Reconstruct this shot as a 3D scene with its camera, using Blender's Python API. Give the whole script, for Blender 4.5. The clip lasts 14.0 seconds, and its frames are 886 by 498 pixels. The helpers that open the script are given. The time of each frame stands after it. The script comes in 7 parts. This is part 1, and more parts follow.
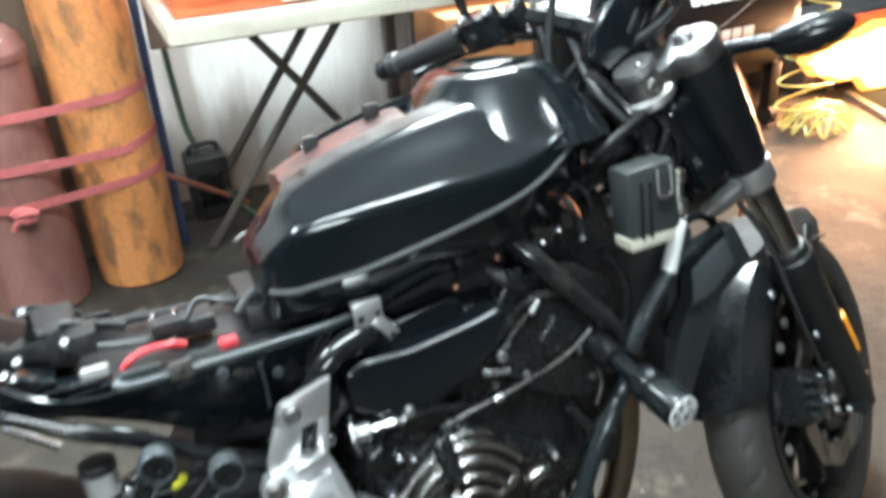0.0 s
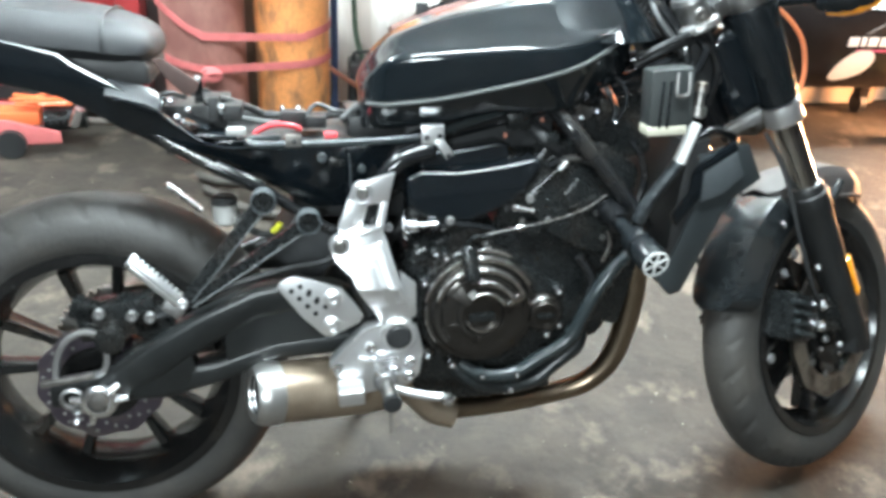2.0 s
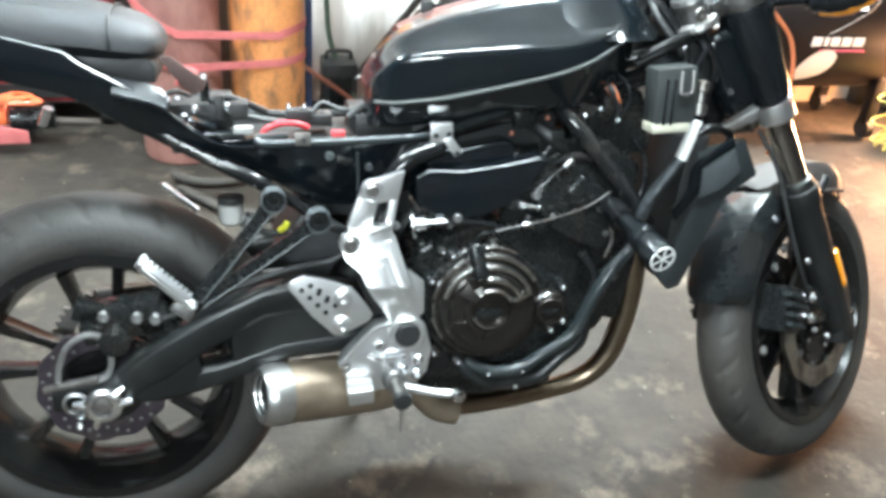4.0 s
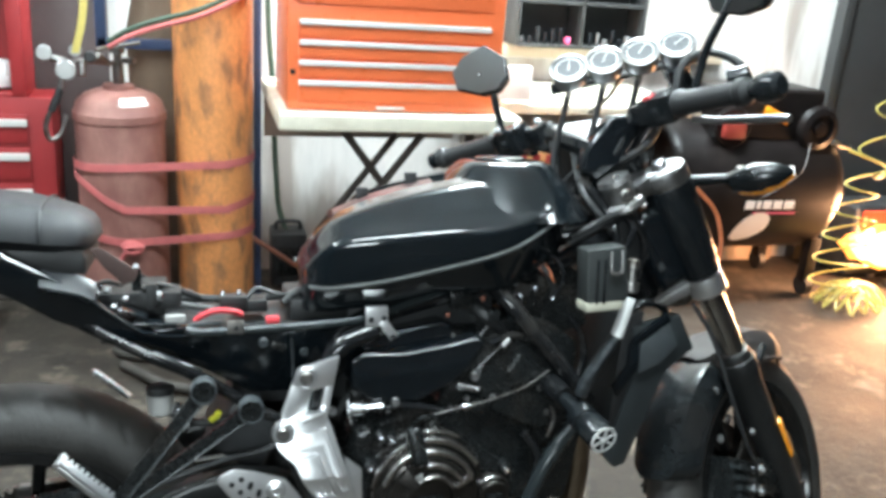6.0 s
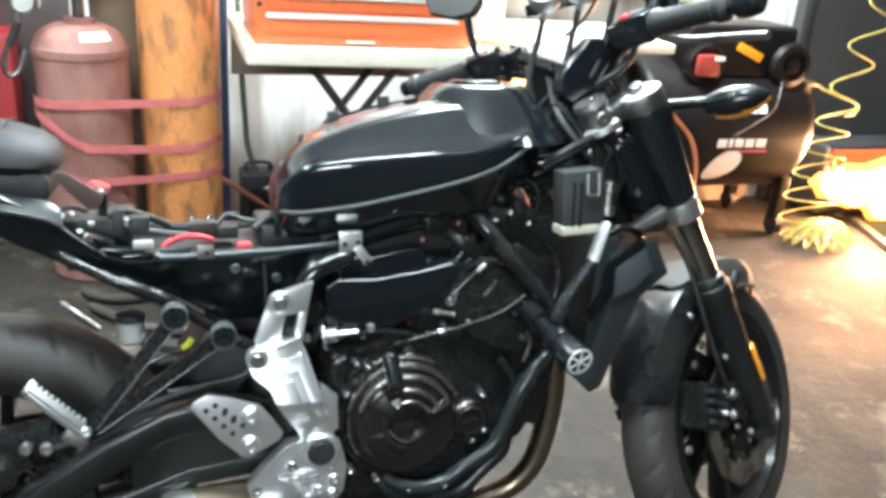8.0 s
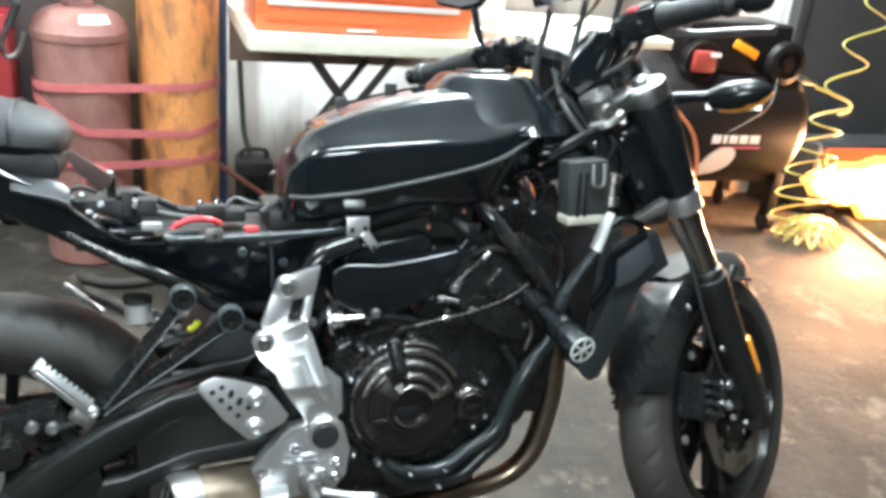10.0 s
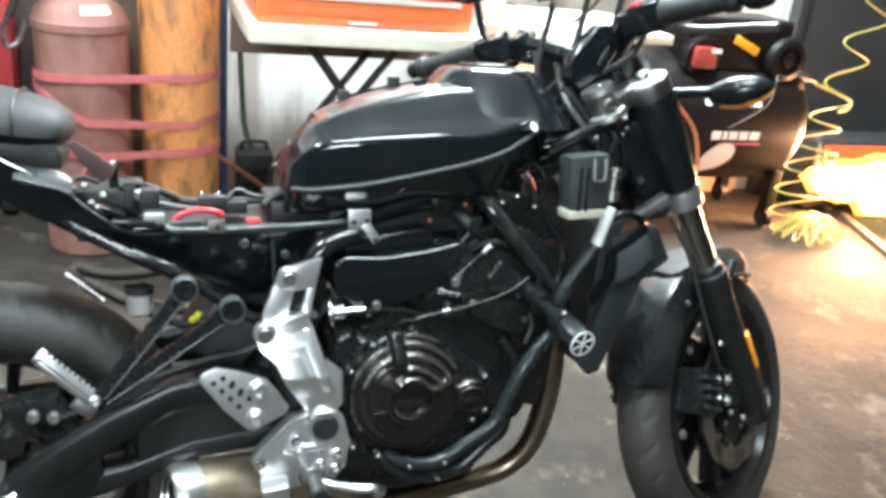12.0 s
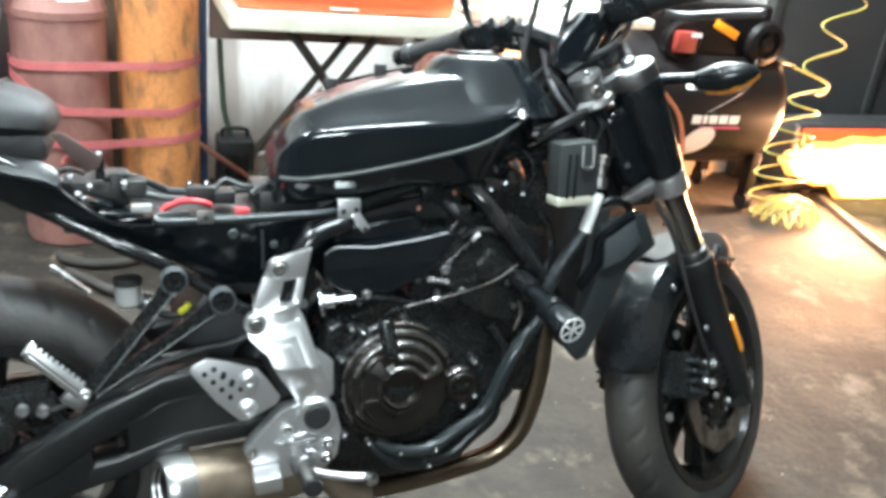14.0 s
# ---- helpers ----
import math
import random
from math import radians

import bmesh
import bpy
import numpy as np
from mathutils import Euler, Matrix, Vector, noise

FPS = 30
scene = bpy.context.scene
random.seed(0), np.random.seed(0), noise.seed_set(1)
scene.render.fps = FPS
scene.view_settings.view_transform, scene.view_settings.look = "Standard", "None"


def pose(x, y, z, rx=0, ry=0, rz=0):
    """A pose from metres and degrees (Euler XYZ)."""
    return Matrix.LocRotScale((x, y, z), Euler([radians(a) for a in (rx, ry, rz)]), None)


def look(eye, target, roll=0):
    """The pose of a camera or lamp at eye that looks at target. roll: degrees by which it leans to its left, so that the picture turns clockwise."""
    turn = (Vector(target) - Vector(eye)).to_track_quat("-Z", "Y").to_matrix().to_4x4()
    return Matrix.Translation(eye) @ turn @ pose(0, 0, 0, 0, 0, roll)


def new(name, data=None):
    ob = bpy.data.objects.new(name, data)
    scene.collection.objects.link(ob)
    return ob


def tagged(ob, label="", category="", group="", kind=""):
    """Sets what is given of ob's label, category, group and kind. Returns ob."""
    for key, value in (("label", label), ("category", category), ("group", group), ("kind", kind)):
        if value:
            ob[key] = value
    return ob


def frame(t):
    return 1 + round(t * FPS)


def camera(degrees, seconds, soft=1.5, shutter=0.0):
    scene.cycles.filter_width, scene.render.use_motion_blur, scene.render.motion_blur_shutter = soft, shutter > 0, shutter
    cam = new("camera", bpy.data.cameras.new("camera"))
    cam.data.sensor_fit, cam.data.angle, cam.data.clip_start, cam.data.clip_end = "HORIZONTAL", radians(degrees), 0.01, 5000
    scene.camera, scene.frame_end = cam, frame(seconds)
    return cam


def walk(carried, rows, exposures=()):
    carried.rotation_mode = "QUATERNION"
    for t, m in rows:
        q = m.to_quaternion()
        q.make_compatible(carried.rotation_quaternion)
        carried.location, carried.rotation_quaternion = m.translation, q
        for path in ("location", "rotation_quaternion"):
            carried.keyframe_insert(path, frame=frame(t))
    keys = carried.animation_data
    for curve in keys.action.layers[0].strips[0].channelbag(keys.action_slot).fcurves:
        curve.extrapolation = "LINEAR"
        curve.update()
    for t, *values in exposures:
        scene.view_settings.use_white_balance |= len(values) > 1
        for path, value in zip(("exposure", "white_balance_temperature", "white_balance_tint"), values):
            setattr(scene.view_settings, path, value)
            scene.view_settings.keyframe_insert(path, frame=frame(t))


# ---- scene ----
cam = camera(54.8, 14.0, soft=3.7, shutter=0.5)
PATH = [
    (0, (0.36, -0.965, 1.314), (1.028, 0.667, 0.369), -3.6),
    (0.5, (0.298, -1.192, 1.286), (0.908, 0.461, 0.34), -4.6),
    (1, (0.295, -1.261, 1.281), (0.851, 0.412, 0.337), 0.7),
    (1.5, (0.398, -1.349, 1.278), (0.771, 0.335, 0.265), 3.0),
    (2, (0.382, -1.385, 1.285), (0.716, 0.324, 0.3), 3.6),
    (4.5, (0.285, -1.365, 1.275), (0.74, 0.319, 0.296), 4.9),
    (5, (0.296, -1.349, 1.267), (0.738, 0.36, 0.327), 4.9),
    (5.5, (0.318, -1.36, 1.322), (0.831, 0.442, 0.622), 5.1),
    (6, (0.331, -1.358, 1.321), (0.877, 0.455, 0.676), 4.3),
    (6.5, (0.332, -1.354, 1.29), (0.895, 0.447, 0.63), 3.9),
    (7, (0.34, -1.357, 1.285), (0.911, 0.417, 0.559), 4.0),
    (7.5, (0.333, -1.356, 1.276), (0.933, 0.407, 0.546), 4.4),
    (8, (0.331, -1.354, 1.272), (0.936, 0.4, 0.526), 4.6),
    (8.5, (0.319, -1.366, 1.27), (0.936, 0.382, 0.518), 4.6),
    (11, (0.293, -1.355, 1.264), (0.932, 0.38, 0.502), 6.6),
    (11.5, (0.29, -1.36, 1.263), (0.934, 0.375, 0.506), 6.5),
    (12, (0.292, -1.361, 1.266), (0.929, 0.37, 0.494), 6.5),
    (12.5, (0.29, -1.36, 1.266), (0.936, 0.368, 0.493), 6.7),
    (13, (0.276, -1.355, 1.261), (0.937, 0.365, 0.485), 6.7),
    (13.5, (0.279, -1.357, 1.267), (0.957, 0.346, 0.468), 6.3),
    (14, (0.275, -1.354, 1.27), (0.958, 0.347, 0.47), 6.6),
]
walk(cam, [(t, look(eye, target, roll)) for t, eye, target, roll in PATH], [(0, 0.85), (0.5, 0.82), (1.0, 1.10), (1.5, 1.37), (2.0, 1.54), (4.5, 1.50), (5.0, 1.48), (5.5, 1.06), (6.0, 0.64), (6.5, 0.66), (8.0, 0.97), (11.0, 0.94), (14.0, 1.01)])

# ---- light ----
world = bpy.data.worlds.new("world")
world.use_nodes = True
world.node_tree.nodes["Background"].inputs[0].default_value = (0.9, 0.95, 1.0, 1)
world.node_tree.nodes["Background"].inputs[1].default_value = 0.16
scene.world = world


def area_lamp(name, eye, target, sx, sy, power, colour):
    data = bpy.data.lights.new(name, "AREA")
    data.shape, data.size, data.size_y, data.energy, data.color = "RECTANGLE", sx, sy, power, colour
    ob = new(name, data)
    ob.matrix_world = look(eye, target)
    return ob


COOL = (0.83, 0.955, 1.0)
# the third fixture is unseen, added to brighten the left floor
for lx, ly, sx, sy, watts in ((0.5, -0.50, 1.3, 0.30, 62), (1.7, 1.42, 1.3, 0.30, 174), (-0.95, 0.70, 0.30, 1.3, 58)):
    area_lamp("tube_light_down", (lx, ly, 2.62), (lx, ly + 0.01, 0), sx, sy, watts, COOL)
    area_lamp("tube_light_up", (lx, ly, 2.70), (lx, ly + 0.01, 4), sx, sy, watts * 0.55, COOL)
# unseen fill panel added behind the camera to light the near side
area_lamp("fill_light_panel", (-0.35, -2.95, 1.90), (0.7, 0.4, 0.6), 0.80, 0.50, 38, COOL)
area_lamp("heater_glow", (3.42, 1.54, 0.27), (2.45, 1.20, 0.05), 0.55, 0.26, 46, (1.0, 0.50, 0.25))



# ---- materials ----
def mat(name, col, rough=0.5, metal=0.0, var=0.25, scale=6.0, bump=0.0, bscale=80.0, coat=0.0, col2=None, patch=0.5, emit=0.0, glass=0.0, rvar=0.15, stretch=None):
    m = bpy.data.materials.new(name)
    m.use_nodes = True
    t = m.node_tree
    b = t.nodes["Principled BSDF"]
    tc = t.nodes.new("ShaderNodeTexCoord")

    def noise_tex(sc, detail=4.0):
        n = t.nodes.new("ShaderNodeTexNoise")
        n.inputs["Scale"].default_value = sc
        n.inputs["Detail"].default_value = detail
        if stretch:
            mp = t.nodes.new("ShaderNodeMapping")
            mp.inputs["Scale"].default_value = stretch
            t.links.new(tc.outputs["Object"], mp.inputs["Vector"])
            t.links.new(mp.outputs[0], n.inputs["Vector"])
        else:
            t.links.new(tc.outputs["Object"], n.inputs["Vector"])
        return n.outputs["Fac"]

    big, small = noise_tex(scale), noise_tex(scale * 9, 6.0)
    mix1 = t.nodes.new("ShaderNodeMix")
    mix1.data_type = "RGBA"
    lo = [c * (1 - var) for c in col]
    hi = [min(1, c * (1 + var)) for c in col]
    mix1.inputs[6].default_value, mix1.inputs[7].default_value = (*lo, 1), (*hi, 1)
    t.links.new(small, mix1.inputs[0])
    ramp = t.nodes.new("ShaderNodeValToRGB")
    ramp.color_ramp.elements[0].position, ramp.color_ramp.elements[1].position = patch - 0.06, patch + 0.10
    t.links.new(big, ramp.inputs[0])
    mix2 = t.nodes.new("ShaderNodeMix")
    mix2.data_type = "RGBA"
    c2 = col2 or [c * (1 - 0.5 * var) for c in col]
    t.links.new(ramp.outputs[0], mix2.inputs[0])
    t.links.new(mix1.outputs[2], mix2.inputs[6])
    mix2.inputs[7].default_value = (*c2, 1)
    t.links.new(mix2.outputs[2], b.inputs["Base Color"])
    rr = t.nodes.new("ShaderNodeMapRange")
    rr.inputs[3].default_value, rr.inputs[4].default_value = max(0.02, rough - rvar), min(1, rough + rvar)
    t.links.new(small, rr.inputs[0])
    t.links.new(rr.outputs[0], b.inputs["Roughness"])
    b.inputs["Metallic"].default_value = metal
    b.inputs["Coat Weight"].default_value = coat
    b.inputs["Coat Roughness"].default_value = 0.06
    if glass:
        b.inputs["Transmission Weight"].default_value = glass
    if emit:
        b.inputs["Emission Color"].default_value = (*col, 1)
        b.inputs["Emission Strength"].default_value = emit
    if bump:
        bp = t.nodes.new("ShaderNodeBump")
        bp.inputs["Strength"].default_value = bump
        bp.inputs["Distance"].default_value = 0.004
        t.links.new(noise_tex(bscale, 5.0), bp.inputs["Height"])
        t.links.new(bp.outputs[0], b.inputs["Normal"])
    return m


M_GLOSS = mat("gloss_black_paint", (0.004, 0.006, 0.0078), 0.15, 0, 0.3, 5, 0, coat=0.2, col2=(0.006, 0.0075, 0.009), patch=0.6, rvar=0.05)
M_TANK = mat("dusty_black_tank_paint", (0.0045, 0.0068, 0.0085), 0.12, 0, 0.35, 7, 0.0, 300, coat=0.15, col2=(0.0075, 0.0098, 0.0115), patch=0.55, rvar=0.05)
# lighter copy of M_ENGINE, lamp highlights put into its colour
M_LITRIB = mat("lit_engine_rib", (0.50, 0.49, 0.475), 0.24, 1, 0.2, 14, 0.05, 260, col2=(0.13, 0.115, 0.10), patch=0.58, rvar=0.08)
M_PIPEGREY = mat("grey_coated_pipe", (0.020, 0.026, 0.028), 0.25, 0.25, 0.12, 12, 0.0, 220, col2=(0.026, 0.031, 0.032), patch=0.55, rvar=0.07)
M_PANEL = mat("smooth_grey_panel_plastic", (0.046, 0.053, 0.057), 0.34, 0, 0.2, 10, 0.02, 300)
M_FORKLEG = mat("matt_black_fork_paint", (0.010, 0.0108, 0.0112), 0.46, 0, 0.3, 12, 0.04, 200)
M_FORKTUBE = mat("worn_chromed_fork_tube", (0.46, 0.45, 0.43), 0.20, 1, 0.15, 22, 0, 100, col2=(0.33, 0.31, 0.29), patch=0.58, rvar=0.06)
M_FOIL = mat("grey_foil_sleeve", (0.075, 0.085, 0.092), 0.36, 0.5, 0.4, 30, 0.7, 70, col2=(0.022, 0.026, 0.029), patch=0.52)
M_SHROUD = mat("grey_black_cover_plastic", (0.022, 0.027, 0.029), 0.36, 0, 0.25, 10, 0.03, 300)
M_FRONTDISC = mat("brushed_disc_steel", (0.50, 0.47, 0.43), 0.30, 1, 0.12, 18, 0.05, 200, col2=(0.22, 0.20, 0.18), patch=0.55, rvar=0.08)
M_WIRE = mat("orange_red_cable", (0.58, 0.17, 0.07), 0.45, 0, 0.15, 20)
M_SATIN = mat("satin_black_plastic", (0.0080, 0.0100, 0.0116), 0.22, 0, 0.35, 9, 0.04, 400, col2=(0.016, 0.017, 0.018), patch=0.6, rvar=0.04)
M_FRAME = mat("black_steel_paint", (0.0085, 0.0092, 0.0102), 0.13, 0, 0.3, 9, 0.05, 200, col2=(0.03, 0.028, 0.026), patch=0.62)
M_HOSEBLK = mat("grey_black_rubber_hose", (0.010, 0.0125, 0.0135), 0.30, 0, 0.25, 10, 0.03, 200, rvar=0.06)
M_DARK = mat("black_rubber_part", (0.015, 0.016, 0.017), 0.5, 0, 0.3, 12, 0.1, 200)
M_TYRE = mat("worn_tyre_rubber", (0.032, 0.0305, 0.0285), 0.60, 0, 0.35, 7, 0.3, 120, col2=(0.046, 0.042, 0.037), patch=0.54)
M_DUST = mat("dusty_black_paint", (0.0085, 0.0100, 0.0104), 0.34, 0, 0.3, 9, 0.0, 120, col2=(0.015, 0.0165, 0.0168), patch=0.56, rvar=0.06)
M_BOXGREY = mat("grey_box_plastic", (0.030, 0.034, 0.034), 0.45, 0, 0.25, 14, 0.05, 200)
M_GUARD = mat("scuffed_gloss_plastic", (0.012, 0.014, 0.0152), 0.19, 0, 0.4, 11, 0.03, 300, col2=(0.020, 0.020, 0.020), patch=0.58, rvar=0.08)
M_RIM = mat("black_cast_rim", (0.010, 0.010, 0.010), 0.20, 0.2, 0.3, 8, 0.05, 150, col2=(0.028, 0.024, 0.020), patch=0.6)
M_ALU = mat("cast_aluminium", (0.76, 0.77, 0.78), 0.34, 0.92, 0.03, 10, 0.0, 400, col2=(0.73, 0.73, 0.74), patch=0.6, rvar=0.02)
M_FLOORHOSE = mat("dusty_beige_hose", (0.050, 0.045, 0.039), 0.8, 0, 0.3, 12, 0.1, 90)
M_SHOULDER = mat("scuffed_grey_black_plastic", (0.016, 0.0175, 0.020), 0.38, 0, 0.4, 16, 0.03, 200, col2=(0.009, 0.010, 0.0115), patch=0.50, rvar=0.12)
M_TAPE = mat("matt_black_tape", (0.0065, 0.0068, 0.0072), 0.5, 0, 0.25, 20, 0.1, 200)
M_STAY = mat("brownish_steel", (0.050, 0.027, 0.023), 0.8, 0.0, 0.3, 16, 0.1, 150)
M_DUSTGUARD = mat("dusty_brown_black_plastic", (0.026, 0.021, 0.019), 0.62, 0, 0.3, 11, 0.02, 200, col2=(0.042, 0.034, 0.030), patch=0.52, rvar=0.1)
M_DULL = mat("dull_aluminium", (0.34, 0.34, 0.34), 0.45, 1, 0.2, 14, 0.15, 200, col2=(0.20, 0.19, 0.18), patch=0.56)
M_CHROME = mat("chromed_steel", (0.80, 0.81, 0.83), 0.24, 1, 0.1, 20, rvar=0.08)
M_DISC = mat("blued_disc_steel", (0.10, 0.085, 0.105), 0.36, 0.9, 0.2, 16, 0.05, 150, col2=(0.16, 0.14, 0.13), patch=0.58)
M_STEEL = mat("dirty_steel", (0.26, 0.25, 0.24), 0.42, 1, 0.25, 16, 0.1, 150, col2=(0.12, 0.10, 0.08), patch=0.55)
M_ENGINE = mat("dark_bronze_engine_paint", (0.060, 0.056, 0.052), 0.26, 0.85, 0.12, 10, 0.0, 260, col2=(0.048, 0.043, 0.039), patch=0.58, rvar=0.03)
M_CASE = mat("black_engine_paint", (0.0105, 0.0120, 0.0124), 0.27, 0.2, 0.15, 12, 0.0, 200, col2=(0.022, 0.020, 0.018), patch=0.58)
M_HEADER = mat("heat_stained_steel", (0.27, 0.215, 0.155), 0.30, 1, 0.12, 5, 0.0, 120, col2=(0.21, 0.16, 0.115), patch=0.50, rvar=0.05)
M_CAP = mat("brushed_muffler_cap", (0.52, 0.52, 0.51), 0.33, 0.95, 0.08, 18, 0.02, 200, rvar=0.05)
M_MUFF = mat("brown_stained_muffler_skin", (0.33, 0.265, 0.200), 0.42, 0.75, 0.2, 9, 0.1, 120, col2=(0.22, 0.17, 0.125), patch=0.54)
M_SEAT = mat("grey_black_vinyl", (0.0068, 0.0078, 0.0096), 0.54, 0, 0.2, 7, 0.35, 500, col2=(0.010, 0.0112, 0.0132), patch=0.56)
M_AMBER = mat("amber_reflector", (0.95, 0.33, 0.02), 0.25, 0, 0.2, 60, 0.1, 300)
M_RED = mat("red_plastic", (0.50, 0.035, 0.045), 0.4, 0, 0.2, 20)
M_WHITE = mat("white_plastic", (0.72, 0.73, 0.72), 0.4, 0, 0.1, 20)
M_CREAM = mat("aged_cream_foam", (0.42, 0.41, 0.33), 0.8, 0, 0.15, 20, 0.3, 150)
M_TANKRED = mat("dusty_red_tank", (0.085, 0.032, 0.029), 0.40, 0, 0.3, 14, 0.05, 100, col2=(0.06, 0.035, 0.032), patch=0.48)
M_COPPER = mat("copper_connector", (0.34, 0.13, 0.085), 0.55, 0.0, 0.3, 40)
M_TRIM = mat("pale_drawer_trim", (0.78, 0.76, 0.72), 0.45, 0.25, 0.05, 20)
M_PALEYELLOW = mat("faded_yellow_webbing", (0.62, 0.50, 0.14), 0.8, 0, 0.15, 60, 0.3, 400)
M_YELLOW = mat("yellow_green_cap", (0.55, 0.55, 0.04), 0.5, 0, 0.2, 20)
M_BOTTLE = mat("cloudy_white_reservoir", (0.29, 0.29, 0.28), 0.35, 0, 0.1, 20)
M_DIAL = mat("grey_dial", (0.115, 0.12, 0.125), 0.30, 0, 0.06, 30, rvar=0.05)
# near white base colour stands in for glare on the display
M_GLARE = mat("display_glare_white", (0.9, 0.92, 0.92), 0.05, 0, 0.05, 20, rvar=0.03, coat=0.5)
M_MIRROR = mat("mirror_glass", (0.88, 0.89, 0.90), 0.03, 1, 0.02, 20, rvar=0.01)


def floor_material():
    m = bpy.data.materials.new("stained_concrete")
    m.use_nodes = True
    t = m.node_tree
    b = t.nodes["Principled BSDF"]
    tc = t.nodes.new("ShaderNodeTexCoord")

    def tex(scale, lo, hi, detail=5.0, rough=0.6):
        n = t.nodes.new("ShaderNodeTexNoise")
        n.inputs["Scale"].default_value, n.inputs["Detail"].default_value, n.inputs["Roughness"].default_value = scale, detail, rough
        r = t.nodes.new("ShaderNodeValToRGB")
        r.color_ramp.elements[0].position, r.color_ramp.elements[1].position = lo, hi
        t.links.new(tc.outputs["Object"], n.inputs["Vector"])
        t.links.new(n.outputs["Fac"], r.inputs[0])
        return r.outputs[0], n.outputs["Fac"]

    def mix(fac, a, b_):
        x = t.nodes.new("ShaderNodeMix")
        x.data_type = "RGBA"
        t.links.new(fac, x.inputs[0])
        for i, v in ((6, a), (7, b_)):
            if isinstance(v, tuple):
                x.inputs[i].default_value = (*v, 1)
            else:
                t.links.new(v, x.inputs[i])
        return x.outputs[2]

    base = mix(tex(1.6, 0.35, 0.65)[0], (0.021, 0.0178, 0.014), (0.050, 0.0412, 0.032))
    base = mix(tex(7.0, 0.40, 0.64, 8.0)[0], base, (0.026, 0.0220, 0.0175))
    base = mix(tex(2.7, 0.53, 0.61, 8.0, 0.68)[0], base, (0.019, 0.0162, 0.0132))
    base = mix(tex(5.5, 0.54, 0.67, 8.0, 0.66)[0], base, (0.092, 0.075, 0.058))
    base = mix(tex(46.0, 0.71, 0.755, 3.0)[0], base, (0.24, 0.22, 0.19))
    base = mix(tex(110.0, 0.68, 0.74, 3.0)[0], base, (0.040, 0.036, 0.030))
    # flaked patches with uneven edges, two sizes
    warp = t.nodes.new("ShaderNodeTexNoise")
    warp.inputs["Scale"].default_value, warp.inputs["Detail"].default_value = 9.0, 5.0
    t.links.new(tc.outputs["Object"], warp.inputs["Vector"])
    shift = t.nodes.new("ShaderNodeVectorMath")
    shift.operation = "MULTIPLY_ADD"
    shift.inputs[1].default_value = (0.22, 0.22, 0.0)
    t.links.new(warp.outputs["Color"], shift.inputs[0])
    t.links.new(tc.outputs["Object"], shift.inputs[2])
    for size, lo, hi in ((7.0, 0.84, 1.22), (22.0, 0.87, 1.16)):
        cell = t.nodes.new("ShaderNodeTexVoronoi")
        cell.inputs["Scale"].default_value = size
        t.links.new(shift.outputs[0], cell.inputs["Vector"])
        span = t.nodes.new("ShaderNodeMapRange")
        span.inputs[3].default_value, span.inputs[4].default_value = lo, hi
        t.links.new(cell.outputs["Color"], span.inputs[0])
        times = t.nodes.new("ShaderNodeVectorMath")
        times.operation = "SCALE"
        t.links.new(base, times.inputs[0])
        t.links.new(span.outputs[0], times.inputs["Scale"])
        base = times.outputs[0]
    t.links.new(base, b.inputs["Base Color"])
    b.inputs["Specular IOR Level"].default_value = 0.3
    rr = t.nodes.new("ShaderNodeMapRange")
    rr.inputs[3].default_value, rr.inputs[4].default_value = 0.58, 0.88
    t.links.new(tex(4.0, 0.3, 0.7)[1], rr.inputs[0])
    t.links.new(rr.outputs[0], b.inputs["Roughness"])
    bp = t.nodes.new("ShaderNodeBump")
    bp.inputs["Strength"].default_value, bp.inputs["Distance"].default_value = 0.45, 0.006
    t.links.new(tex(38.0, 0.3, 0.7, 8.0)[1], bp.inputs["Height"])
    t.links.new(bp.outputs[0], b.inputs["Normal"])
    return m


M_FLOOR = floor_material()
M_WALL = mat("dirty_white_wall", (0.64, 0.62, 0.59), 0.7, 0, 0.12, 2.6, 0.2, 60, col2=(0.36, 0.315, 0.28), patch=0.52, stretch=(2.4, 1, 0.5))
M_BLOCK = mat("unseen_dark_wall", (0.09, 0.09, 0.09), 0.8, 0, 0.2, 2.5, 0.3, 40)
M_CEIL = mat("unseen_grey_ceiling", (0.42, 0.46, 0.47), 0.8, 0, 0.1, 2)
M_ORANGECYL = mat("chipped_orange_paint", (0.70, 0.285, 0.100), 0.5, 0, 0.38, 11, 0.25, 50, col2=(0.27, 0.125, 0.06), patch=0.56, stretch=(1.5, 1.5, 0.65))
M_REDCYL = mat("faded_red_primer", (0.315, 0.150, 0.123), 0.6, 0, 0.28, 6, 0.25, 50, col2=(0.225, 0.096, 0.080), patch=0.52, stretch=(1.3, 1.3, 0.7))
M_STRAP = mat("red_nylon_strap", (0.56, 0.145, 0.140), 0.75, 0, 0.2, 40, 0.3, 500)
M_CHEST = mat("orange_red_chest_paint", (0.80, 0.17, 0.06), 0.32, 0, 0.08, 5, 0.02, 100)
M_CABRED = mat("red_cabinet_paint", (0.33, 0.026, 0.028), 0.45, 0, 0.12, 5, 0.02, 100)
M_TABLE = mat("worn_cream_table_top", (0.70, 0.66, 0.54), 0.5, 0, 0.10, 6, 0.05, 100, col2=(0.58, 0.54, 0.43), patch=0.58)
M_LEG = mat("brown_grey_table_leg", (0.10, 0.085, 0.075), 0.5, 0.3, 0.2, 12)
M_BLUE = mat("dark_blue_post", (0.03, 0.05, 0.11), 0.5, 0, 0.3, 9)
M_HOSE = mat("dark_green_hose", (0.050, 0.085, 0.055), 0.5, 0, 0.2, 30)
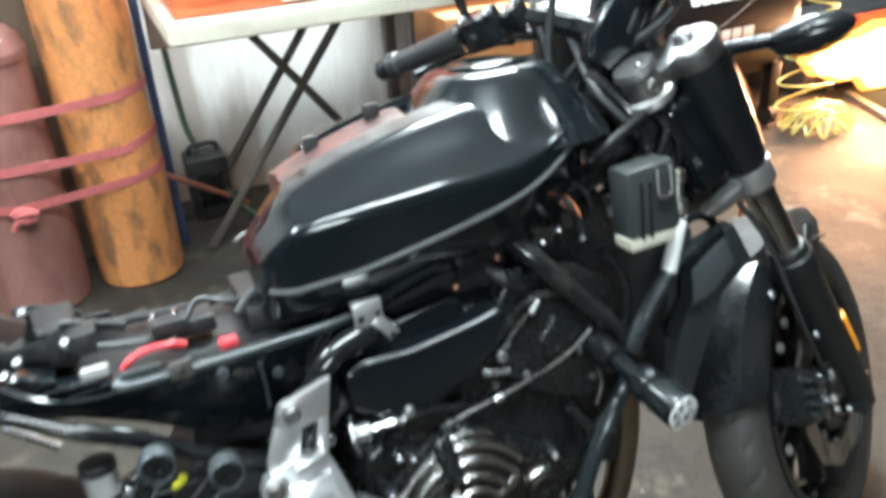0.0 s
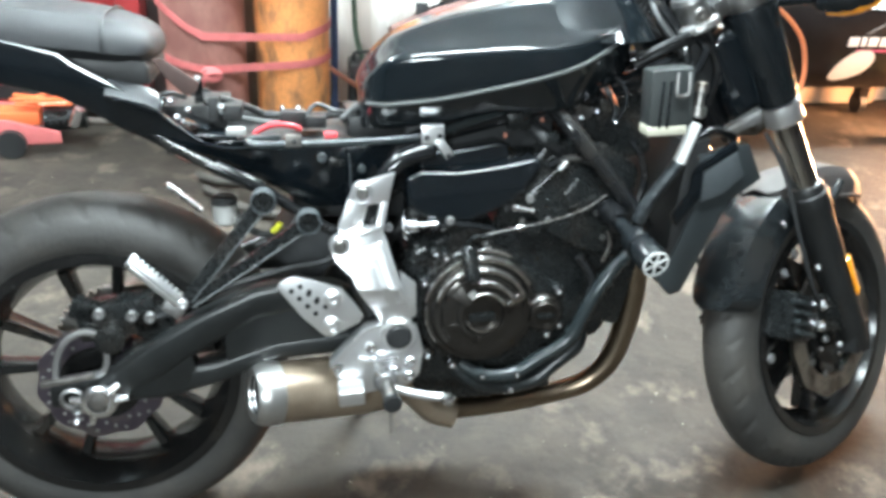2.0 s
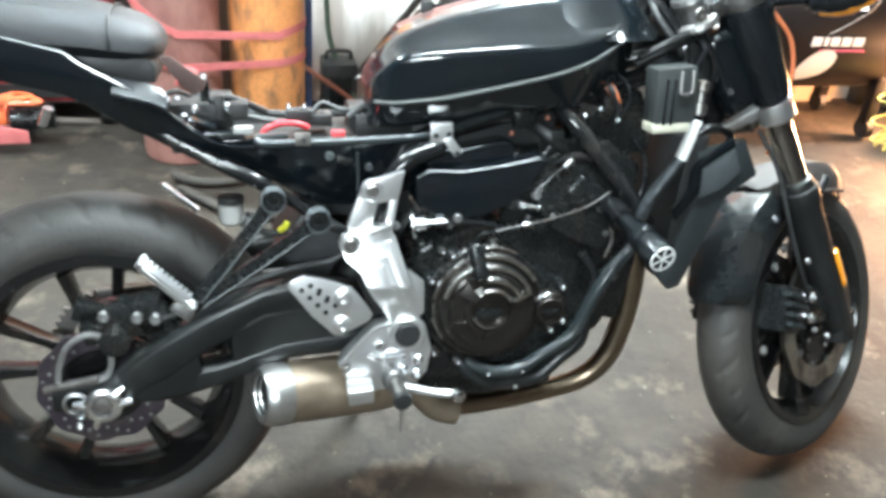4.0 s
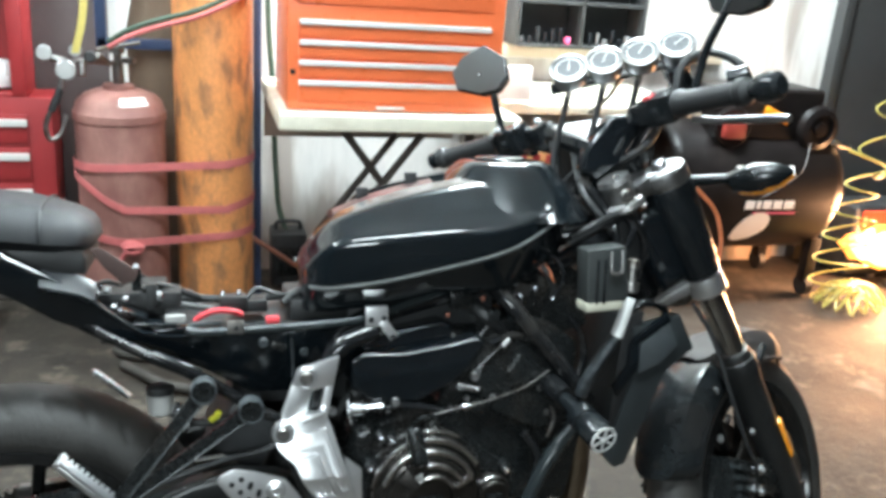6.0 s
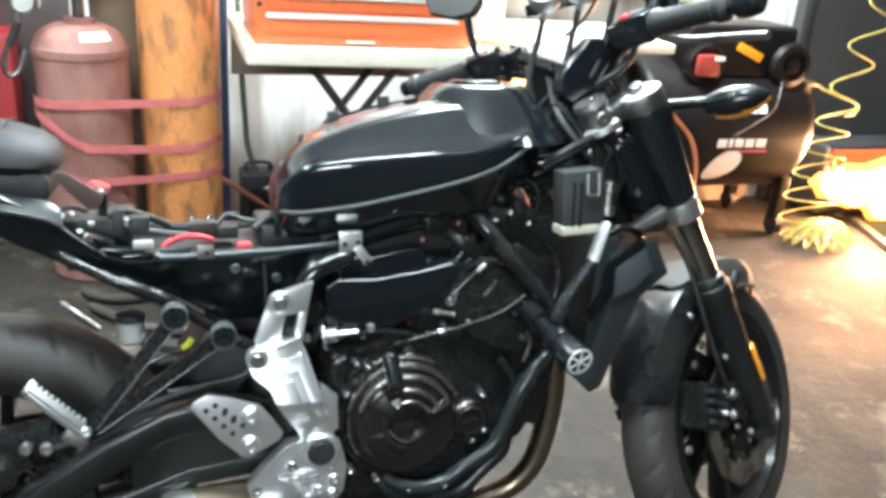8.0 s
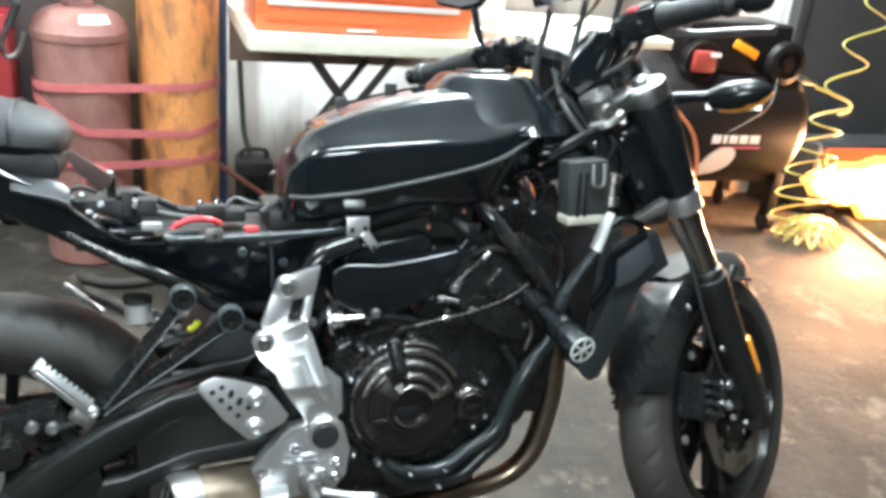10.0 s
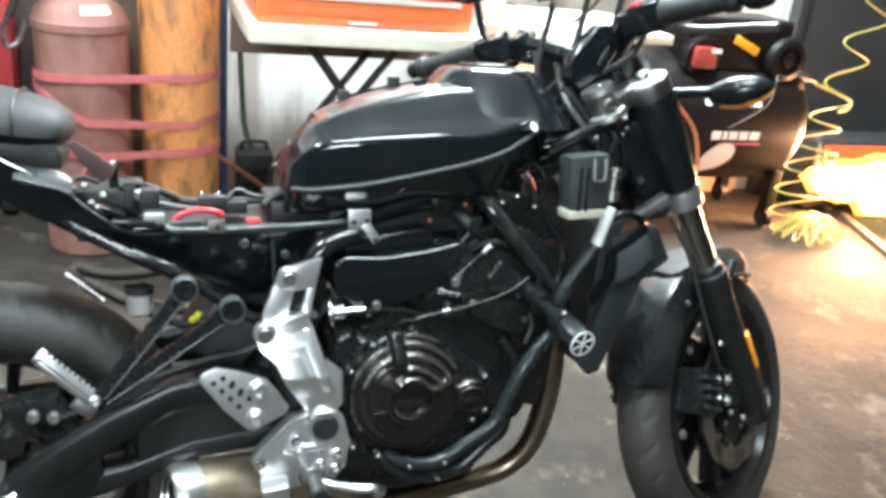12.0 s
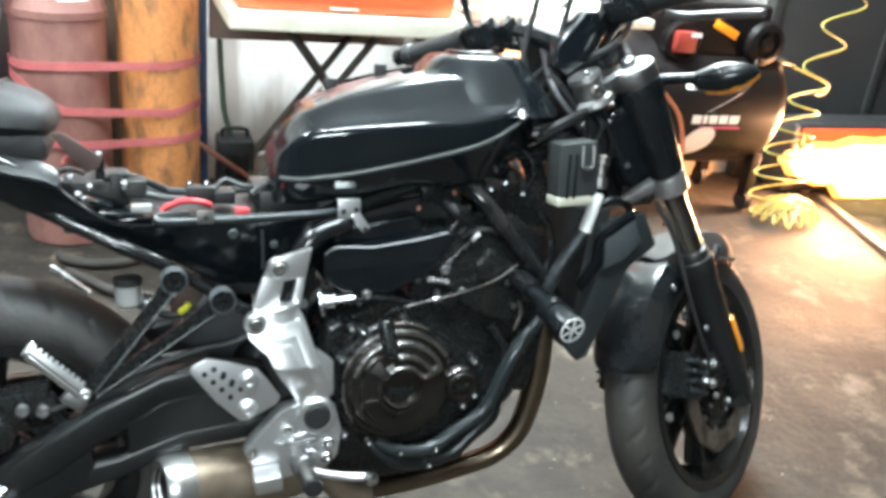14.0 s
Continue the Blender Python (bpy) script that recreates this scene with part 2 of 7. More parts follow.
M_COMP = mat("black_compressor_paint", (0.008, 0.0062, 0.006), 0.36, 0, 0.3, 6, 0.05, 80, col2=(0.014, 0.011, 0.010), patch=0.6)
M_COIL = mat("yellow_air_hose", (0.42, 0.36, 0.09), 0.35, 0, 0.12, 30)
M_COMP.node_tree.nodes["Principled BSDF"].inputs["Specular IOR Level"].default_value = 0.2
M_PUMP = mat("dull_red_pump_paint", (0.27, 0.035, 0.026), 0.45, 0, 0.25, 12, 0.05, 100)
M_DOOR = mat("charcoal_sheet_metal", (0.046, 0.046, 0.046), 0.5, 0.1, 0.25, 3, 0.05, 30)
M_BROWN = mat("brown_canvas", (0.16, 0.11, 0.075), 0.85, 0, 0.2, 9, 0.3, 90)
M_ORBOX = mat("orange_brown_cardboard", (0.62, 0.28, 0.11), 0.7, 0, 0.1, 5, 0.1, 60)
# dark brown that stands in for shadow beside the red cabinet
M_SHADE = mat("dark_shade_panel", (0.060, 0.042, 0.040), 0.7, 0, 0.25, 4, 0.15, 60)
M_CARD = mat("tan_board", (0.56, 0.45, 0.33), 0.75, 0, 0.15, 6, 0.15, 60)
M_DECAL = mat("white_vinyl_decal", (0.86, 0.84, 0.80), 0.4, 0, 0.08, 12)
M_PINK = mat("pink_plastic", (0.75, 0.12, 0.25), 0.4, 0, 0.1, 12)
M_GLOW = mat("glowing_heater_element", (1.0, 0.60, 0.15), 0.6, 0, 0.35, 9, emit=4.2)
# these two emit only to imitate bloom and haze round the heater
M_BLOOM = mat("orange_bloom_plate", (1.0, 0.36, 0.06), 0.6, 0, 0.3, 12, emit=1.8)
M_REDHAZE = mat("red_haze_glow", (1.0, 0.10, 0.03), 0.6, 0, 0.3, 9, emit=0.55)
M_LIP = mat("dusty_grey_lip", (0.065, 0.07, 0.07), 0.5, 0, 0.3, 40)
M_APRON = mat("dusty_brown_board", (0.30, 0.225, 0.185), 0.75, 0, 0.2, 6, 0.15, 60)
M_TUBE = mat("lamp_tube", (0.95, 0.98, 1.0), 0.5, 0, 0.02, 30, emit=6.0)


# ---- mesh helpers ----
def V(*a):
    return Vector(a)


def basis(axis):
    a = Vector(axis).normalized()
    u = a.cross(V(0, 0, 1)) if abs(a.z) < 0.9 else a.cross(V(1, 0, 0))
    u.normalize()
    return u, a.cross(u), a


def add_box(bm, c, s, rot=None):
    r = bmesh.ops.create_cube(bm, size=1.0)
    m = Matrix.Translation(c) @ (rot or Matrix.Identity(4)) @ Matrix.Diagonal((*s, 1))
    bmesh.ops.transform(bm, matrix=m, verts=r["verts"])


def add_rings(bm, rings, caps=True, closed=True):
    vs = [[bm.verts.new(p) for p in ring] for ring in rings]
    for a, b in zip(vs, vs[1:]):
        n = len(a)
        for i in range(n if closed else n - 1):
            j = (i + 1) % n
            bm.faces.new((a[i], a[j], b[j], b[i]))
    if caps and closed:
        bm.faces.new(list(reversed(vs[0])))
        bm.faces.new(vs[-1])


def ring(c, u, v, r, seg, r2=None):
    return [Vector(c) + u * (r * math.cos(2 * math.pi * i / seg)) + v * ((r2 or r) * math.sin(2 * math.pi * i / seg)) for i in range(seg)]


def add_cyl(bm, p0, p1, r0, r1=None, seg=20):
    u, v, a = basis(Vector(p1) - Vector(p0))
    add_rings(bm, [ring(p0, u, v, r0, seg), ring(p1, u, v, r0 if r1 is None else r1, seg)])


def add_lathe(bm, prof, origin, axis, seg=40, caps=True):
    """prof: pairs of radius and height along the axis."""
    u, v, a = basis(axis)
    add_rings(bm, [ring(Vector(origin) + a * h, u, v, max(r, 0.0005), seg) for r, h in prof], caps)


def smooth_line(pts, n=6):
    p = [Vector(q) for q in pts]
    p = [p[0] * 2 - p[1]] + p + [p[-1] * 2 - p[-2]]
    out = []
    for i in range(1, len(p) - 2):
        for k in range(n):
            t = k / n
            a, b, c, d = p[i - 1:i + 3]
            out.append(0.5 * ((2 * b) + (c - a) * t + (2 * a - 5 * b + 4 * c - d) * t * t + (3 * b - a - 3 * c + d) * t ** 3))
    out.append(p[-2])
    return out


def add_tube(bm, pts, r, seg=10, n=6, r1=None):
    line = smooth_line(pts, n) if n > 1 else [Vector(q) for q in pts]
    rings, up = [], None
    for i, q in enumerate(line):
        d = (line[min(i + 1, len(line) - 1)] - line[max(i - 1, 0)]).normalized()
        if up is None:
            up = basis(d)[0]
        up = (up - d * up.dot(d)).normalized()
        k = i / (len(line) - 1)
        rings.append(ring(q, up, d.cross(up), r if r1 is None else r + (r1 - r) * k, seg))
    add_rings(bm, rings)


def add_ribbon(bm, pts, width, thick, wdir, n=6):
    line = smooth_line(pts, n)
    w = Vector(wdir).normalized() * width / 2
    rings = []
    for i, q in enumerate(line):
        d = (line[min(i + 1, len(line) - 1)] - line[max(i - 1, 0)]).normalized()
        o = d.cross(w).normalized() * thick / 2
        rings.append([q - w - o, q + w - o, q + w + o, q - w + o])
    add_rings(bm, rings)


def add_plate(bm, poly, y0, y1):
    """An outline of x and z, thick from y0 to y1."""
    a = [bm.verts.new((x, y0, z)) for x, z in poly]
    b = [bm.verts.new((x, y1, z)) for x, z in poly]
    n = len(poly)
    bm.faces.new(a)
    bm.faces.new(list(reversed(b)))
    for i in range(n):
        bm.faces.new((a[i], b[i], b[(i + 1) % n], a[(i + 1) % n]))


def finish(bm, bevel=0.0, seg=2, angle=32):
    bmesh.ops.recalc_face_normals(bm, faces=bm.faces)
    if bevel:
        sharp = [e for e in bm.edges if len(e.link_faces) == 2 and e.calc_face_angle(0) > radians(angle)]
        bmesh.ops.bevel(bm, geom=sharp, offset=bevel, segments=seg, profile=0.6, affect="EDGES", clamp_overlap=True)
    me = bpy.data.meshes.new("m")
    bm.to_mesh(me)
    bm.free()
    for p in me.polygons:
        p.use_smooth = True
    me.set_sharp_from_angle(angle=radians(36))
    return me


def part(name, bm, material, parent=None, label="", bevel=0.0, m=None, seg=2):
    if m is not None:
        bmesh.ops.transform(bm, matrix=m, verts=bm.verts)
    me = finish(bm, bevel, seg)
    me.name = name
    me.materials.append(material)
    ob = new(name, me)
    ob.parent = parent
    if label:
        tagged(ob, label)
    return ob


def thing(name, label, category, m=None, group=""):
    ob = new(name)
    ob.empty_display_size = 0.1
    if m is not None:
        ob.matrix_basis = m
    return tagged(ob, label, category, group)


def one(fn, *a, **k):
    bm = bmesh.new()
    fn(bm, *a, **k)
    return bm


BOLT = {}


def bolt(parent, p, axis, r=0.007, h=0.006, material=None, name="bolt"):
    material = material or M_CHROME
    key = (round(r, 4), round(h, 4), material.name)
    if key not in BOLT:
        bm = bmesh.new()
        add_lathe(bm, [(r, 0), (r, h * 0.7), (r * 0.8, h), (r * 0.5, h), (r * 0.45, h * 0.5)], (0, 0, 0), (0, 0, 1), 10)
        BOLT[key] = finish(bm)
        BOLT[key].materials.append(material)
    ob = new(name, BOLT[key])
    ob.parent = parent
    ob.matrix_basis = Matrix.Translation(p) @ Vector(axis).to_track_quat("Z", "Y").to_matrix().to_4x4()
    return ob


RIGHT = V(0, -1, 0)


# ---- the room ----
def room_box(name, c, s, material, label, category="wall"):
    return tagged(part(name, one(add_box, c, s), material), label, category, kind="structure")


floor_bm = bmesh.new()
bmesh.ops.create_grid(floor_bm, x_segments=60, y_segments=50, size=1.0)
for v in floor_bm.verts:
    v.co.x, v.co.y = 1.5 + v.co.x * 5.0, -0.9 + v.co.y * 3.2
    v.co.z = 0.004 * noise.noise(v.co * 1.3) - 0.003
tagged(part("floor", floor_bm, M_FLOOR), "bare stained grey concrete workshop floor", "floor", kind="structure")
room_box("wall_north", (1.5, 2.25, 1.45), (10, 0.2, 3.1), M_WALL, "dirty white painted workshop wall with stains")
# unseen walls added dark so that gloss black parts reflect little
room_box("wall_south", (1.5, -4.1, 1.45), (10, 0.2, 3.1), M_BLOCK, "plain dark grey wall out of view")
room_box("wall_west", (-3.6, -0.9, 1.45), (0.2, 6.5, 3.1), M_BLOCK, "plain dark grey wall out of view")
room_box("wall_east", (6.6, -0.9, 1.45), (0.2, 6.5, 3.1), M_BLOCK, "plain dark grey wall out of view")
# unseen ceiling, its grey chosen for what the tank reflects
room_box("ceiling", (1.5, -0.9, 3.05), (10.4, 6.7, 0.1), M_CEIL, "plain grey ceiling out of view", "ceiling")


def tube_light(x, y, along_x):
    m = pose(x, y, 2.68, 0, 0, 0 if along_x else 90)
    lamp = thing("ceiling_light", "long white fluorescent ceiling light, out of view", "light", m, "ceiling lights")
    part("housing", one(add_box, (0, 0, -0.02), (1.4, 0.05, 0.03)), M_WHITE, lamp, bevel=0.005)
    for dx in (-0.5, 0.5):
        part("hanger", one(add_cyl, (dx, 0, -0.01), (dx, 0, 0.325), 0.004, seg=8), M_STEEL, lamp)
    for dy in (-0.08, 0.08):
        part("tube", one(add_cyl, (-0.62, dy, -0.06), (0.62, dy, -0.06), 0.014), M_TUBE, lamp)


tube_light(0.5, -0.50, True)
tube_light(1.7, 1.42, True)
# unseen left fixture, added as fill on that side
tube_light(-0.95, 0.70, False)


# head and stand for the added fill panel, out of view
wl = thing("fill_light", "unseen fill light panel on an added tripod stand", "work light", pose(-0.37, -3.02, 0))
part("head", one(add_box, V(0, -0.02, 1.90), (0.86, 0.05, 0.56), Matrix.Rotation(radians(-17), 4, "Z")), M_DARK, wl, bevel=0.01)
part("pole", one(add_cyl, V(0, -0.06, 0.30), V(0, -0.06, 1.90), 0.014, seg=12), M_DARK, wl)
for k in range(3):
    part("leg", one(add_cyl, V(0, -0.06, 0.5), V(0.4 * math.cos(2.1 * k), -0.06 + 0.4 * math.sin(2.1 * k), 0.006), 0.011, seg=10), M_DARK, wl)


# ---- the motorcycle ----
LEAN = -9.5
bike = thing("motorcycle", "partly stripped black naked motorcycle on its side stand, front seat removed", "motorcycle", pose(0, -0.11, 0, LEAN))

# steering: an axis leaning back, the bars turned to the rider's left
XF, RAKE, STEER = 1.445, radians(27.5), radians(30)
AX = V(-math.sin(RAKE), 0, math.cos(RAKE))
FW = V(math.cos(RAKE), 0, math.sin(RAKE))
PG = V(XF + 0.09, 0, 0)
TURNED = Matrix.Translation(PG) @ Matrix.Rotation(STEER, 4, AX) @ Matrix.Translation(-PG)


def st(f, l, h):
    return PG + AX * h + FW * f + V(0, l, 0)


def tyre(bm, c, R, w, rim):
    """Round section with slanting grooves cut into the tread."""
    n, seg = 36, 300
    rings = []
    for i in range(n + 1):
        a = math.pi * i / n
        x = -w / 2 * math.cos(a) * (0.72 + 0.28 * math.sin(a) ** 0.5)
        r = rim + (R - rim) * math.sin(a) ** 0.75
        u = (i - n / 2) / (n / 2)
        row = []
        for j in range(seg):
            p = (j / seg * 15 + 0.55 * abs(u) + (0.5 if u > 0 else 0)) % 1.0
            cut = 0.16 < abs(u) < 0.58 and (p < 0.10 or (0.52 < p < 0.60 and abs(u) > 0.32))
            th = 2 * math.pi * j / seg
            rr = r - (0.0035 if cut else 0.0)
            row.append(Vector(c) + V(math.cos(th) * rr, x, math.sin(th) * rr))
        rings.append(row)
    add_rings(bm, rings, caps=False)


def rim(bm, c, rr, w, hub):
    # barrel with lips
    h = w / 2
    prof = [(rr - 0.012, -h), (rr + 0.006, -h), (rr + 0.006, -h + 0.012), (rr - 0.018, -h + 0.022), (rr - 0.03, -0.01), (rr - 0.03, 0.01),
            (rr - 0.018, h - 0.022), (rr + 0.006, h - 0.012), (rr + 0.006, h), (rr - 0.012, h), (rr - 0.028, h - 0.03), (rr - 0.040, 0), (rr - 0.028, -h + 0.03), (rr - 0.012, -h)]
    add_lathe(bm, prof, c, (0, 1, 0), 72, caps=False)
    add_lathe(bm, [(0.012, -0.07), (hub, -0.06), (hub, 0.06), (0.012, 0.07)], c, (0, 1, 0), 32)


def spokes(wheel, c, rr, n, hub, spread, m=None, phase=0.0):
    for i in range(n):
        a = 2 * math.pi * (i + 0.25) / n + radians(phase)
        b = a + spread * (1 if i % 2 else -1)
        d0, d1 = V(math.cos(a), 0, math.sin(a)), V(math.cos(b), 0, math.sin(b))
        p0, p1 = Vector(c) + d0 * (hub - 0.006), Vector(c) + d1 * (rr - 0.038)
        s = V(-d1.z, 0, d1.x)
        bm = bmesh.new()
        add_rings(bm, [[p + s * wx * kx + V(0, wy * ky, 0) for kx, ky in ((-1, -0.7), (-0.7, -1), (0.7, -1), (1, -0.7), (1, 0.7), (0.7, 1), (-0.7, 1), (-1, 0.7))]
                       for p, wx, wy in ((p0, 0.012, 0.024), (p0.lerp(p1, 0.5), 0.0075, 0.018), (p1, 0.011, 0.024))])
        part("spoke", bm, M_RIM, wheel, m=m)



def disc(bm, c, r0, r1, y, t=0.0045, wave=10):
    seg = 120
    rings = []
    for r, yy in ((r0, -t), (r1, -t), (r1, t), (r0, t), (r0, -t)):
        rings.append([Vector(c) + V(math.cos(2 * math.pi * i / seg) * (r + (0.003 * math.sin(wave * 2 * math.pi * i / seg) if r == r1 else 0)), y + yy,
                                    math.sin(2 * math.pi * i / seg) * (r + (0.003 * math.sin(wave * 2 * math.pi * i / seg) if r == r1 else 0))) for i in range(seg)])
    add_rings(bm, rings, caps=False)
    return bm


RW = V(0.040, 0, 0.315)
rw = part("rear_wheel", one(rim, RW, 0.226, 0.15, 0.05), M_RIM, bike, "black cast wheel with ten thin spokes")
spokes(rw, RW, 0.226, 10, 0.05, 0.07, phase=31)
part("tyre", one(tyre, RW, 0.316, 0.182, 0.226), M_TYRE, rw, "worn wide rear tyre")
part("brake_disc", one(disc, RW, 0.070, 0.104, -0.082), M_DISC, rw, "dark drilled rear brake disc")
part("disc_carrier", one(add_lathe, [(0.03, -0.084), (0.074, -0.084), (0.074, -0.078), (0.03, -0.078)], RW, (0, 1, 0), 32), M_RIM, rw)
sp = bmesh.new()
seg = 43 * 4
prof = [0.104 + (0.008 if i % 4 in (1, 2) else 0.0) for i in range(seg)]
add_rings(sp, [[RW + V(math.cos(2 * math.pi * i / seg) * (r if r else prof[i]), y, math.sin(2 * math.pi * i / seg) * (r if r else prof[i])) for i in range(seg)]
               for r, y in ((0.075, 0.078), (0, 0.078), (0, 0.086), (0.075, 0.086), (0.075, 0.078))], caps=False)
part("sprocket", sp, M_STEEL, rw, "rusty brown toothed rear sprocket")
for i in range(36):
    a = 2 * math.pi * i / 36
    r = 0.079 + 0.016 * (i % 3) / 2
    bolt(rw, RW + V(math.cos(a) * r, -0.0865, math.sin(a) * r), RIGHT, 0.0032, 0.001, M_DULL, "disc_hole")

FWC = V(XF, 0, 0.305)
fw = part("front_wheel", one(rim, FWC, 0.222, 0.10, 0.042), M_RIM, bike, "black cast front wheel turned to the side", m=TURNED)
spokes(fw, FWC, 0.222, 10, 0.042, 0.12, TURNED)
part("tyre", one(tyre, FWC, 0.306, 0.122, 0.222), M_TYRE, fw, "worn front tyre", m=TURNED)
for sgn in (-1, 1):
    part("brake_disc", one(disc, FWC, 0.10, 0.141, 0.062 * sgn), M_FRONTDISC, fw, "worn floating front brake disc", m=TURNED)
    part("disc_carrier", one(add_lathe, [(0.03, -0.004), (0.075, -0.004), (0.075, 0.004), (0.03, 0.004)], FWC + V(0, 0.062 * sgn, 0), (0, 1, 0), 32), M_RIM, fw, m=TURNED)
    for i in range(5):
        a = 2 * math.pi * i / 5
        bm = bmesh.new()
        add_cyl(bm, FWC + V(0.07 * math.cos(a), 0.058 * sgn, 0.07 * math.sin(a)), FWC + V(0.104 * math.cos(a), 0.058 * sgn, 0.104 * math.sin(a)), 0.010, 0.007, 8)
        part("disc_arm", bm, M_RIM, fw, m=TURNED)
        bolt(fw, TURNED @ (FWC + V(0.06 * math.cos(a), 0.067 * sgn, 0.06 * math.sin(a))), TURNED.to_3x3() @ V(0, sgn, 0), 0.006, 0.004)
for ang in (127, 140, -174):
    bolt(fw, TURNED @ (FWC + V(math.cos(radians(ang)) * 0.214, -0.060, math.sin(radians(ang)) * 0.214)), TURNED.to_3x3() @ RIGHT, 0.010, 0.006, M_DULL, "wheel_weight")
for i in range(10):
    a = 2 * math.pi * i / 10
    bolt(fw, TURNED @ (FWC + V(math.cos(a) * 0.097, -0.066, math.sin(a) * 0.097)), TURNED.to_3x3() @ RIGHT, 0.008, 0.004, M_DULL, "disc_button")
part("axle", one(add_cyl, FWC + V(0, -0.115, 0), FWC + V(0, 0.115, 0), 0.011), M_STEEL, fw, m=TURNED)

# fork
for sgn in (-1, 1):
    fork = part("fork_leg", one(add_cyl, st(0.061, 0.105 * sgn, 0.60), st(0.061, 0.105 * sgn, 1.03), 0.0245, seg=32), M_FORKTUBE, bike, "bare steel fork tube in a black lower leg", m=TURNED)
    bm = bmesh.new()
    add_lathe(bm, [(0.012, 0.28), (0.026, 0.285), (0.031, 0.33), (0.033, 0.50), (0.035, 0.60), (0.0375, 0.612), (0.0375, 0.640), (0.036, 0.646), (0.033, 0.648), (0.033, 0.656), (0.0295, 0.664), (0.0250, 0.666)],
              PG + FW * 0.061 + V(0, 0.105 * sgn, 0), AX, 28)
    add_box(bm, st(0.061, 0.105 * sgn, 0.30), (0.05, 0.045, 0.06))
    part("lower_leg", bm, M_FORKLEG, fork, "black painted lower leg with dust seal", m=TURNED)
    bm = bmesh.new()
    add_lathe(bm, [(0.026, 0.838), (0.0355, 0.842), (0.042, 0.92), (0.0475, 1.02), (0.043, 1.035), (0.021, 1.035)], PG + FW * 0.061 + V(0, 0.105 * sgn, 0), AX, 28)
    part("fork_cover", bm, M_SATIN, fork, "tapered matt black upper fork cover", m=TURNED)
    bm = bmesh.new()
    add_lathe(bm, [(0.021, 0.800), (0.036, 0.800), (0.036, 0.838), (0.021, 0.838)], PG + FW * 0.061 + V(0, 0.105 * sgn, 0), AX, 28)
    part("clamp_ring", bm, M_ALU, fork, "silver fork clamp", bevel=0.002, m=TURNED)
    bm = bmesh.new()
    add_rings(bm, [[st(0.090 + 0.004, 0.105 * sgn + dl, h) for dl, h in ((-0.011, 0.405), (0.011, 0.405), (0.011, 0.490), (-0.011, 0.490))],
                   [st(0.100, 0.105 * sgn + dl, h) for dl, h in ((-0.009, 0.407), (0.009, 0.407), (0.009, 0.488), (-0.009, 0.488))]])
    refl_turn = Matrix.Translation(st(0.061, 0.105 * sgn, 0.45)) @ Matrix.Rotation(radians(-70 * -sgn), 4, AX) @ Matrix.Translation(-st(0.061, 0.105 * sgn, 0.45))
    part("reflector", bm, M_AMBER, fork, "amber fork reflector", bevel=0.002, m=TURNED @ refl_turn)
    # caliper behind the leg
    bm = bmesh.new()
    def on_wheel(r, ang, l):
        return FWC + V(math.cos(radians(ang)) * r, l * sgn, math.sin(radians(ang)) * r)

    tilt = Matrix.Rotation(radians(18), 4, "Y")
    add_box(bm, on_wheel(0.178, 162, 0.074), (0.068, 0.058, 0.092), tilt)
    add_box(bm, on_wheel(0.172, 162, 0.106), (0.050, 0.014, 0.074), tilt)
    cal = part("front_caliper", bm, M_CASE, bike, "dirty black front brake caliper", bevel=0.006, m=TURNED)
    for dz in (-0.030, -0.010, 0.010, 0.030):
        part("caliper_rib", one(add_box, on_wheel(0.182, 162, 0.106) + V(0.0, 0, dz), (0.052, 0.022, 0.008), tilt), M_SHROUD, cal, bevel=0.002, m=TURNED)
    part("caliper_arm", one(add_plate, [(FWC.x - 0.128, FWC.z + 0.088), (FWC.x - 0.108, FWC.z + 0.096), (FWC.x - 0.010, FWC.z + 0.035), (FWC.x - 0.020, FWC.z + 0.008), (FWC.x - 0.125, FWC.z + 0.020), (FWC.x - 0.140, FWC.z + 0.040)], 0.100 * sgn, 0.114 * sgn), M_CASE, cal, bevel=0.004, m=TURNED)
    for r, ang, rad in ((0.147, 149, 0.0115), (0.138, 165, 0.0115)):
        bolt(cal, TURNED @ on_wheel(r, ang, 0.114), TURNED.to_3x3() @ V(0, sgn, 0), rad, 0.010)
    for r, ang in ((0.196, 131), (0.056, 199), (0.105, 178)):
        bolt(cal, TURNED @ on_wheel(r, ang, 0.108), TURNED.to_3x3() @ V(0, sgn, 0), 0.007, 0.007, M_DULL)
    bm = bmesh.new()
    add_tube(bm, [st(-0.03, 0.122 * sgn, 0.455), st(-0.035, 0.125 * sgn, 0.51), st(-0.02, 0.12 * sgn, 0.60), st(0.01, 0.11 * sgn, 0.72), st(0.02, 0.09 * sgn, 0.80)], 0.0045, 8)
    part("brake_line", bm, M_DARK, cal, "black brake line", m=TURNED)

bm = bmesh.new()
add_box(bm, st(0.032, 0, 0.818), (0.055, 0.175, 0.034), Matrix.Rotation(-RAKE, 4, "Y"))
part("lower_triple_clamp", bm, M_STEEL, bike, "dull silver lower fork bridge", bevel=0.006, m=TURNED)
bm = bmesh.new()
add_rings(bm, [[V(1.105, -0.135, 0.758), V(1.125, -0.140, 0.752), V(1.165, -0.150, 0.775), V(1.160, -0.150, 0.796)], [V(1.110, -0.110, 0.758), V(1.130, -0.112, 0.752), V(1.170, -0.120, 0.775), V(1.165, -0.120, 0.796)]])
part("clamp_arm", bm, M_DULL, bike, "silver clamp arm", bevel=0.003)
bm = bmesh.new()
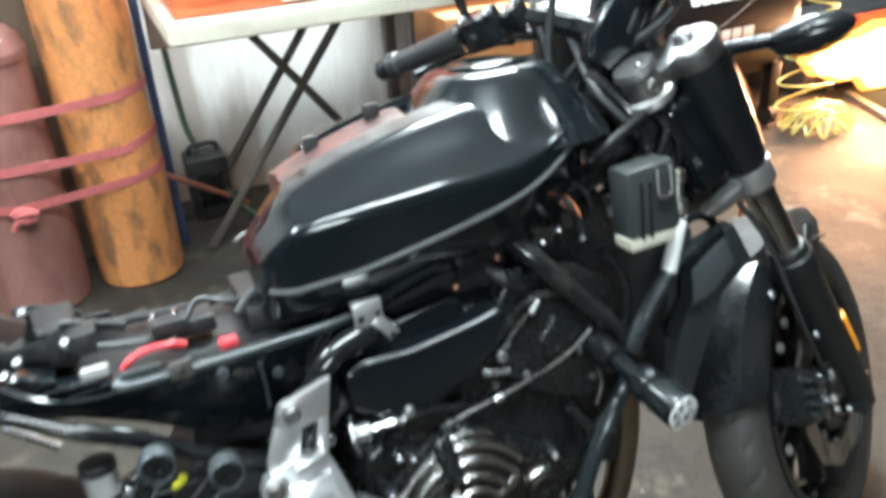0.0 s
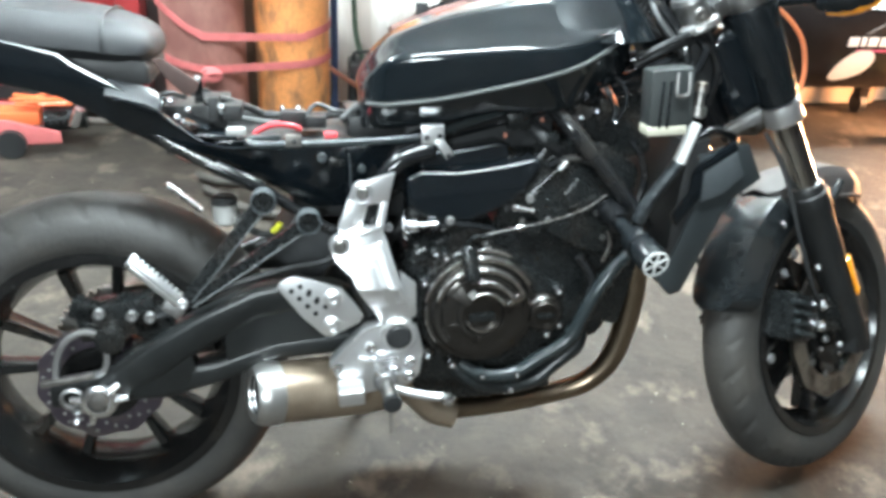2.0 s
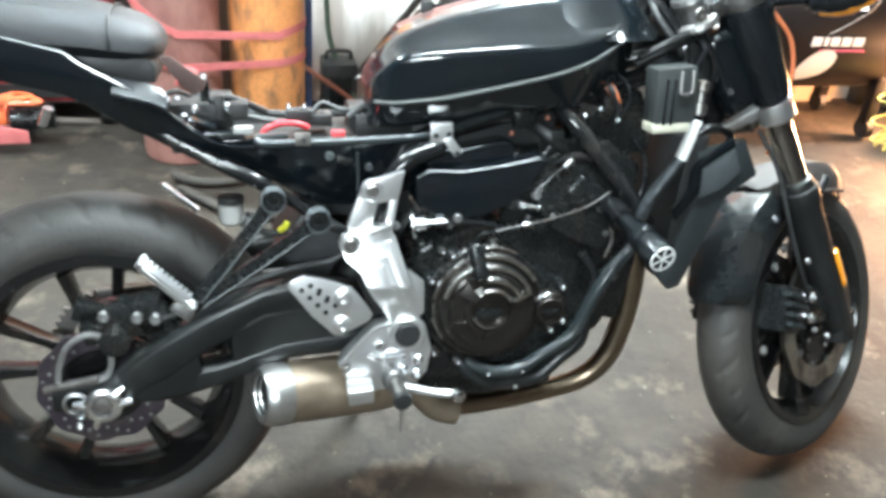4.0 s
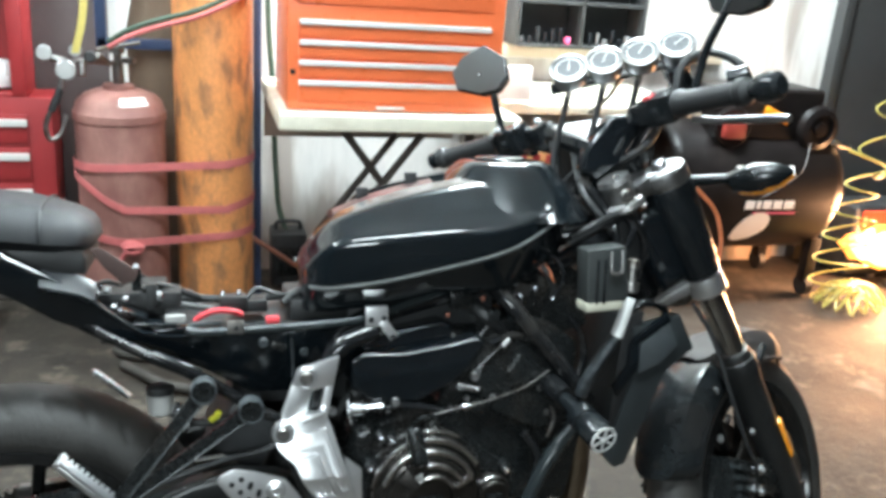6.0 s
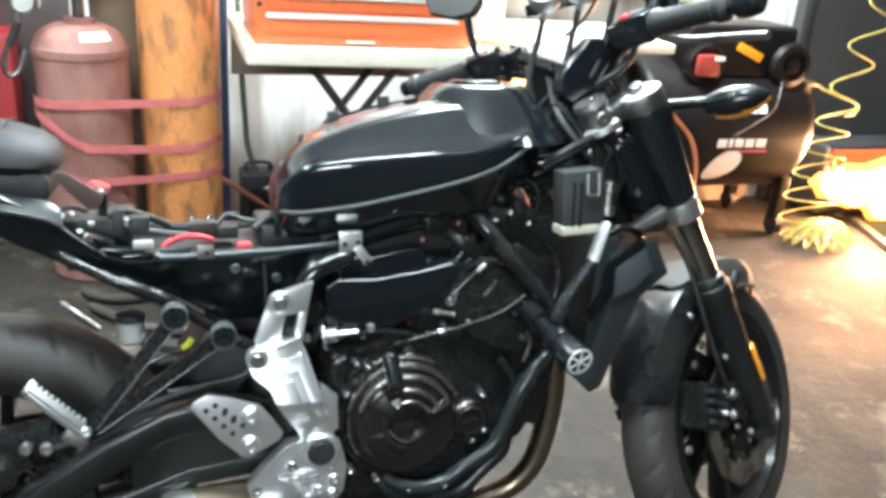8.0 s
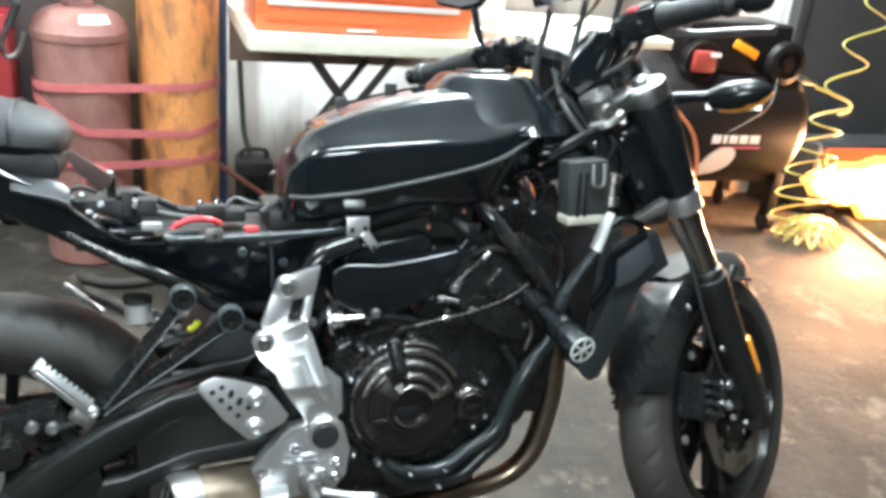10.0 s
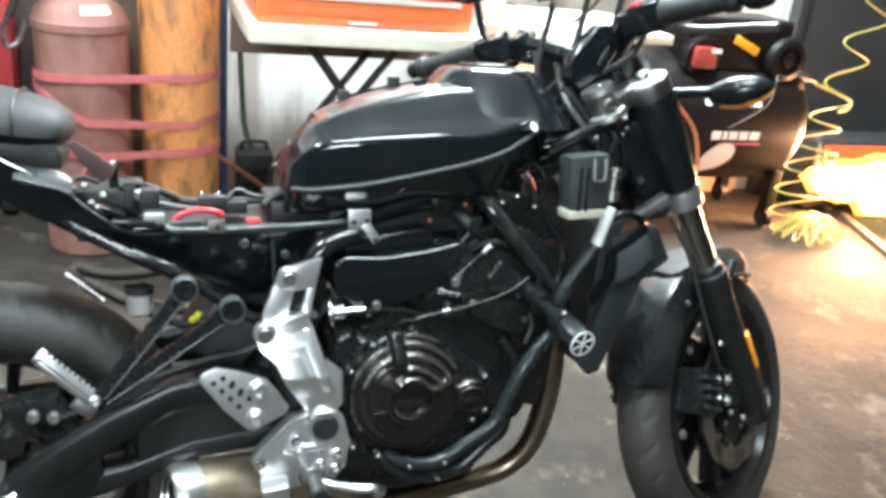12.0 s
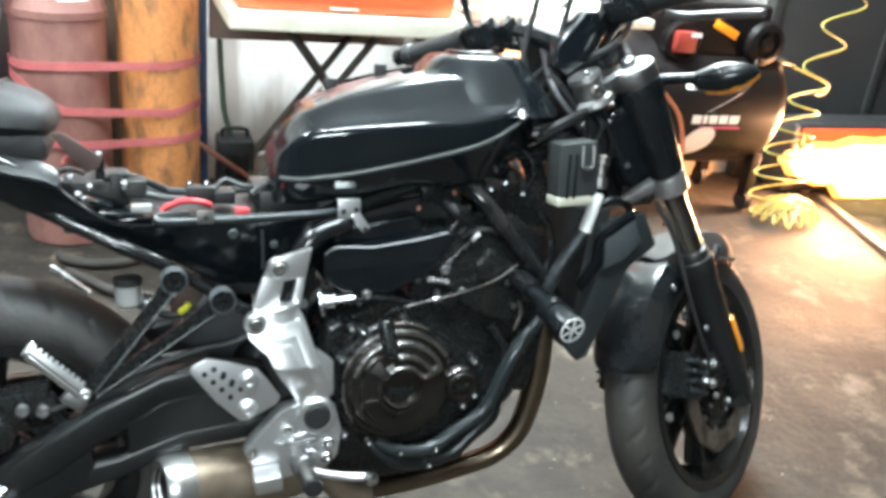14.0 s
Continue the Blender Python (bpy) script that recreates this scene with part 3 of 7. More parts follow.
for sgn in (-1, 1):
    add_lathe(bm, [(0.021, 1.026), (0.043, 1.026), (0.045, 1.030), (0.045, 1.058), (0.042, 1.062), (0.024, 1.064)], PG + FW * 0.061 + V(0, 0.105 * sgn, 0), AX, 24)
    add_box(bm, st(0.03, 0.055 * sgn, 1.050), (0.068, 0.105, 0.030), Matrix.Rotation(-RAKE, 4, "Y") @ Matrix.Rotation(0.25 * sgn, 4, "Z"))
add_cyl(bm, st(0, 0, 1.03), st(0, 0, 1.066), 0.034, seg=24)
tc = part("upper_triple_clamp", bm, M_DULL, bike, "cast silver upper fork bridge", bevel=0.004, m=TURNED)
for sgn in (-1, 1):
    bolt(tc, TURNED @ st(0.061, 0.105 * sgn, 1.064), TURNED.to_3x3() @ AX, 0.015, 0.012)
    bolt(tc, TURNED @ st(0.10, 0.105 * sgn, 1.05), TURNED.to_3x3() @ V(0, sgn, 0), 0.005, 0.006)
part("ignition_lock", one(add_lathe, [(0.028, 1.0), (0.028, 1.075), (0.022, 1.082), (0.006, 1.082)], PG + FW * 0.062, AX, 24), M_DULL, bike, "worn metal ignition lock", m=TURNED)
sn = part("stem_head", one(add_lathe, [(0.006, -0.030), (0.036, -0.030), (0.038, -0.026), (0.036, -0.018), (0.027, -0.014), (0.027, 0.016), (0.031, 0.020), (0.029, 0.030), (0.006, 0.032)], V(1.047, -0.082, 0.948), AX, 28), M_DULL, bike, "worn grey steering stem head")
bolt(sn, V(1.047, -0.108, 0.946), RIGHT, 0.012, 0.006, M_STEEL)
bolt(sn, V(1.030, -0.100, 0.977), RIGHT, 0.006, 0.006)
part("stem_cover", one(add_box, V(1.150, -0.03, 0.842), (0.075, 0.10, 0.17), Matrix.Rotation(radians(-27), 4, "Y")), M_GLOSS, bike, "black steering stem cover", bevel=0.03, seg=4)
part("wiring_block", one(add_box, V(1.075, -0.02, 0.885), (0.06, 0.11, 0.15), Matrix.Rotation(radians(-26), 4, "Y")), M_DARK, bike, "black taped wiring bundle", bevel=0.015)
for pts, r in (([(0.99, -0.04, 0.97), (1.03, -0.08, 0.91), (1.045, -0.09, 0.85), (1.06, -0.08, 0.77)], 0.009), ([(1.03, -0.06, 0.96), (1.05, -0.09, 0.93), (1.10, -0.085, 0.86), (1.10, -0.07, 0.79)], 0.007),
               ([(1.01, -0.03, 0.95), (1.06, -0.10, 0.90), (1.06, -0.11, 0.87), (1.03, -0.10, 0.80)], 0.006)):
    part("wiring_loom", one(add_tube, pts, r, 8), M_FRAME, bike, "black wiring loom")
part("head_tube", one(add_cyl, st(0, 0, 0.83), st(0, 0, 1.03), 0.036, seg=28), M_FRAME, bike, "black steering head")

# the orange includes the heater's light on the cable
part("loose_cable", one(add_tube, [(1.27, 0.05, 0.950), (1.301, 0.05, 0.929), (1.337, 0.05, 0.889), (1.353, 0.05, 0.832), (1.348, 0.05, 0.786), (1.335, 0.05, 0.72), (1.33, 0.05, 0.66)], 0.0045, 8), M_WIRE, bike, "cable beside the fork with heater glow in its orange")

# handlebar
HB = [st(-0.015, 0.335, 1.200), st(0.025, 0.20, 1.192), st(0.060, 0.11, 1.145), st(0.068, 0.05, 1.110), st(0.068, -0.05, 1.110), st(0.060, -0.11, 1.145), st(0.022, -0.20, 1.182), st(-0.014, -0.385, 1.184)]
hb = part("handlebar", one(add_tube, HB, 0.0115, 14), M_FRAME, bike, "black tubular handlebar turned left", m=TURNED)
for sgn in (-1, 1):
    a, b = (st(0.020, -0.212, 1.182), st(-0.014, -0.385, 1.184)) if sgn < 0 else (st(0.022, 0.205, 1.192), st(-0.015, 0.335, 1.200))
    d = (b - a).normalized()
    bm = bmesh.new()
    add_lathe(bm, [(0.012, -0.002), (0.024, 0), (0.024, 0.008), (0.0205, 0.016), (0.0180, 0.118), (0.022, 0.122), (0.022, 0.136), (0.012, 0.144)], a, d, 20)
    grip = part("grip", bm, M_DARK, hb, "ribbed black rubber grip", m=TURNED)
    part("bar_end", one(add_lathe, [(0.010, 0.143), (0.014, 0.146), (0.016, 0.156), (0.022, 0.160), (0.024, 0.176), (0.021, 0.192), (0.014, 0.198), (0.004, 0.198)] if sgn < 0 else [(0.010, 0.143), (0.016, 0.145), (0.016, 0.158), (0.012, 0.162), (0.004, 0.163)], a, d, 18), M_SATIN, hb, m=TURNED)
    bm = bmesh.new()
    add_box(bm, a - d * 0.035, (0.05, 0.055, 0.05), Matrix.Rotation(-RAKE, 4, "Y"))
    add_box(bm, a - d * 0.085 + V(0.01, 0, 0), (0.04, 0.03, 0.035), Matrix.Rotation(-RAKE, 4, "Y"))
    add_cyl(bm, a - d * 0.035 + FW * -0.03, a - d * 0.035 + FW * -0.036, 0.010, seg=12)
    part("switch_block", bm, M_SATIN, hb, "black switch block", bevel=0.006, m=TURNED)
    if sgn > 0:
        # bright bolts added for the glints along the left switch block
        for k, (u_, w_) in enumerate(((0.012, 0.020), (0.030, 0.030), (0.052, 0.018), (0.072, 0.028), (0.094, 0.016), (0.118, 0.026), (0.140, 0.014))):
            bolt(hb, TURNED @ (a - d * u_ + AX * w_ - FW * 0.022), TURNED.to_3x3() @ (AX - FW), 0.005 + 0.002 * (k % 2), 0.007, M_CHROME if k % 2 else M_DULL)
    # lever
    p0 = a - d * 0.045 + FW * 0.032 - AX * 0.046
    bm = bmesh.new()
    add_tube(bm, [p0, p0 + d * 0.05 + FW * 0.03, p0 + d * 0.12 + FW * 0.035, p0 + d * 0.185 + FW * 0.024, p0 + d * 0.195 + FW * 0.022], 0.0085, 10)
    if sgn > 0:
        part("lever", bm, M_SATIN, hb, "black clutch lever", m=TURNED)
    else:
        bm.free()
        part("lever", one(add_tube, [(1.125, -0.175, 1.082), (1.150, -0.21, 1.080), (1.166, -0.25, 1.083), (1.188, -0.325, 1.087), (1.191, -0.336, 1.087)], 0.0068, 10), M_DULL, hb, "bare metal brake lever")
part("brake_hose", one(add_tube, [st(0.045, -0.20, 1.20), st(0.070, -0.215, 1.232), st(0.085, -0.255, 1.238), st(0.075, -0.30, 1.215), st(0.050, -0.325, 1.19)], 0.0075, 10), M_DARK, hb, "black cable loop over the grip", m=TURNED)
part("lever_clamp", one(add_lathe, [(0.010, -0.018), (0.021, -0.016), (0.023, 0.0), (0.021, 0.016), (0.010, 0.018)], st(0.035, -0.318, 1.192), V(0.3, -1, 0.1), 20), M_SATIN, hb, "round black clamp", m=TURNED)
part("kill_switch", one(add_box, st(0.015, -0.165, 1.205), (0.018, 0.016, 0.012), Matrix.Rotation(-RAKE, 4, "Y")), M_RED, hb, bevel=0.002, m=TURNED)
bm = bmesh.new()
add_lathe(bm, [(0.018, 0), (0.021, 0.004), (0.021, 0.045), (0.023, 0.047), (0.023, 0.058), (0.005, 0.060)], st(0.085, -0.19, 1.17), AX, 20)
part("brake_reservoir", bm, M_SATIN, hb, "small black brake fluid reservoir", m=TURNED)
for sgn in (-1, 1):
    riser = one(add_cyl, st(0.068, 0.045 * sgn, 1.06), st(0.068, 0.045 * sgn, 1.125), 0.018, seg=18)
    part("bar_clamp", riser, M_SATIN, bike, "black handlebar clamp", bevel=0.002, m=TURNED)

# instrument cluster, hanging forward of the bars
cl = bmesh.new()
CLP = pose(1.045, 0.03, 1.036, 9.5, 0, 14) @ Matrix.Rotation(radians(-9), 4, "Y")
add_rings(cl, [[V(x, y * k, z) for x, z in ((-0.068, 0.006), (-0.062, 0.020), (0.064, 0.020), (0.088, 0.012), (0.092, -0.030), (0.050, -0.100), (-0.010, -0.128), (-0.040, -0.100), (-0.045, -0.040))] for y, k in ((-0.070, 0.94), (-0.060, 1.1), (0.060, 1.1), (0.070, 0.94))])
cluster = part("instrument_panel", cl, M_SATIN, bike, "black instrument cluster", bevel=0.006, m=CLP, seg=3)
ib = bmesh.new()
add_plate(ib, [(1.037, 1.083), (1.086, 1.085), (1.096, 1.062), (1.060, 0.998), (1.012, 0.966), (0.984, 0.984), (0.990, 1.020)], -0.060, -0.022)
part("instrument_housing", ib, M_GLOSS, cluster, "glossy black instrument housing", bevel=0.010, seg=3)
sc = bmesh.new()
# the ceiling's reflection is put into this plate's white colour
add_box(sc, V(0.0, 0.006, 0.0215), (0.104, 0.090, 0.005))
part("display", sc, M_GLARE, cluster, "glossy display with glare in its pale colour", bevel=0.002, m=CLP)

# turn signal on the right, amber lens
for sgn in (-1, 1):
    o = st(0.100, 0.11 * sgn, 1.015)
    arm = part("turn_signal", one(add_cyl, o - V(0, 0.02 * sgn, 0), o + V(0.035, 0.085 * sgn, -0.008), 0.012, 0.010, 14), M_SATIN, bike, "black stalk turn signal", m=TURNED)
    c = o + V(0.045, 0.125 * sgn, -0.012)
    bm = bmesh.new()
    ax = V(0.38, sgn, 0.05).normalized()
    add_lathe(bm, [(0.004, -0.055), (0.018, -0.045), (0.026, -0.015), (0.027, 0.005), (0.021, 0.035), (0.010, 0.055), (0.002, 0.062)], c, ax, 20)
    part("signal_shell", bm, M_SATIN, arm, "grey black pointed shell", m=TURNED)
    bm = bmesh.new()
    add_lathe(bm, [(0.004, -0.045), (0.020, -0.035), (0.0255, -0.010), (0.025, 0.015), (0.017, 0.040), (0.004, 0.058)], c + V(0.008, 0, -0.005), ax, 20)
    part("signal_lens", bm, M_AMBER, arm, "amber lens", m=TURNED)

# mirrors
def mirror(base, top, head, nrm, label):
    stem = part("mirror", one(add_tube, [base, base.lerp(top, 0.6), top, head], 0.0075, 10, 5), M_SATIN, bike, label)
    n = Vector(nrm).normalized()
    u = n.cross(V(0, 0, 1)).normalized()
    v = u.cross(n)
    out = [(-0.066, -0.006), (-0.052, 0.034), (0.0, 0.061), (0.045, 0.036), (0.062, 0.0), (0.044, -0.034), (-0.012, -0.044), (-0.05, -0.034)]
    bm = bmesh.new()
    add_rings(bm, [[head + u * x * k + v * y * k - n * d for x, y in out] for k, d in ((0.96, -0.004), (1.0, 0.004), (0.86, 0.026), (0.4, 0.038))])
    part("mirror_shell", bm, M_SATIN, stem, "black mirror shell", bevel=0.002)
    bm = bmesh.new()
    add_rings(bm, [[head + u * x * 0.92 + v * y * 0.92 + n * d for x, y in out] for d in (0.0042, 0.006)])
    part("mirror_glass", bm, M_MIRROR, stem, "mirror glass")


LM = TURNED @ st(0.028, 0.19, 1.19)
mirror(LM, LM + V(-0.03, 0.0, 0.10), V(0.872, 0.20, 1.155), (-0.642, -0.648, 0.278), "black handlebar mirror on a stem")
mirror(V(1.112, -0.195, 1.125), V(1.118, -0.212, 1.195), V(1.142, -0.25, 1.285), (-0.9, -0.35, 0.1), "black handlebar mirror on a stem")

# front mudguard
def arc_guard(bm, c, R, a0, a1, w, n=44):
    rings = []
    for i in range(n + 1):
        a = a0 + (a1 - a0) * i / n
        d = V(math.cos(a), 0, math.sin(a))
        k = min(1, 0.55 + 1.6 * i / n, 0.86 + 1.2 * (n - i) / n)
        u = min(1, (n - i) * R * (a1 - a0) / n / 0.032)
        ww = w * k - 0.028 * (1 - math.sqrt(max(0, 1 - (1 - u) ** 2)))
        out = [(-ww, -0.062), (-ww * 0.97, -0.03), (-ww * 0.72, -0.004), (0, 0.006), (ww * 0.72, -0.004), (ww * 0.97, -0.03), (ww, -0.062),
               (ww - 0.004, -0.062), (ww * 0.93, -0.032), (ww * 0.70, -0.008), (0, 0.002), (-ww * 0.70, -0.008), (-ww * 0.93, -0.032), (-ww + 0.004, -0.062)]
        rings.append([Vector(c) + d * (R + r) + V(0, y, 0) for y, r in out])
    add_rings(bm, rings)


fg = part("front_mudguard", one(arc_guard, FWC, 0.338, radians(58), radians(119), 0.075), M_DUSTGUARD, bike, "dusty brownish black plastic front mudguard", m=TURNED)
part("rear_skirt", one(arc_guard, FWC, 0.329, radians(100), radians(165), 0.068), M_GUARD, fg, "glossy black lower skirt of the mudguard", m=TURNED)
part("guard_lip", one(add_tube, [FWC + V(math.cos(radians(a)) * r, -0.0765, math.sin(radians(a)) * r) for a, r in ((119, 0.300), (108, 0.278), (96, 0.272), (84, 0.274), (72, 0.280))], 0.004, 8), M_DUSTGUARD, fg, m=TURNED)
for a in (100, 128):
    d = V(math.cos(radians(a)), 0, math.sin(radians(a)))
    bolt(fg, TURNED @ (FWC + d * 0.30 + V(0, -0.074, 0)), TURNED.to_3x3() @ RIGHT, 0.007, 0.004)
bm = bmesh.new()
for sgn in (-1, 1):
    add_tube(bm, [TURNED @ (FWC + V(math.cos(radians(88)) * 0.30, 0.078 * sgn, 0.30)), TURNED @ st(0.03, 0.10 * sgn, 0.56)], 0.008, 8, 3)
part("mudguard_stay", bm, M_SATIN, bike)

# ---- tank ----
# stations: x, seam z, ridge z, upper z, top z, half widths at seam, ridge, upper
TANK = [(0.487, 0.804, 0.818, 0.828, 0.832, 0.060, 0.058, 0.036), (0.490, 0.804, 0.830, 0.843, 0.847, 0.092, 0.090, 0.054), (0.497, 0.805, 0.843, 0.858, 0.863, 0.116, 0.114, 0.068), (0.509, 0.806, 0.857, 0.875, 0.880, 0.132, 0.131, 0.078), (0.525, 0.807, 0.870, 0.892, 0.898, 0.141, 0.143, 0.084), (0.548, 0.810, 0.880, 0.908, 0.915, 0.147, 0.151, 0.088),
        (0.600, 0.817, 0.886, 0.928, 0.937, 0.156, 0.164, 0.094), (0.660, 0.829, 0.890, 0.945, 0.955, 0.162, 0.170, 0.098), (0.720, 0.842, 0.894, 0.957, 0.968, 0.166, 0.172, 0.099),
        (0.780, 0.856, 0.896, 0.965, 0.978, 0.168, 0.172, 0.098), (0.830, 0.872, 0.905, 0.966, 0.982, 0.164, 0.166, 0.096), (0.870, 0.891, 0.916, 0.965, 0.984, 0.154, 0.153, 0.094), (0.905, 0.910, 0.928, 0.958, 0.974, 0.138, 0.135, 0.088), (0.932, 0.924, 0.936, 0.948, 0.958, 0.112, 0.109, 0.074),
        (0.950, 0.932, 0.938, 0.942, 0.945, 0.070, 0.066, 0.046)]


def dense(rows, n=3):
    """Stations between the stations, along a smooth curve."""
    out = []
    for i in range(len(rows) - 1):
        p = [rows[max(0, min(len(rows) - 1, i + k))] for k in (-1, 0, 1, 2)]
        for j in range(n):
            u = j / n
            out.append(tuple(b + 0.5 * u * (c - a + u * (2 * a - 5 * b + 4 * c - d + u * (3 * (b - c) + d - a))) for a, b, c, d in zip(*p)))
    return out + [rows[-1]]


def tank_side(sgn, y_in):
    bm = bmesh.new()
    rings = []
    for x, zs, zr, zu, zt, ws, wr, wu in dense(TANK):
        mixp = lambda a, b, k: (a[0] + (b[0] - a[0]) * k, a[1] + (b[1] - a[1]) * k)
        lip, rdg, upp, spn = (ws, zs), (wr, zr), (wu, zu), (wu * y_in, zt - 0.003)
        bend = lambda a, b, c: [mixp(mixp(a, b, k), mixp(b, c, k), k) for k in (0, 0.2, 0.4, 0.6, 0.8, 1)]
        low = 0.034 + 0.030 * min(1, max(0, (x - 0.70) / 0.12))
        scoop = 0.001 + 0.003 * min(1, max(0, (x - 0.58) / 0.18)) * min(1, max(0, (0.90 - x) / 0.05))
        mid = mixp(rdg, upp, 0.46)
        mid = (mid[0] - 0.2 * scoop, mid[1] - scoop)
        out = [(ws * 0.90, zs - low), (ws * 0.97, zs - 0.006), lip, mixp(lip, rdg, 0.10)] + bend(mixp(lip, rdg, 0.80), rdg, mixp(rdg, mid, 0.30)) + bend(mixp(rdg, mid, 0.62), mid, mixp(mid, upp, 0.35)) + bend(mixp(mid, upp, 0.72), upp, mixp(upp, spn, 0.4)) + [spn]
        inner = [(y * 0.9, z - 0.012) for y, z in reversed(out)]
        shift = 0.085 * max(0.0, (0.60 - x) / 0.115) if sgn > 0 else 0.0
        rings.append([V(x + shift, sgn * y, z) for y, z in out + inner])
    add_rings(bm, rings)
    return bm


tank = part("fuel_tank_side", tank_side(-1, 0.55), M_TANK, bike, "glossy black fuel tank side with dust")
far_side = part("fuel_tank_side", tank_side(1, 0.45), M_TANK, bike, "glossy black fuel tank side")
for half in (tank, far_side):
    half.data.set_sharp_from_angle(angle=radians(70))
bm = bmesh.new()
add_rings(bm, [[V(x, wu * 0.56 * k, zt - 0.004 - 0.006 * abs(k) - dz) for k, dz in ((-1, 0.002), (-0.5, 0), (0, -0.002), (0.5, 0), (1, 0.002), (1, 0.03), (-1, 0.03))] for x, zs, zr, zu, zt, ws, wr, wu in TANK[5:9]])
part("tank_top", bm, M_TANKRED, bike, "dusty red tank spine")
bm = bmesh.new()
for sgn in (-1, 1):
    add_tube(bm, [V(x, sgn * (ws + 0.001), zs - 0.002) for x, zs, zr, zu, zt, ws, wr, wu in TANK[2:]], 0.0032, 8, 4)
part("tank_seam", bm, M_LIP, bike, "dull grey seam lip")
bm = bmesh.new()
rim_ = [(math.copysign(abs(math.cos(a)) ** 0.72, math.cos(a)), math.copysign(abs(math.sin(a)) ** 0.72, math.sin(a))) for a in [math.pi * (i + 0.5) / 20 for i in range(40)]]
add_rings(bm, [[V(0.855 + x * a, y * b, z) for x, y in rim_] for a, b, z in ((0.140, 0.158, 0.905), (0.122, 0.130, 0.938), (0.102, 0.104, 0.966), (0.089, 0.089, 0.983), (0.080, 0.079, 0.993), (0.072, 0.070, 0.998), (0.062, 0.060, 0.9995))])
add_lathe(bm, [(0.046, 0), (0.046, 0.005), (0.040, 0.008), (0.012, 0.008)], V(0.850, 0, 0.998), (0, 0, 1), 28)
cap = part("tank_cap_surround", bm, M_TANK, bike, "raised glossy black filler cap surround")
cap.data.set_sharp_from_angle(angle=radians(60))
for x, z in ((0.600, 0.936), (0.686, 0.962)):
    part("tank_tab", one(add_box, V(x, 0.0, z + 0.004), (0.020, 0.012, 0.020)), M_DARK, bike, "small black mounting tab", bevel=0.002)
bm = bmesh.new()
add_box(bm, V(0.70, 0, 0.80), (0.36, 0.20, 0.07))
# lower box is added fill that keeps the gap below the tank dark
add_box(bm, V(0.69, 0, 0.755), (0.26, 0.17, 0.10))
part("tank_base", bm, M_DARK, bike, bevel=0.02)

# ---- seat and tail ----
SEAT = [(-0.22, 0.895, 0.945, 0.055), (-0.20, 0.890, 0.962, 0.085), (-0.10, 0.882, 0.958, 0.105), (0.00, 0.872, 0.950, 0.112), (0.08, 0.866, 0.938, 0.112), (0.120, 0.862, 0.928, 0.108), (0.146, 0.861, 0.919, 0.099), (0.164, 0.862, 0.908, 0.084), (0.173, 0.866, 0.897, 0.062), (0.178, 0.873, 0.886, 0.030)]
bm = bmesh.new()
add_rings(bm, [[V(x, w * k, zb + (zt - zb) * q) for k, q in ((-0.82, 0), (-1, 0.22), (-0.98, 0.55), (-0.8, 0.86), (-0.4, 0.98), (0, 1), (0.4, 0.98), (0.8, 0.86), (0.98, 0.55), (1, 0.22), (0.82, 0))] for x, zb, zt, w in SEAT])
pad = part("rear_seat", bm, M_SEAT, bike, "grey black vinyl rear seat pad")
bm = bmesh.new()
add_tube(bm, [V(0.105, 0.112 * k, 0.864 + 0.069 * q) for k, q in ((-1, 0.2), (-0.99, 0.55), (-0.81, 0.87), (-0.4, 1.0), (0, 1.02), (0.4, 1.0), (0.81, 0.87), (0.99, 0.55), (1, 0.2))], 0.0022, 6, 4)
part("seat_seam", bm, M_DARK, pad, "sewn seam")

TAILP = [(-0.30, 0.945), (-0.10, 0.915), (0.042, 0.878), (0.062, 0.862), (0.109, 0.836), (0.171, 0.802), (0.194, 0.778), (0.229, 0.751), (0.267, 0.738), (0.42, 0.742), (0.585, 0.738), (0.585, 0.665), (0.50, 0.600), (0.43, 0.606), (0.326, 0.672), (0.26, 0.704), (0.186, 0.730), (0.121, 0.762), (0.072, 0.796), (0.034, 0.815), (-0.042, 0.833), (-0.30, 0.870)]
for sgn in (-1, 1):
    bm = bmesh.new()
    add_plate(bm, TAILP, sgn * 0.104, sgn * 0.118)
    for v in bm.verts:
        v.co.y -= sgn * max(0.0, 0.80 - v.co.z) * 0.24
        v.co.z -= 0.035 if sgn > 0 else 0.0
    part("tail_panel", bm, M_GLOSS, bike, "glossy black tail side panel", bevel=0.005, seg=3)
# sloping shoulder facet in front of the seat
bm = bmesh.new()
add_rings(bm, [[V(x, -0.090, zt - 0.020), V(x, -0.092, zt), V(x, -0.100, zt + 0.001), V(x, -0.1285, zb), V(x, -0.1265, zb - 0.006), V(x, -0.112, zb - 0.012)] for x, zt, zb in ((0.104, 0.838, 0.821), (0.130, 0.832, 0.814), (0.152, 0.829, 0.808), (0.170, 0.822, 0.801), (0.180, 0.812, 0.797))])
part("tail_shoulder", bm, M_SHOULDER, bike, "grey scuffed tail shoulder", bevel=0.002)
bm = bmesh.new()
add_plate(bm, [(-0.20, 0.890), (0.10, 0.869), (0.160, 0.864), (0.166, 0.850), (0.164, 0.826), (0.10, 0.832), (-0.20, 0.862)], -0.088, 0.088)
part("seat_pan", bm, M_TAPE, bike, "black plastic seat pan", bevel=0.006)
bm = bmesh.new()
add_plate(bm, [(0.172, 0.868), (0.186, 0.870), (0.240, 0.832), (0.234, 0.818), (0.218, 0.812), (0.190, 0.840)], -0.100, -0.094)
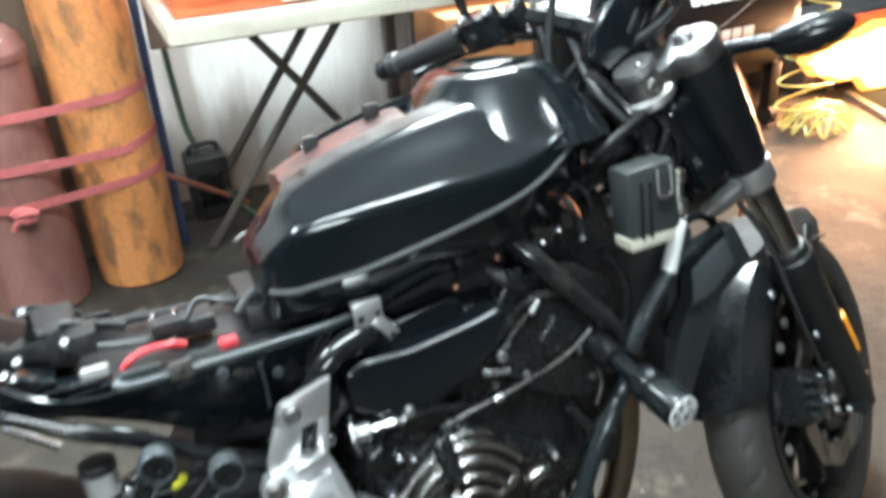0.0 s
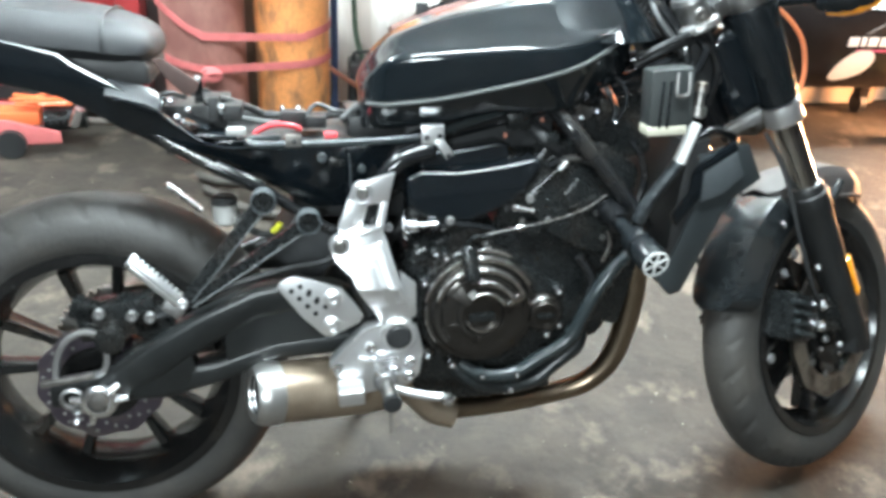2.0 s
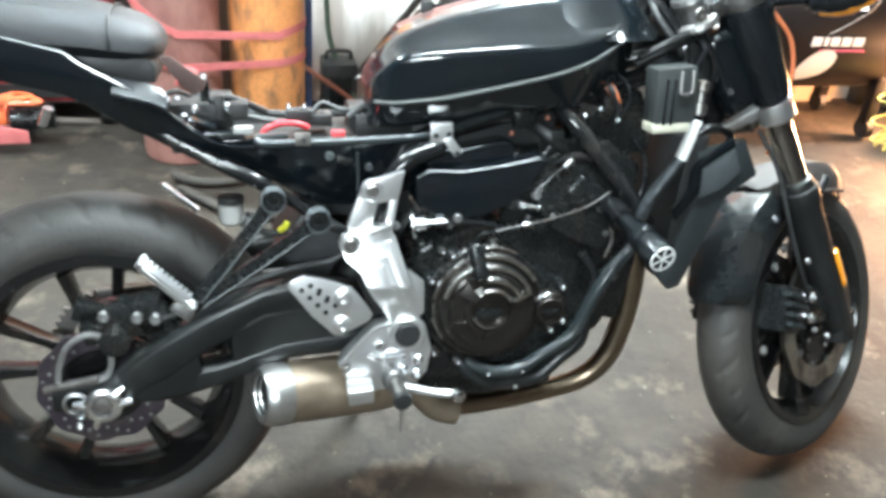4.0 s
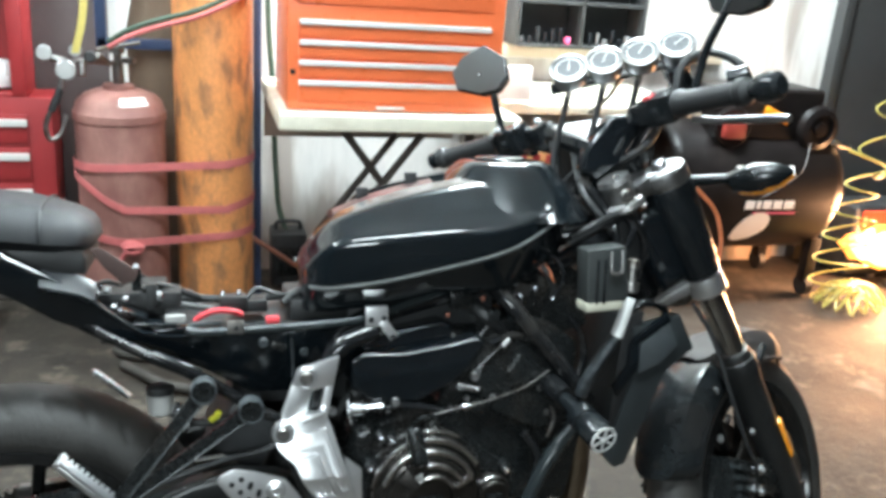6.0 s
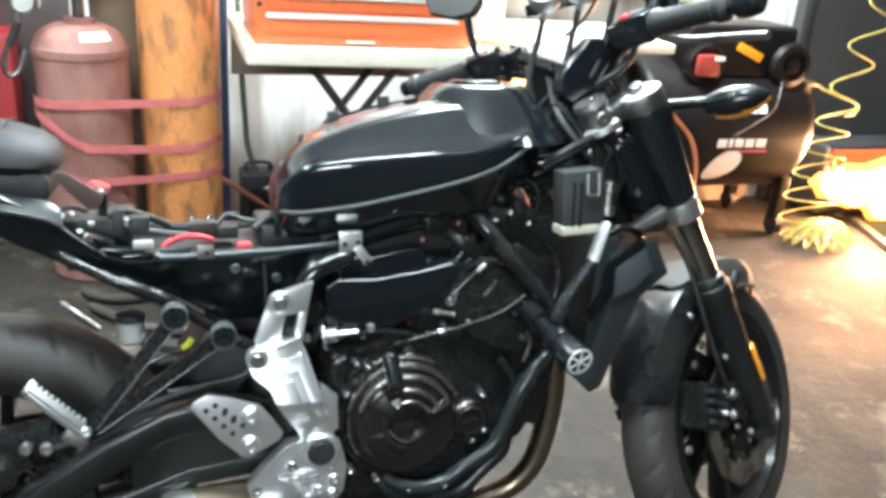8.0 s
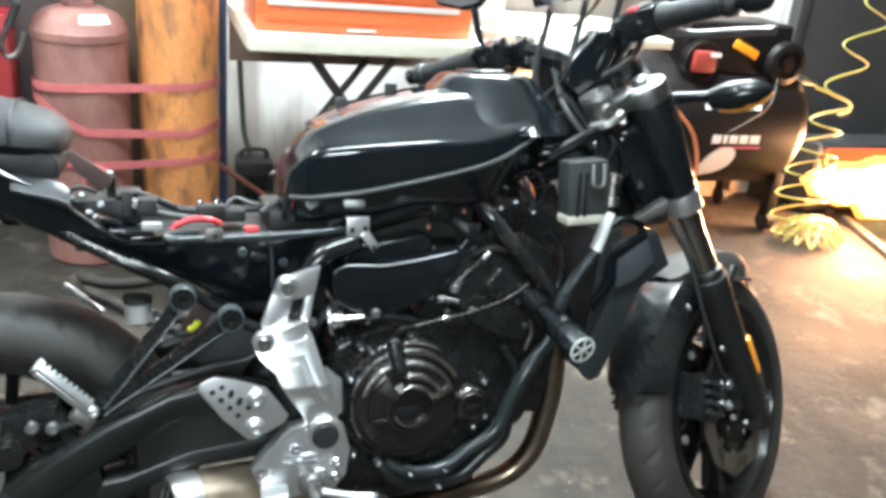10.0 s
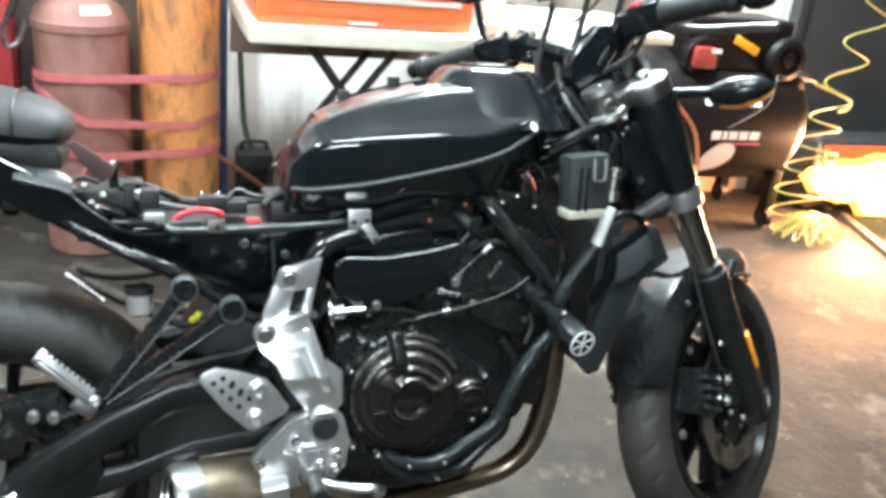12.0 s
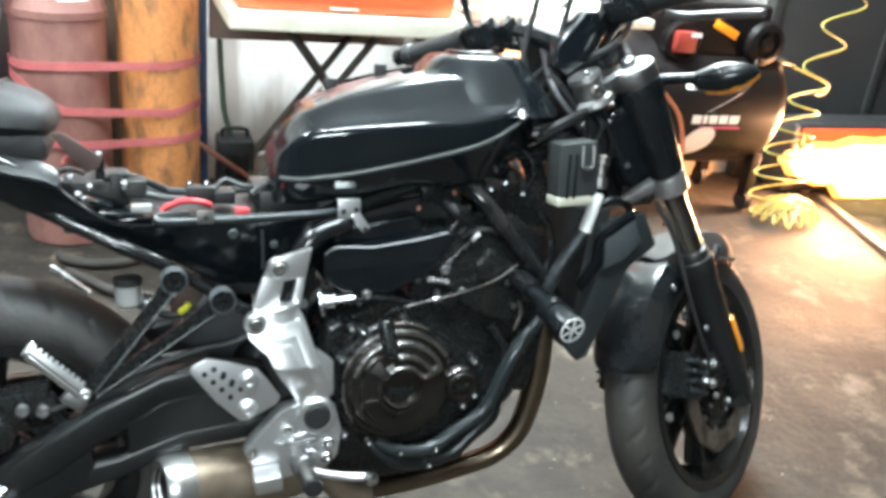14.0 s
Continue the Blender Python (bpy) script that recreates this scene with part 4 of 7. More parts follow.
part("latch_stay", bm, M_STAY, bike, "brownish grey steel seat latch stay", bevel=0.0015)
part("tail_edge", one(add_tube, [(0.116, -0.131, 0.814), (0.145, -0.132, 0.808), (0.172, -0.130, 0.798), (0.196, -0.124, 0.776), (0.231, -0.120, 0.749), (0.256, -0.119, 0.738), (0.285, -0.119, 0.734), (0.320, -0.119, 0.734)], 0.0035, 8), M_GLOSS, bike, "glossy rolled tail edge")
bm = bmesh.new()
add_box(bm, V(-0.08, 0, 0.862), (0.44, 0.17, 0.03))
part("tail_floor", bm, M_DARK, bike, bevel=0.006)
for sgn in (-1, 1):
    y = 0.128 * sgn
    part("lower_rail", one(add_tube, [(0.10, y * 0.62, 0.780), (0.19, y * 0.84, 0.737), (0.26, y, 0.704), (0.326, y, 0.670), (0.42, y, 0.606), (0.52, y, 0.555)], 0.0092, 12), M_FRAME, bike, "black steel lower seat rail")
    part("upper_rail", one(add_tube, [V(px, py, pz - (0.034 if sgn > 0 else 0.0)) for px, py, pz in ((0.308, y * 0.97, 0.745), (0.318, y, 0.741), (0.345, y, 0.740), (0.45, y, 0.742), (0.58, y, 0.750), (0.66, y * 0.9, 0.770), (0.76, y * 0.8, 0.80))], 0.0078, 12), M_PIPEGREY, bike, "grey black upper seat rail")

    part("rail_sleeve", one(add_cyl, V(0.256, y, 0.7075), V(0.326, y, 0.671), 0.0112, seg=20), M_FRAME, bike, "thicker sleeve on the lower rail", bevel=0.0015)

# fixings on the tail panel
part("panel_seam", one(add_ribbon, [(0.467, -0.1235, 0.722), (0.470, -0.112, 0.690), (0.471, -0.103, 0.652)], 0.004, 0.003, (1, 0, 0), 3), M_PANEL, bike, "thin grey seam strip")
bolt(bike, V(0.425, -0.1005, 0.712), RIGHT, 0.0080, 0.005, M_PANEL)
bolt(bike, V(0.490, -0.0955, 0.691), RIGHT, 0.0070, 0.004, M_PANEL)
part("panel_clip", one(add_box, V(0.449, -0.098, 0.703), (0.026, 0.012, 0.013), Matrix.Rotation(radians(18), 4, "Y")), M_CASE, bike, "small black panel clip", bevel=0.003)
bm = bmesh.new()
add_plate(bm, [(0.205, 0.795), (0.234, 0.793), (0.254, 0.779), (0.279, 0.773), (0.283, 0.764), (0.315, 0.762), (0.325, 0.744), (0.325, 0.715), (0.205, 0.715)], 0.076, 0.084)
part("tray_wall", bm, M_TAPE, bike, "ragged black tray wall", bevel=0.002)

# electrics between the rails
bm = bmesh.new()
add_box(bm, V(0.36, 0, 0.728), (0.36, 0.19, 0.02))
add_box(bm, V(0.245, 0.02, 0.768), (0.06, 0.13, 0.04))
add_box(bm, V(0.52, 0.0, 0.755), (0.10, 0.15, 0.035))
tray = part("electrics_tray", bm, M_TAPE, bike, "cluttered black electrics tray", bevel=0.006)
for c, s, mt, lb in (((0.291, -0.10, 0.757), (0.030, 0.014, 0.012), M_BOTTLE, "white connector"), ((0.440, -0.095, 0.747), (0.022, 0.018, 0.011), M_RED, "red terminal cap"),
                     ((0.380, -0.055, 0.771), (0.042, 0.03, 0.020), M_TAPE, "black relay bracket"), ((0.256, -0.055, 0.784), (0.016, 0.030, 0.042), M_TAPE, "black relay"), ((0.234, -0.06, 0.812), (0.014, 0.006, 0.036), M_CASE, "grey metal stay"),
                     ((0.200, 0.0, 0.772), (0.05, 0.09, 0.03), M_TAPE, ""), ((0.285, -0.04, 0.778), (0.030, 0.05, 0.026), M_TAPE, ""), ((0.41, -0.03, 0.760), (0.05, 0.05, 0.020), M_TAPE, ""), ((0.335, -0.115, 0.750), (0.05, 0.012, 0.008), M_SHROUD, "grey cable cover")):
    part("electrical_box" if not lb else "connector", one(add_box, V(*c), s), mt, tray, lb, bevel=0.003)
for pts, r, mt, lb in (([(0.320, -0.10, 0.750), (0.328, -0.10, 0.758), (0.35, -0.10, 0.766), (0.375, -0.10, 0.765), (0.392, -0.09, 0.757)], 0.0048, M_RED, "thick red battery cable"),
                       ([(0.255, -0.06, 0.782), (0.272, -0.06, 0.776), (0.325, -0.06, 0.764), (0.378, -0.06, 0.757)], 0.0050, M_BOXGREY, "grey cable"),
                       ([(0.46, -0.06, 0.765), (0.49, -0.05, 0.785), (0.525, -0.06, 0.782), (0.54, -0.08, 0.765)], 0.007, M_DARK, "black cable loop"),
                       ([(0.40, -0.05, 0.77), (0.42, -0.03, 0.785), (0.45, -0.03, 0.775), (0.49, -0.04, 0.775)], 0.004, M_DARK, "thin wires"),
                       ([(0.24, -0.04, 0.790), (0.26, -0.03, 0.796), (0.29, -0.02, 0.786), (0.33, 0.0, 0.765)], 0.006, M_TAPE, "taped black harness"),
                       ([(0.20, 0.03, 0.775), (0.28, 0.05, 0.757), (0.40, 0.05, 0.750), (0.50, 0.03, 0.760)], 0.007, M_TAPE, "taped black harness"),
                       ([(0.165, -0.09, 0.805), (0.19, -0.07, 0.812), (0.21, -0.04, 0.80)], 0.004, M_DARK, "thin black wire")):
    part("cable", one(add_tube, pts, r, 8), mt, tray, lb)
for x in (0.364, 0.390):
    bolt(tray, V(x, -0.055, 0.781), (0, 0, 1), 0.0045, 0.008)
for p in ((0.220, -0.10, 0.790), (0.213, -0.10, 0.771), (0.195, -0.10, 0.804), (0.180, -0.10, 0.800), (0.234, -0.066, 0.832), (0.268, -0.075, 0.789), (0.204, -0.105, 0.779)):
    bolt(tray, V(*p), (0, -0.6, 0.8), 0.0055, 0.005)
for c, sz, a in (((0.262, -0.102, 0.752), (0.062, 0.030, 0.004), 4), ((0.285, -0.108, 0.743), (0.050, 0.022, 0.004), -3), ((0.232, -0.095, 0.768), (0.040, 0.034, 0.004), 24)):
    part("cover_flap", one(add_box, V(*c), sz, Matrix.Rotation(radians(a), 4, "Y")), M_GLOSS, tray, "thin black plastic flap", bevel=0.0012)
bm = bmesh.new()
add_box(bm, V(0.380, -0.142, 0.750), (0.025, 0.004, 0.021))
rb = part("rail_bracket", bm, M_STEEL, bike, "small steel bracket with a hole", bevel=0.001)
bolt(rb, V(0.381, -0.1445, 0.749), RIGHT, 0.004, 0.001, M_DARK, "bracket_hole")
bm = bmesh.new()
add_box(bm, V(0.598, -0.149, 0.7735), (0.036, 0.013, 0.003))
add_box(bm, V(0.598, -0.155, 0.759), (0.036, 0.003, 0.030))
add_box(bm, V(0.617, -0.1565, 0.738), (0.015, 0.003, 0.034), Matrix.Rotation(radians(-36), 4, "Y"))
cb = part("seat_bracket", bm, M_ALU, bike, "bright bent steel bracket", bevel=0.001)
for x, z in ((0.588, 0.756), (0.609, 0.758), (0.624, 0.726)):
    bolt(cb, V(x, -0.158, z), RIGHT, 0.0045, 0.001, M_DARK, "bracket_hole")
part("hanger", one(add_box, V(0.745, -0.125, 0.775), (0.040, 0.02, 0.030)), M_CASE, bike, "black bracket under the tank", bevel=0.006)

# ---- airbox, frame ----
bm = bmesh.new()
AIR = [(0.556, 0.690), (0.580, 0.700), (0.640, 0.697), (0.712, 0.706), (0.770, 0.718), (0.785, 0.708), (0.755, 0.660), (0.724, 0.636), (0.668, 0.612), (0.600, 0.612), (0.560, 0.640)]
add_plate(bm, AIR, -0.154, 0.154)
add_plate(bm, [(0.575, 0.690), (0.590, 0.728), (0.640, 0.727), (0.712, 0.740), (0.730, 0.735), (0.735, 0.700)], -0.128, 0.128)
air = part("airbox", bm, M_GLOSS, bike, "black plastic airbox side cover", bevel=0.015, seg=4)
for sgn in (-1, 1):
    y = 0.150 * sgn
    part("frame_tube", one(add_tube, [(0.80, y * 0.75, 0.80), (0.835, y * 0.95, 0.760), (0.885, y, 0.700), (0.945, y * 1.02, 0.630), (0.975, y, 0.590)], 0.0145, 16), M_FRAME, bike, "black diagonal frame tube")
    part("frame_tube", one(add_tube, [(1.08, 0.03 * sgn, 0.87), (0.98, 0.07 * sgn, 0.84), (0.88, 0.085 * sgn, 0.81), (0.72, 0.085 * sgn, 0.775), (0.58, 0.09 * sgn, 0.735), (0.53, 0.11 * sgn, 0.68)], 0.018, 14), M_FRAME, bike, "black upper frame tube")
    part("frame_tube", one(add_tube, [(0.60, y * 0.95, 0.735), (0.545, y, 0.715), (0.515, y, 0.670), (0.50, y, 0.60), (0.51, y, 0.50), (0.52, y, 0.40)], 0.016, 14), M_FRAME, bike, "black rear frame tube")
    part("frame_tube", one(add_tube, [(0.46, y * 0.95, 0.585), (0.475, y, 0.52), (0.50, y, 0.455)], 0.014, 12), M_DARK, bike)

# ---- engine ----
bm = bmesh.new()
add_plate(bm, [(0.53, 0.40), (0.565, 0.56), (0.66, 0.60), (0.80, 0.60), (0.885, 0.55), (0.90, 0.45), (0.84, 0.33), (0.72, 0.26), (0.60, 0.26), (0.54, 0.32)], -0.130, 0.150)
part("crankcase", bm, M_CASE, bike, "black twin cylinder engine crankcase", bevel=0.02, seg=3)
def hull(pts):
    """The convex outline round a set of x and z."""
    pts = sorted(pts)
    half = []
    for row in (pts, pts[::-1]):
        h = []
        for p in row:
            while len(h) > 1 and (h[-1][0] - h[-2][0]) * (p[1] - h[-2][1]) - (h[-1][1] - h[-2][1]) * (p[0] - h[-2][0]) <= 0:
                h.pop()
            h.append(p)
        half += h[:-1]
    return half


def round_dots(cx, cz, r, n=48):
    return [(cx + r * math.cos(2 * math.pi * i / n), cz + r * math.sin(2 * math.pi * i / n)) for i in range(n)]


def add_arc(bm, c, r0, r1, h0, h1, a0, a1, n=18):
    """A raised rib along part of a circle, sloping outwards."""
    rows = []
    for i in range(n + 1):
        a = radians(a0 + (a1 - a0) * i / n)
        q = V(math.cos(a), 0, math.sin(a))
        rows.append([c + q * r + V(0, -h, 0) for r, h in ((r0, h0), (r1, h0), (r1, h0 + (h1 - h0) * 0.55), (r1 - (r1 - r0) * 0.3, h1), (r0, h1))])
    add_rings(bm, rows)


CC = V(0.687, -0.154, 0.456)
bm = bmesh.new()
add_plate(bm, hull(round_dots(CC.x, CC.z, 0.110) + round_dots(0.806, 0.447, 0.046) + round_dots(0.715, 0.370, 0.030)), -0.152, -0.120)
cover = part("clutch_cover", bm, M_CASE, bike, "black clutch cover with a bronze dome", bevel=0.008, seg=3)
bm = bmesh.new()
add_lathe(bm, [(0.102, 0), (0.100, 0.006), (0.093, 0.012), (0.088, 0.012), (0.083, 0.019), (0.072, 0.021), (0.069, 0.027), (0.046, 0.029), (0.044, 0.033), (0.036, 0.034), (0.033, 0.028), (0.026, 0.027), (0.008, 0.029)], CC, RIGHT, 72)
part("clutch_dome", bm, M_ENGINE, cover, "stepped round bronze cover")
# ribs that catch the lamps get the lighter, highlight-coloured metal
for r0, r1, h0, h1, a0, a1 in ((0.104, 0.112, 0.0, 0.010, 62, 96), (0.090, 0.101, 0.004, 0.019, 30, 96), (0.073, 0.083, 0.014, 0.027, 24, 97), (0.054, 0.063, 0.022, 0.034, 24, 99), (0.037, 0.045, 0.030, 0.040, 30, 112)):
    part("cooling_rib", one(add_arc, CC, r0, r1, h0, h1, a0, a1), M_LITRIB, cover, "raised rib with its highlight in a lighter metal", bevel=0.0012)
for r0, r1, h0, h1, a0, a1 in ((0.095, 0.102, 0.004, 0.016, 112, 168), (0.078, 0.086, 0.014, 0.026, 114, 162), (0.092, 0.098, 0.003, 0.011, 172, 215)):
    part("cooling_rib", one(add_arc, CC, r0, r1, h0, h1, a0, a1), M_LITRIB, cover, "raised rib with its highlight in a lighter metal", bevel=0.0012)
part("dome_ring", one(add_arc, CC, 0.027, 0.033, 0.026, 0.036, 205, 335), M_LITRIB, cover, "crescent lip with its highlight in a lighter metal", bevel=0.001)
part("clutch_arm_boss", one(add_box, V(0.664, -0.172, 0.545), (0.026, 0.034, 0.066), Matrix.Rotation(radians(-9), 4, "Y") @ Matrix.Rotation(radians(-14), 4, "X")), M_CASE, cover, "black clutch arm boss", bevel=0.011, seg=4)
part("clutch_arm", one(add_tube, [(0.656, -0.178, 0.584), (0.668, -0.182, 0.596), (0.690, -0.184, 0.598)], 0.0035, 8), M_CASE, cover, "small clutch arm")
part("maker_plate", one(add_box, CC + V(-0.002, -0.030, -0.004), (0.044, 0.006, 0.016)), M_CASE, cover, "small blank raised plate", bevel=0.002)
for a, r0, r1, w, mt in ((24, 0.040, 0.082, 0.008, M_LITRIB), (138, 0.030, 0.078, 0.016, M_ENGINE), (118, 0.034, 0.058, 0.010, M_LITRIB), (262, 0.036, 0.072, 0.007, M_ENGINE), (200, 0.040, 0.078, 0.006, M_ENGINE)):
    q = V(math.cos(radians(a)), 0, math.sin(radians(a)))
    w_ = V(-q.z, 0, q.x) * w
    bm = bmesh.new()
    add_rings(bm, [[CC + q * r0 - w_ * 0.6 + V(0, -0.026, 0), CC + q * r0 + w_ * 0.6 + V(0, -0.026, 0), CC + q * r1 + w_ * 1.2 + V(0, -0.010, 0), CC + q * r1 - w_ * 1.2 + V(0, -0.010, 0)],
                   [CC + q * (r0 + 0.004) - w_ * 0.4 + V(0, -0.038, 0), CC + q * (r0 + 0.004) + w_ * 0.4 + V(0, -0.038, 0), CC + q * (r1 - 0.004) + w_ + V(0, -0.024, 0), CC + q * (r1 - 0.004) - w_ + V(0, -0.024, 0)]])
    part("cover_spoke", bm, mt, cover, bevel=0.0015)
OC = V(0.800, -0.150, 0.444)
bm = bmesh.new()
add_lathe(bm, [(0.036, 0), (0.036, 0.010), (0.031, 0.014), (0.027, 0.014), (0.027, 0.024), (0.024, 0.027), (0.019, 0.027), (0.018, 0.024), (0.004, 0.024)], OC, RIGHT, 36)
part("oil_cap", bm, M_ENGINE, cover, "round dark oil filler cap")
part("cap_lip", one(add_arc, OC, 0.028, 0.034, 0.012, 0.020, 70, 140), M_LITRIB, cover, "cap lip with its highlight in a lighter metal", bevel=0.001)
part("cap_bar", one(add_box, OC + V(0, -0.026, 0.0), (0.030, 0.006, 0.008)), M_CASE, cover, bevel=0.002)
for x, z in ((0.589, 0.508), (0.624, 0.553), (0.606, 0.560), (0.696, 0.568), (0.760, 0.520), (0.768, 0.510), (0.825, 0.483), (0.829, 0.419), (0.808, 0.402), (0.706, 0.371), (0.595, 0.437), (0.600, 0.424), (0.640, 0.352), (0.596, 0.372)):
    part("bolt_lug", one(add_lathe, [(0.012, -0.03), (0.0115, 0), (0.0095, 0.004), (0.004, 0.004)], V(x, -0.152, z), RIGHT, 16), M_CASE, cover)
    bolt(cover, V(x, -0.156, z), RIGHT, 0.0062, 0.008, M_CHROME)
# cylinder block and head, leaning forward
bm = bmesh.new()
add_plate(bm, [(0.70, 0.575), (0.735, 0.660), (0.80, 0.745), (0.90, 0.735), (0.965, 0.690), (0.955, 0.62), (0.905, 0.53)], -0.125, 0.135)
add_plate(bm, [(0.79, 0.600), (0.80, 0.655), (0.895, 0.640), (0.905, 0.565), (0.86, 0.545)], -0.140, -0.12)
cyl = part("cylinder_block", bm, M_CASE, bike, "black cylinder block and head", bevel=0.012, seg=3)
bm = bmesh.new()
add_plate(bm, [(0.766, 0.650), (0.790, 0.678), (0.814, 0.699), (0.844, 0.713), (0.900, 0.676), (0.930, 0.640), (0.930, 0.590), (0.900, 0.540), (0.846, 0.560), (0.801, 0.584), (0.770, 0.622)], -0.146, -0.120)
part("head_cover", bm, M_CASE, cyl, "smooth dark cylinder head side cover", bevel=0.009, seg=3)
bm = bmesh.new()
add_plate(bm, [(0.820, 0.655), (0.846, 0.684), (0.890, 0.655), (0.886, 0.625), (0.830, 0.625)], -0.152, -0.140)
part("cover_boss", bm, M_CASE, cyl, bevel=0.006, seg=3)
part("cover_edge", one(add_tube, [(0.764, -0.148, 0.654), (0.790, -0.149, 0.680), (0.818, -0.149, 0.704)], 0.0025, 8), M_CASE, cyl, "worn cover edge")
part("pipe_stub", one(add_cyl, V(0.812, -0.152, 0.698), V(0.826, -0.150, 0.710), 0.0055, seg=12), M_DULL, cyl, "short bare metal pipe", bevel=0.001)
for x, z in ((0.845, 0.655), (0.885, 0.62), (0.90, 0.575), (0.80, 0.61), (0.755, 0.61), (0.62, 0.60), (0.735, 0.66)):
    bolt(cyl, V(x, -0.142, z), RIGHT, 0.0055, 0.007, M_DULL)
# throttle bodies and hoses in the gap
for y in (-0.09, 0.09):
    part("throttle_body", one(add_cyl, V(0.70, y, 0.69), V(0.80, y, 0.69), 0.034, seg=20), M_CASE, bike, "black throttle body", bevel=0.003)
bm = bmesh.new()
add_tube(bm, [(0.665, -0.170, 0.590), (0.72, -0.172, 0.602), (0.78, -0.170, 0.612), (0.85, -0.165, 0.630), (0.895, -0.16, 0.655)], 0.0016, 8)
part("clutch_cable", bm, M_STEEL, bike, "thin grey clutch cable")
bolt(bike, V(0.738, -0.176, 0.606), (1, 0, 0.2), 0.006, 0.014, name="cable_adjuster")
bm = bmesh.new()
add_lathe(bm, [(0.008, 0), (0.027, 0.002), (0.027, 0.006), (0.013, 0.009), (0.013, 0.024), (0.006, 0.026), (0.004, 0.056), (0.001, 0.058)], V(0.556, -0.148, 0.606), V(0.93, -0.30, 0.16), 20)
part("brake_light_switch", bm, M_CHROME, bike, "bright threaded brake switch")
part("sensor_plug", one(add_lathe, [(0.003, 0), (0.0065, 0.002), (0.0065, 0.014), (0.0045, 0.016), (0.0045, 0.040), (0.002, 0.042)], V(0.733, -0.152, 0.636), V(1, -0.05, -0.2), 12), M_CHROME, bike, "small bright sensor plug")
for p in ((0.630, -0.152, 0.616), (0.765, -0.15, 0.650), (0.53, -0.13, 0.60)):
    bolt(bike, V(*p), RIGHT, 0.008, 0.008, M_DULL)
for pts, r in (([(0.76, -0.10, 0.77), (0.79, -0.13, 0.745), (0.82, -0.12, 0.72), (0.84, -0.10, 0.69)], 0.011),
               ([(0.95, -0.09, 0.86), (1.0, -0.10, 0.89), (1.05, -0.08, 0.90), (1.09, -0.04, 0.93)], 0.007),
               ([(0.94, -0.12, 0.875), (0.99, -0.12, 0.90), (1.04, -0.10, 0.915)], 0.006), ([(1.0, 0.02, 1.02), (0.99, -0.05, 0.95), (1.02, -0.08, 0.90), (1.05, -0.09, 0.86)], 0.007), ([(0.97, 0.05, 1.03), (0.98, 0.02, 0.95), (1.03, 0.0, 0.90)], 0.006)):
    part("hose", one(add_tube, pts, r, 10), M_DARK, bike, "black rubber hose")
for p, mt in (((0.722, -0.13, 0.752), M_COPPER), ((0.783, -0.13, 0.777), M_COPPER)):
    part("wire_connector", one(add_box, V(*p), (0.007, 0.007, 0.008)), mt, bike, "coloured wire connector", bevel=0.003)
# taped wires in front of the control box
for k, (mt, r) in enumerate(((M_COPPER, 0.0045), (M_CREAM, 0.0035), (M_RED, 0.003), (M_DARK, 0.006), (M_DULL, 0.003), (M_WIRE, 0.003))):
    o = 0.006 * k
    part("loom_wire", one(add_tube, [(0.862 + o, -0.100, 0.842), (0.884 + 0.5 * o, -0.122 - 0.3 * o, 0.828 - 0.3 * o), (0.902 + 0.3 * o, -0.126, 0.806 - o * 0.4), (0.914 - 0.2 * o, -0.120, 0.782), (0.906, -0.10, 0.762)], r, 8), mt, bike, "coloured wire in the loom")
for p in ((0.873, -0.126, 0.790), (0.846, -0.128, 0.779), (0.836, -0.128, 0.800), (0.905, -0.130, 0.772)):
    bolt(bike, V(*p), (0.2, -1, 0.3), 0.0055, 0.008, M_CHROME, "wire_terminal")
# small fittings round the cylinder head
for pts, r, mt, lb in (([(0.80, -0.135, 0.70), (0.83, -0.145, 0.715), (0.87, -0.14, 0.705), (0.89, -0.13, 0.675)], 0.007, M_FRAME, "black rubber hose"),
                       ([(0.60, -0.14, 0.60), (0.64, -0.15, 0.608), (0.69, -0.15, 0.60), (0.73, -0.145, 0.585)], 0.006, M_FRAME, "thin black hose"),
                       ([(0.86, -0.145, 0.54), (0.885, -0.15, 0.50), (0.885, -0.148, 0.455)], 0.008, M_FRAME, "black rubber hose"),
                       ([(0.90, -0.14, 0.60), (0.915, -0.145, 0.565), (0.905, -0.145, 0.53)], 0.004, M_STEEL, "thin metal bracket"),
                       ([(0.94, -0.13, 0.74), (0.96, -0.14, 0.71), (0.965, -0.145, 0.67), (0.955, -0.15, 0.63)], 0.006, M_FRAME, "thin black hose"),
                       ([(0.90, -0.12, 0.85), (0.92, -0.13, 0.83), (0.925, -0.13, 0.80), (0.91, -0.125, 0.77)], 0.004, M_FRAME, "thin black wire")):
    part("hose", one(add_tube, pts, r, 8), mt, bike, lb)
for c, s, a, mt in (((0.775, -0.138, 0.595), (0.030, 0.020, 0.022), 20, M_CASE), ((0.905, -0.146, 0.610), (0.014, 0.012, 0.030), -20, M_CASE), ((0.845, -0.130, 0.745), (0.034, 0.018, 0.016), -8, M_PIPEGREY),
                    ((0.800, -0.135, 0.748), (0.022, 0.016, 0.020), 0, M_CASE), ((0.855, -0.120, 0.790), (0.030, 0.022, 0.022), 15, M_FRAME), ((0.895, -0.115, 0.800), (0.022, 0.020, 0.026), -10, M_CASE), ((0.830, -0.125, 0.775), (0.040, 0.006, 0.028), 6, M_CASE)):
    part("fitting", one(add_box, V(*c), s, Matrix.Rotation(radians(a), 4, "Y")), mt, bike, "black engine fitting", bevel=0.004)

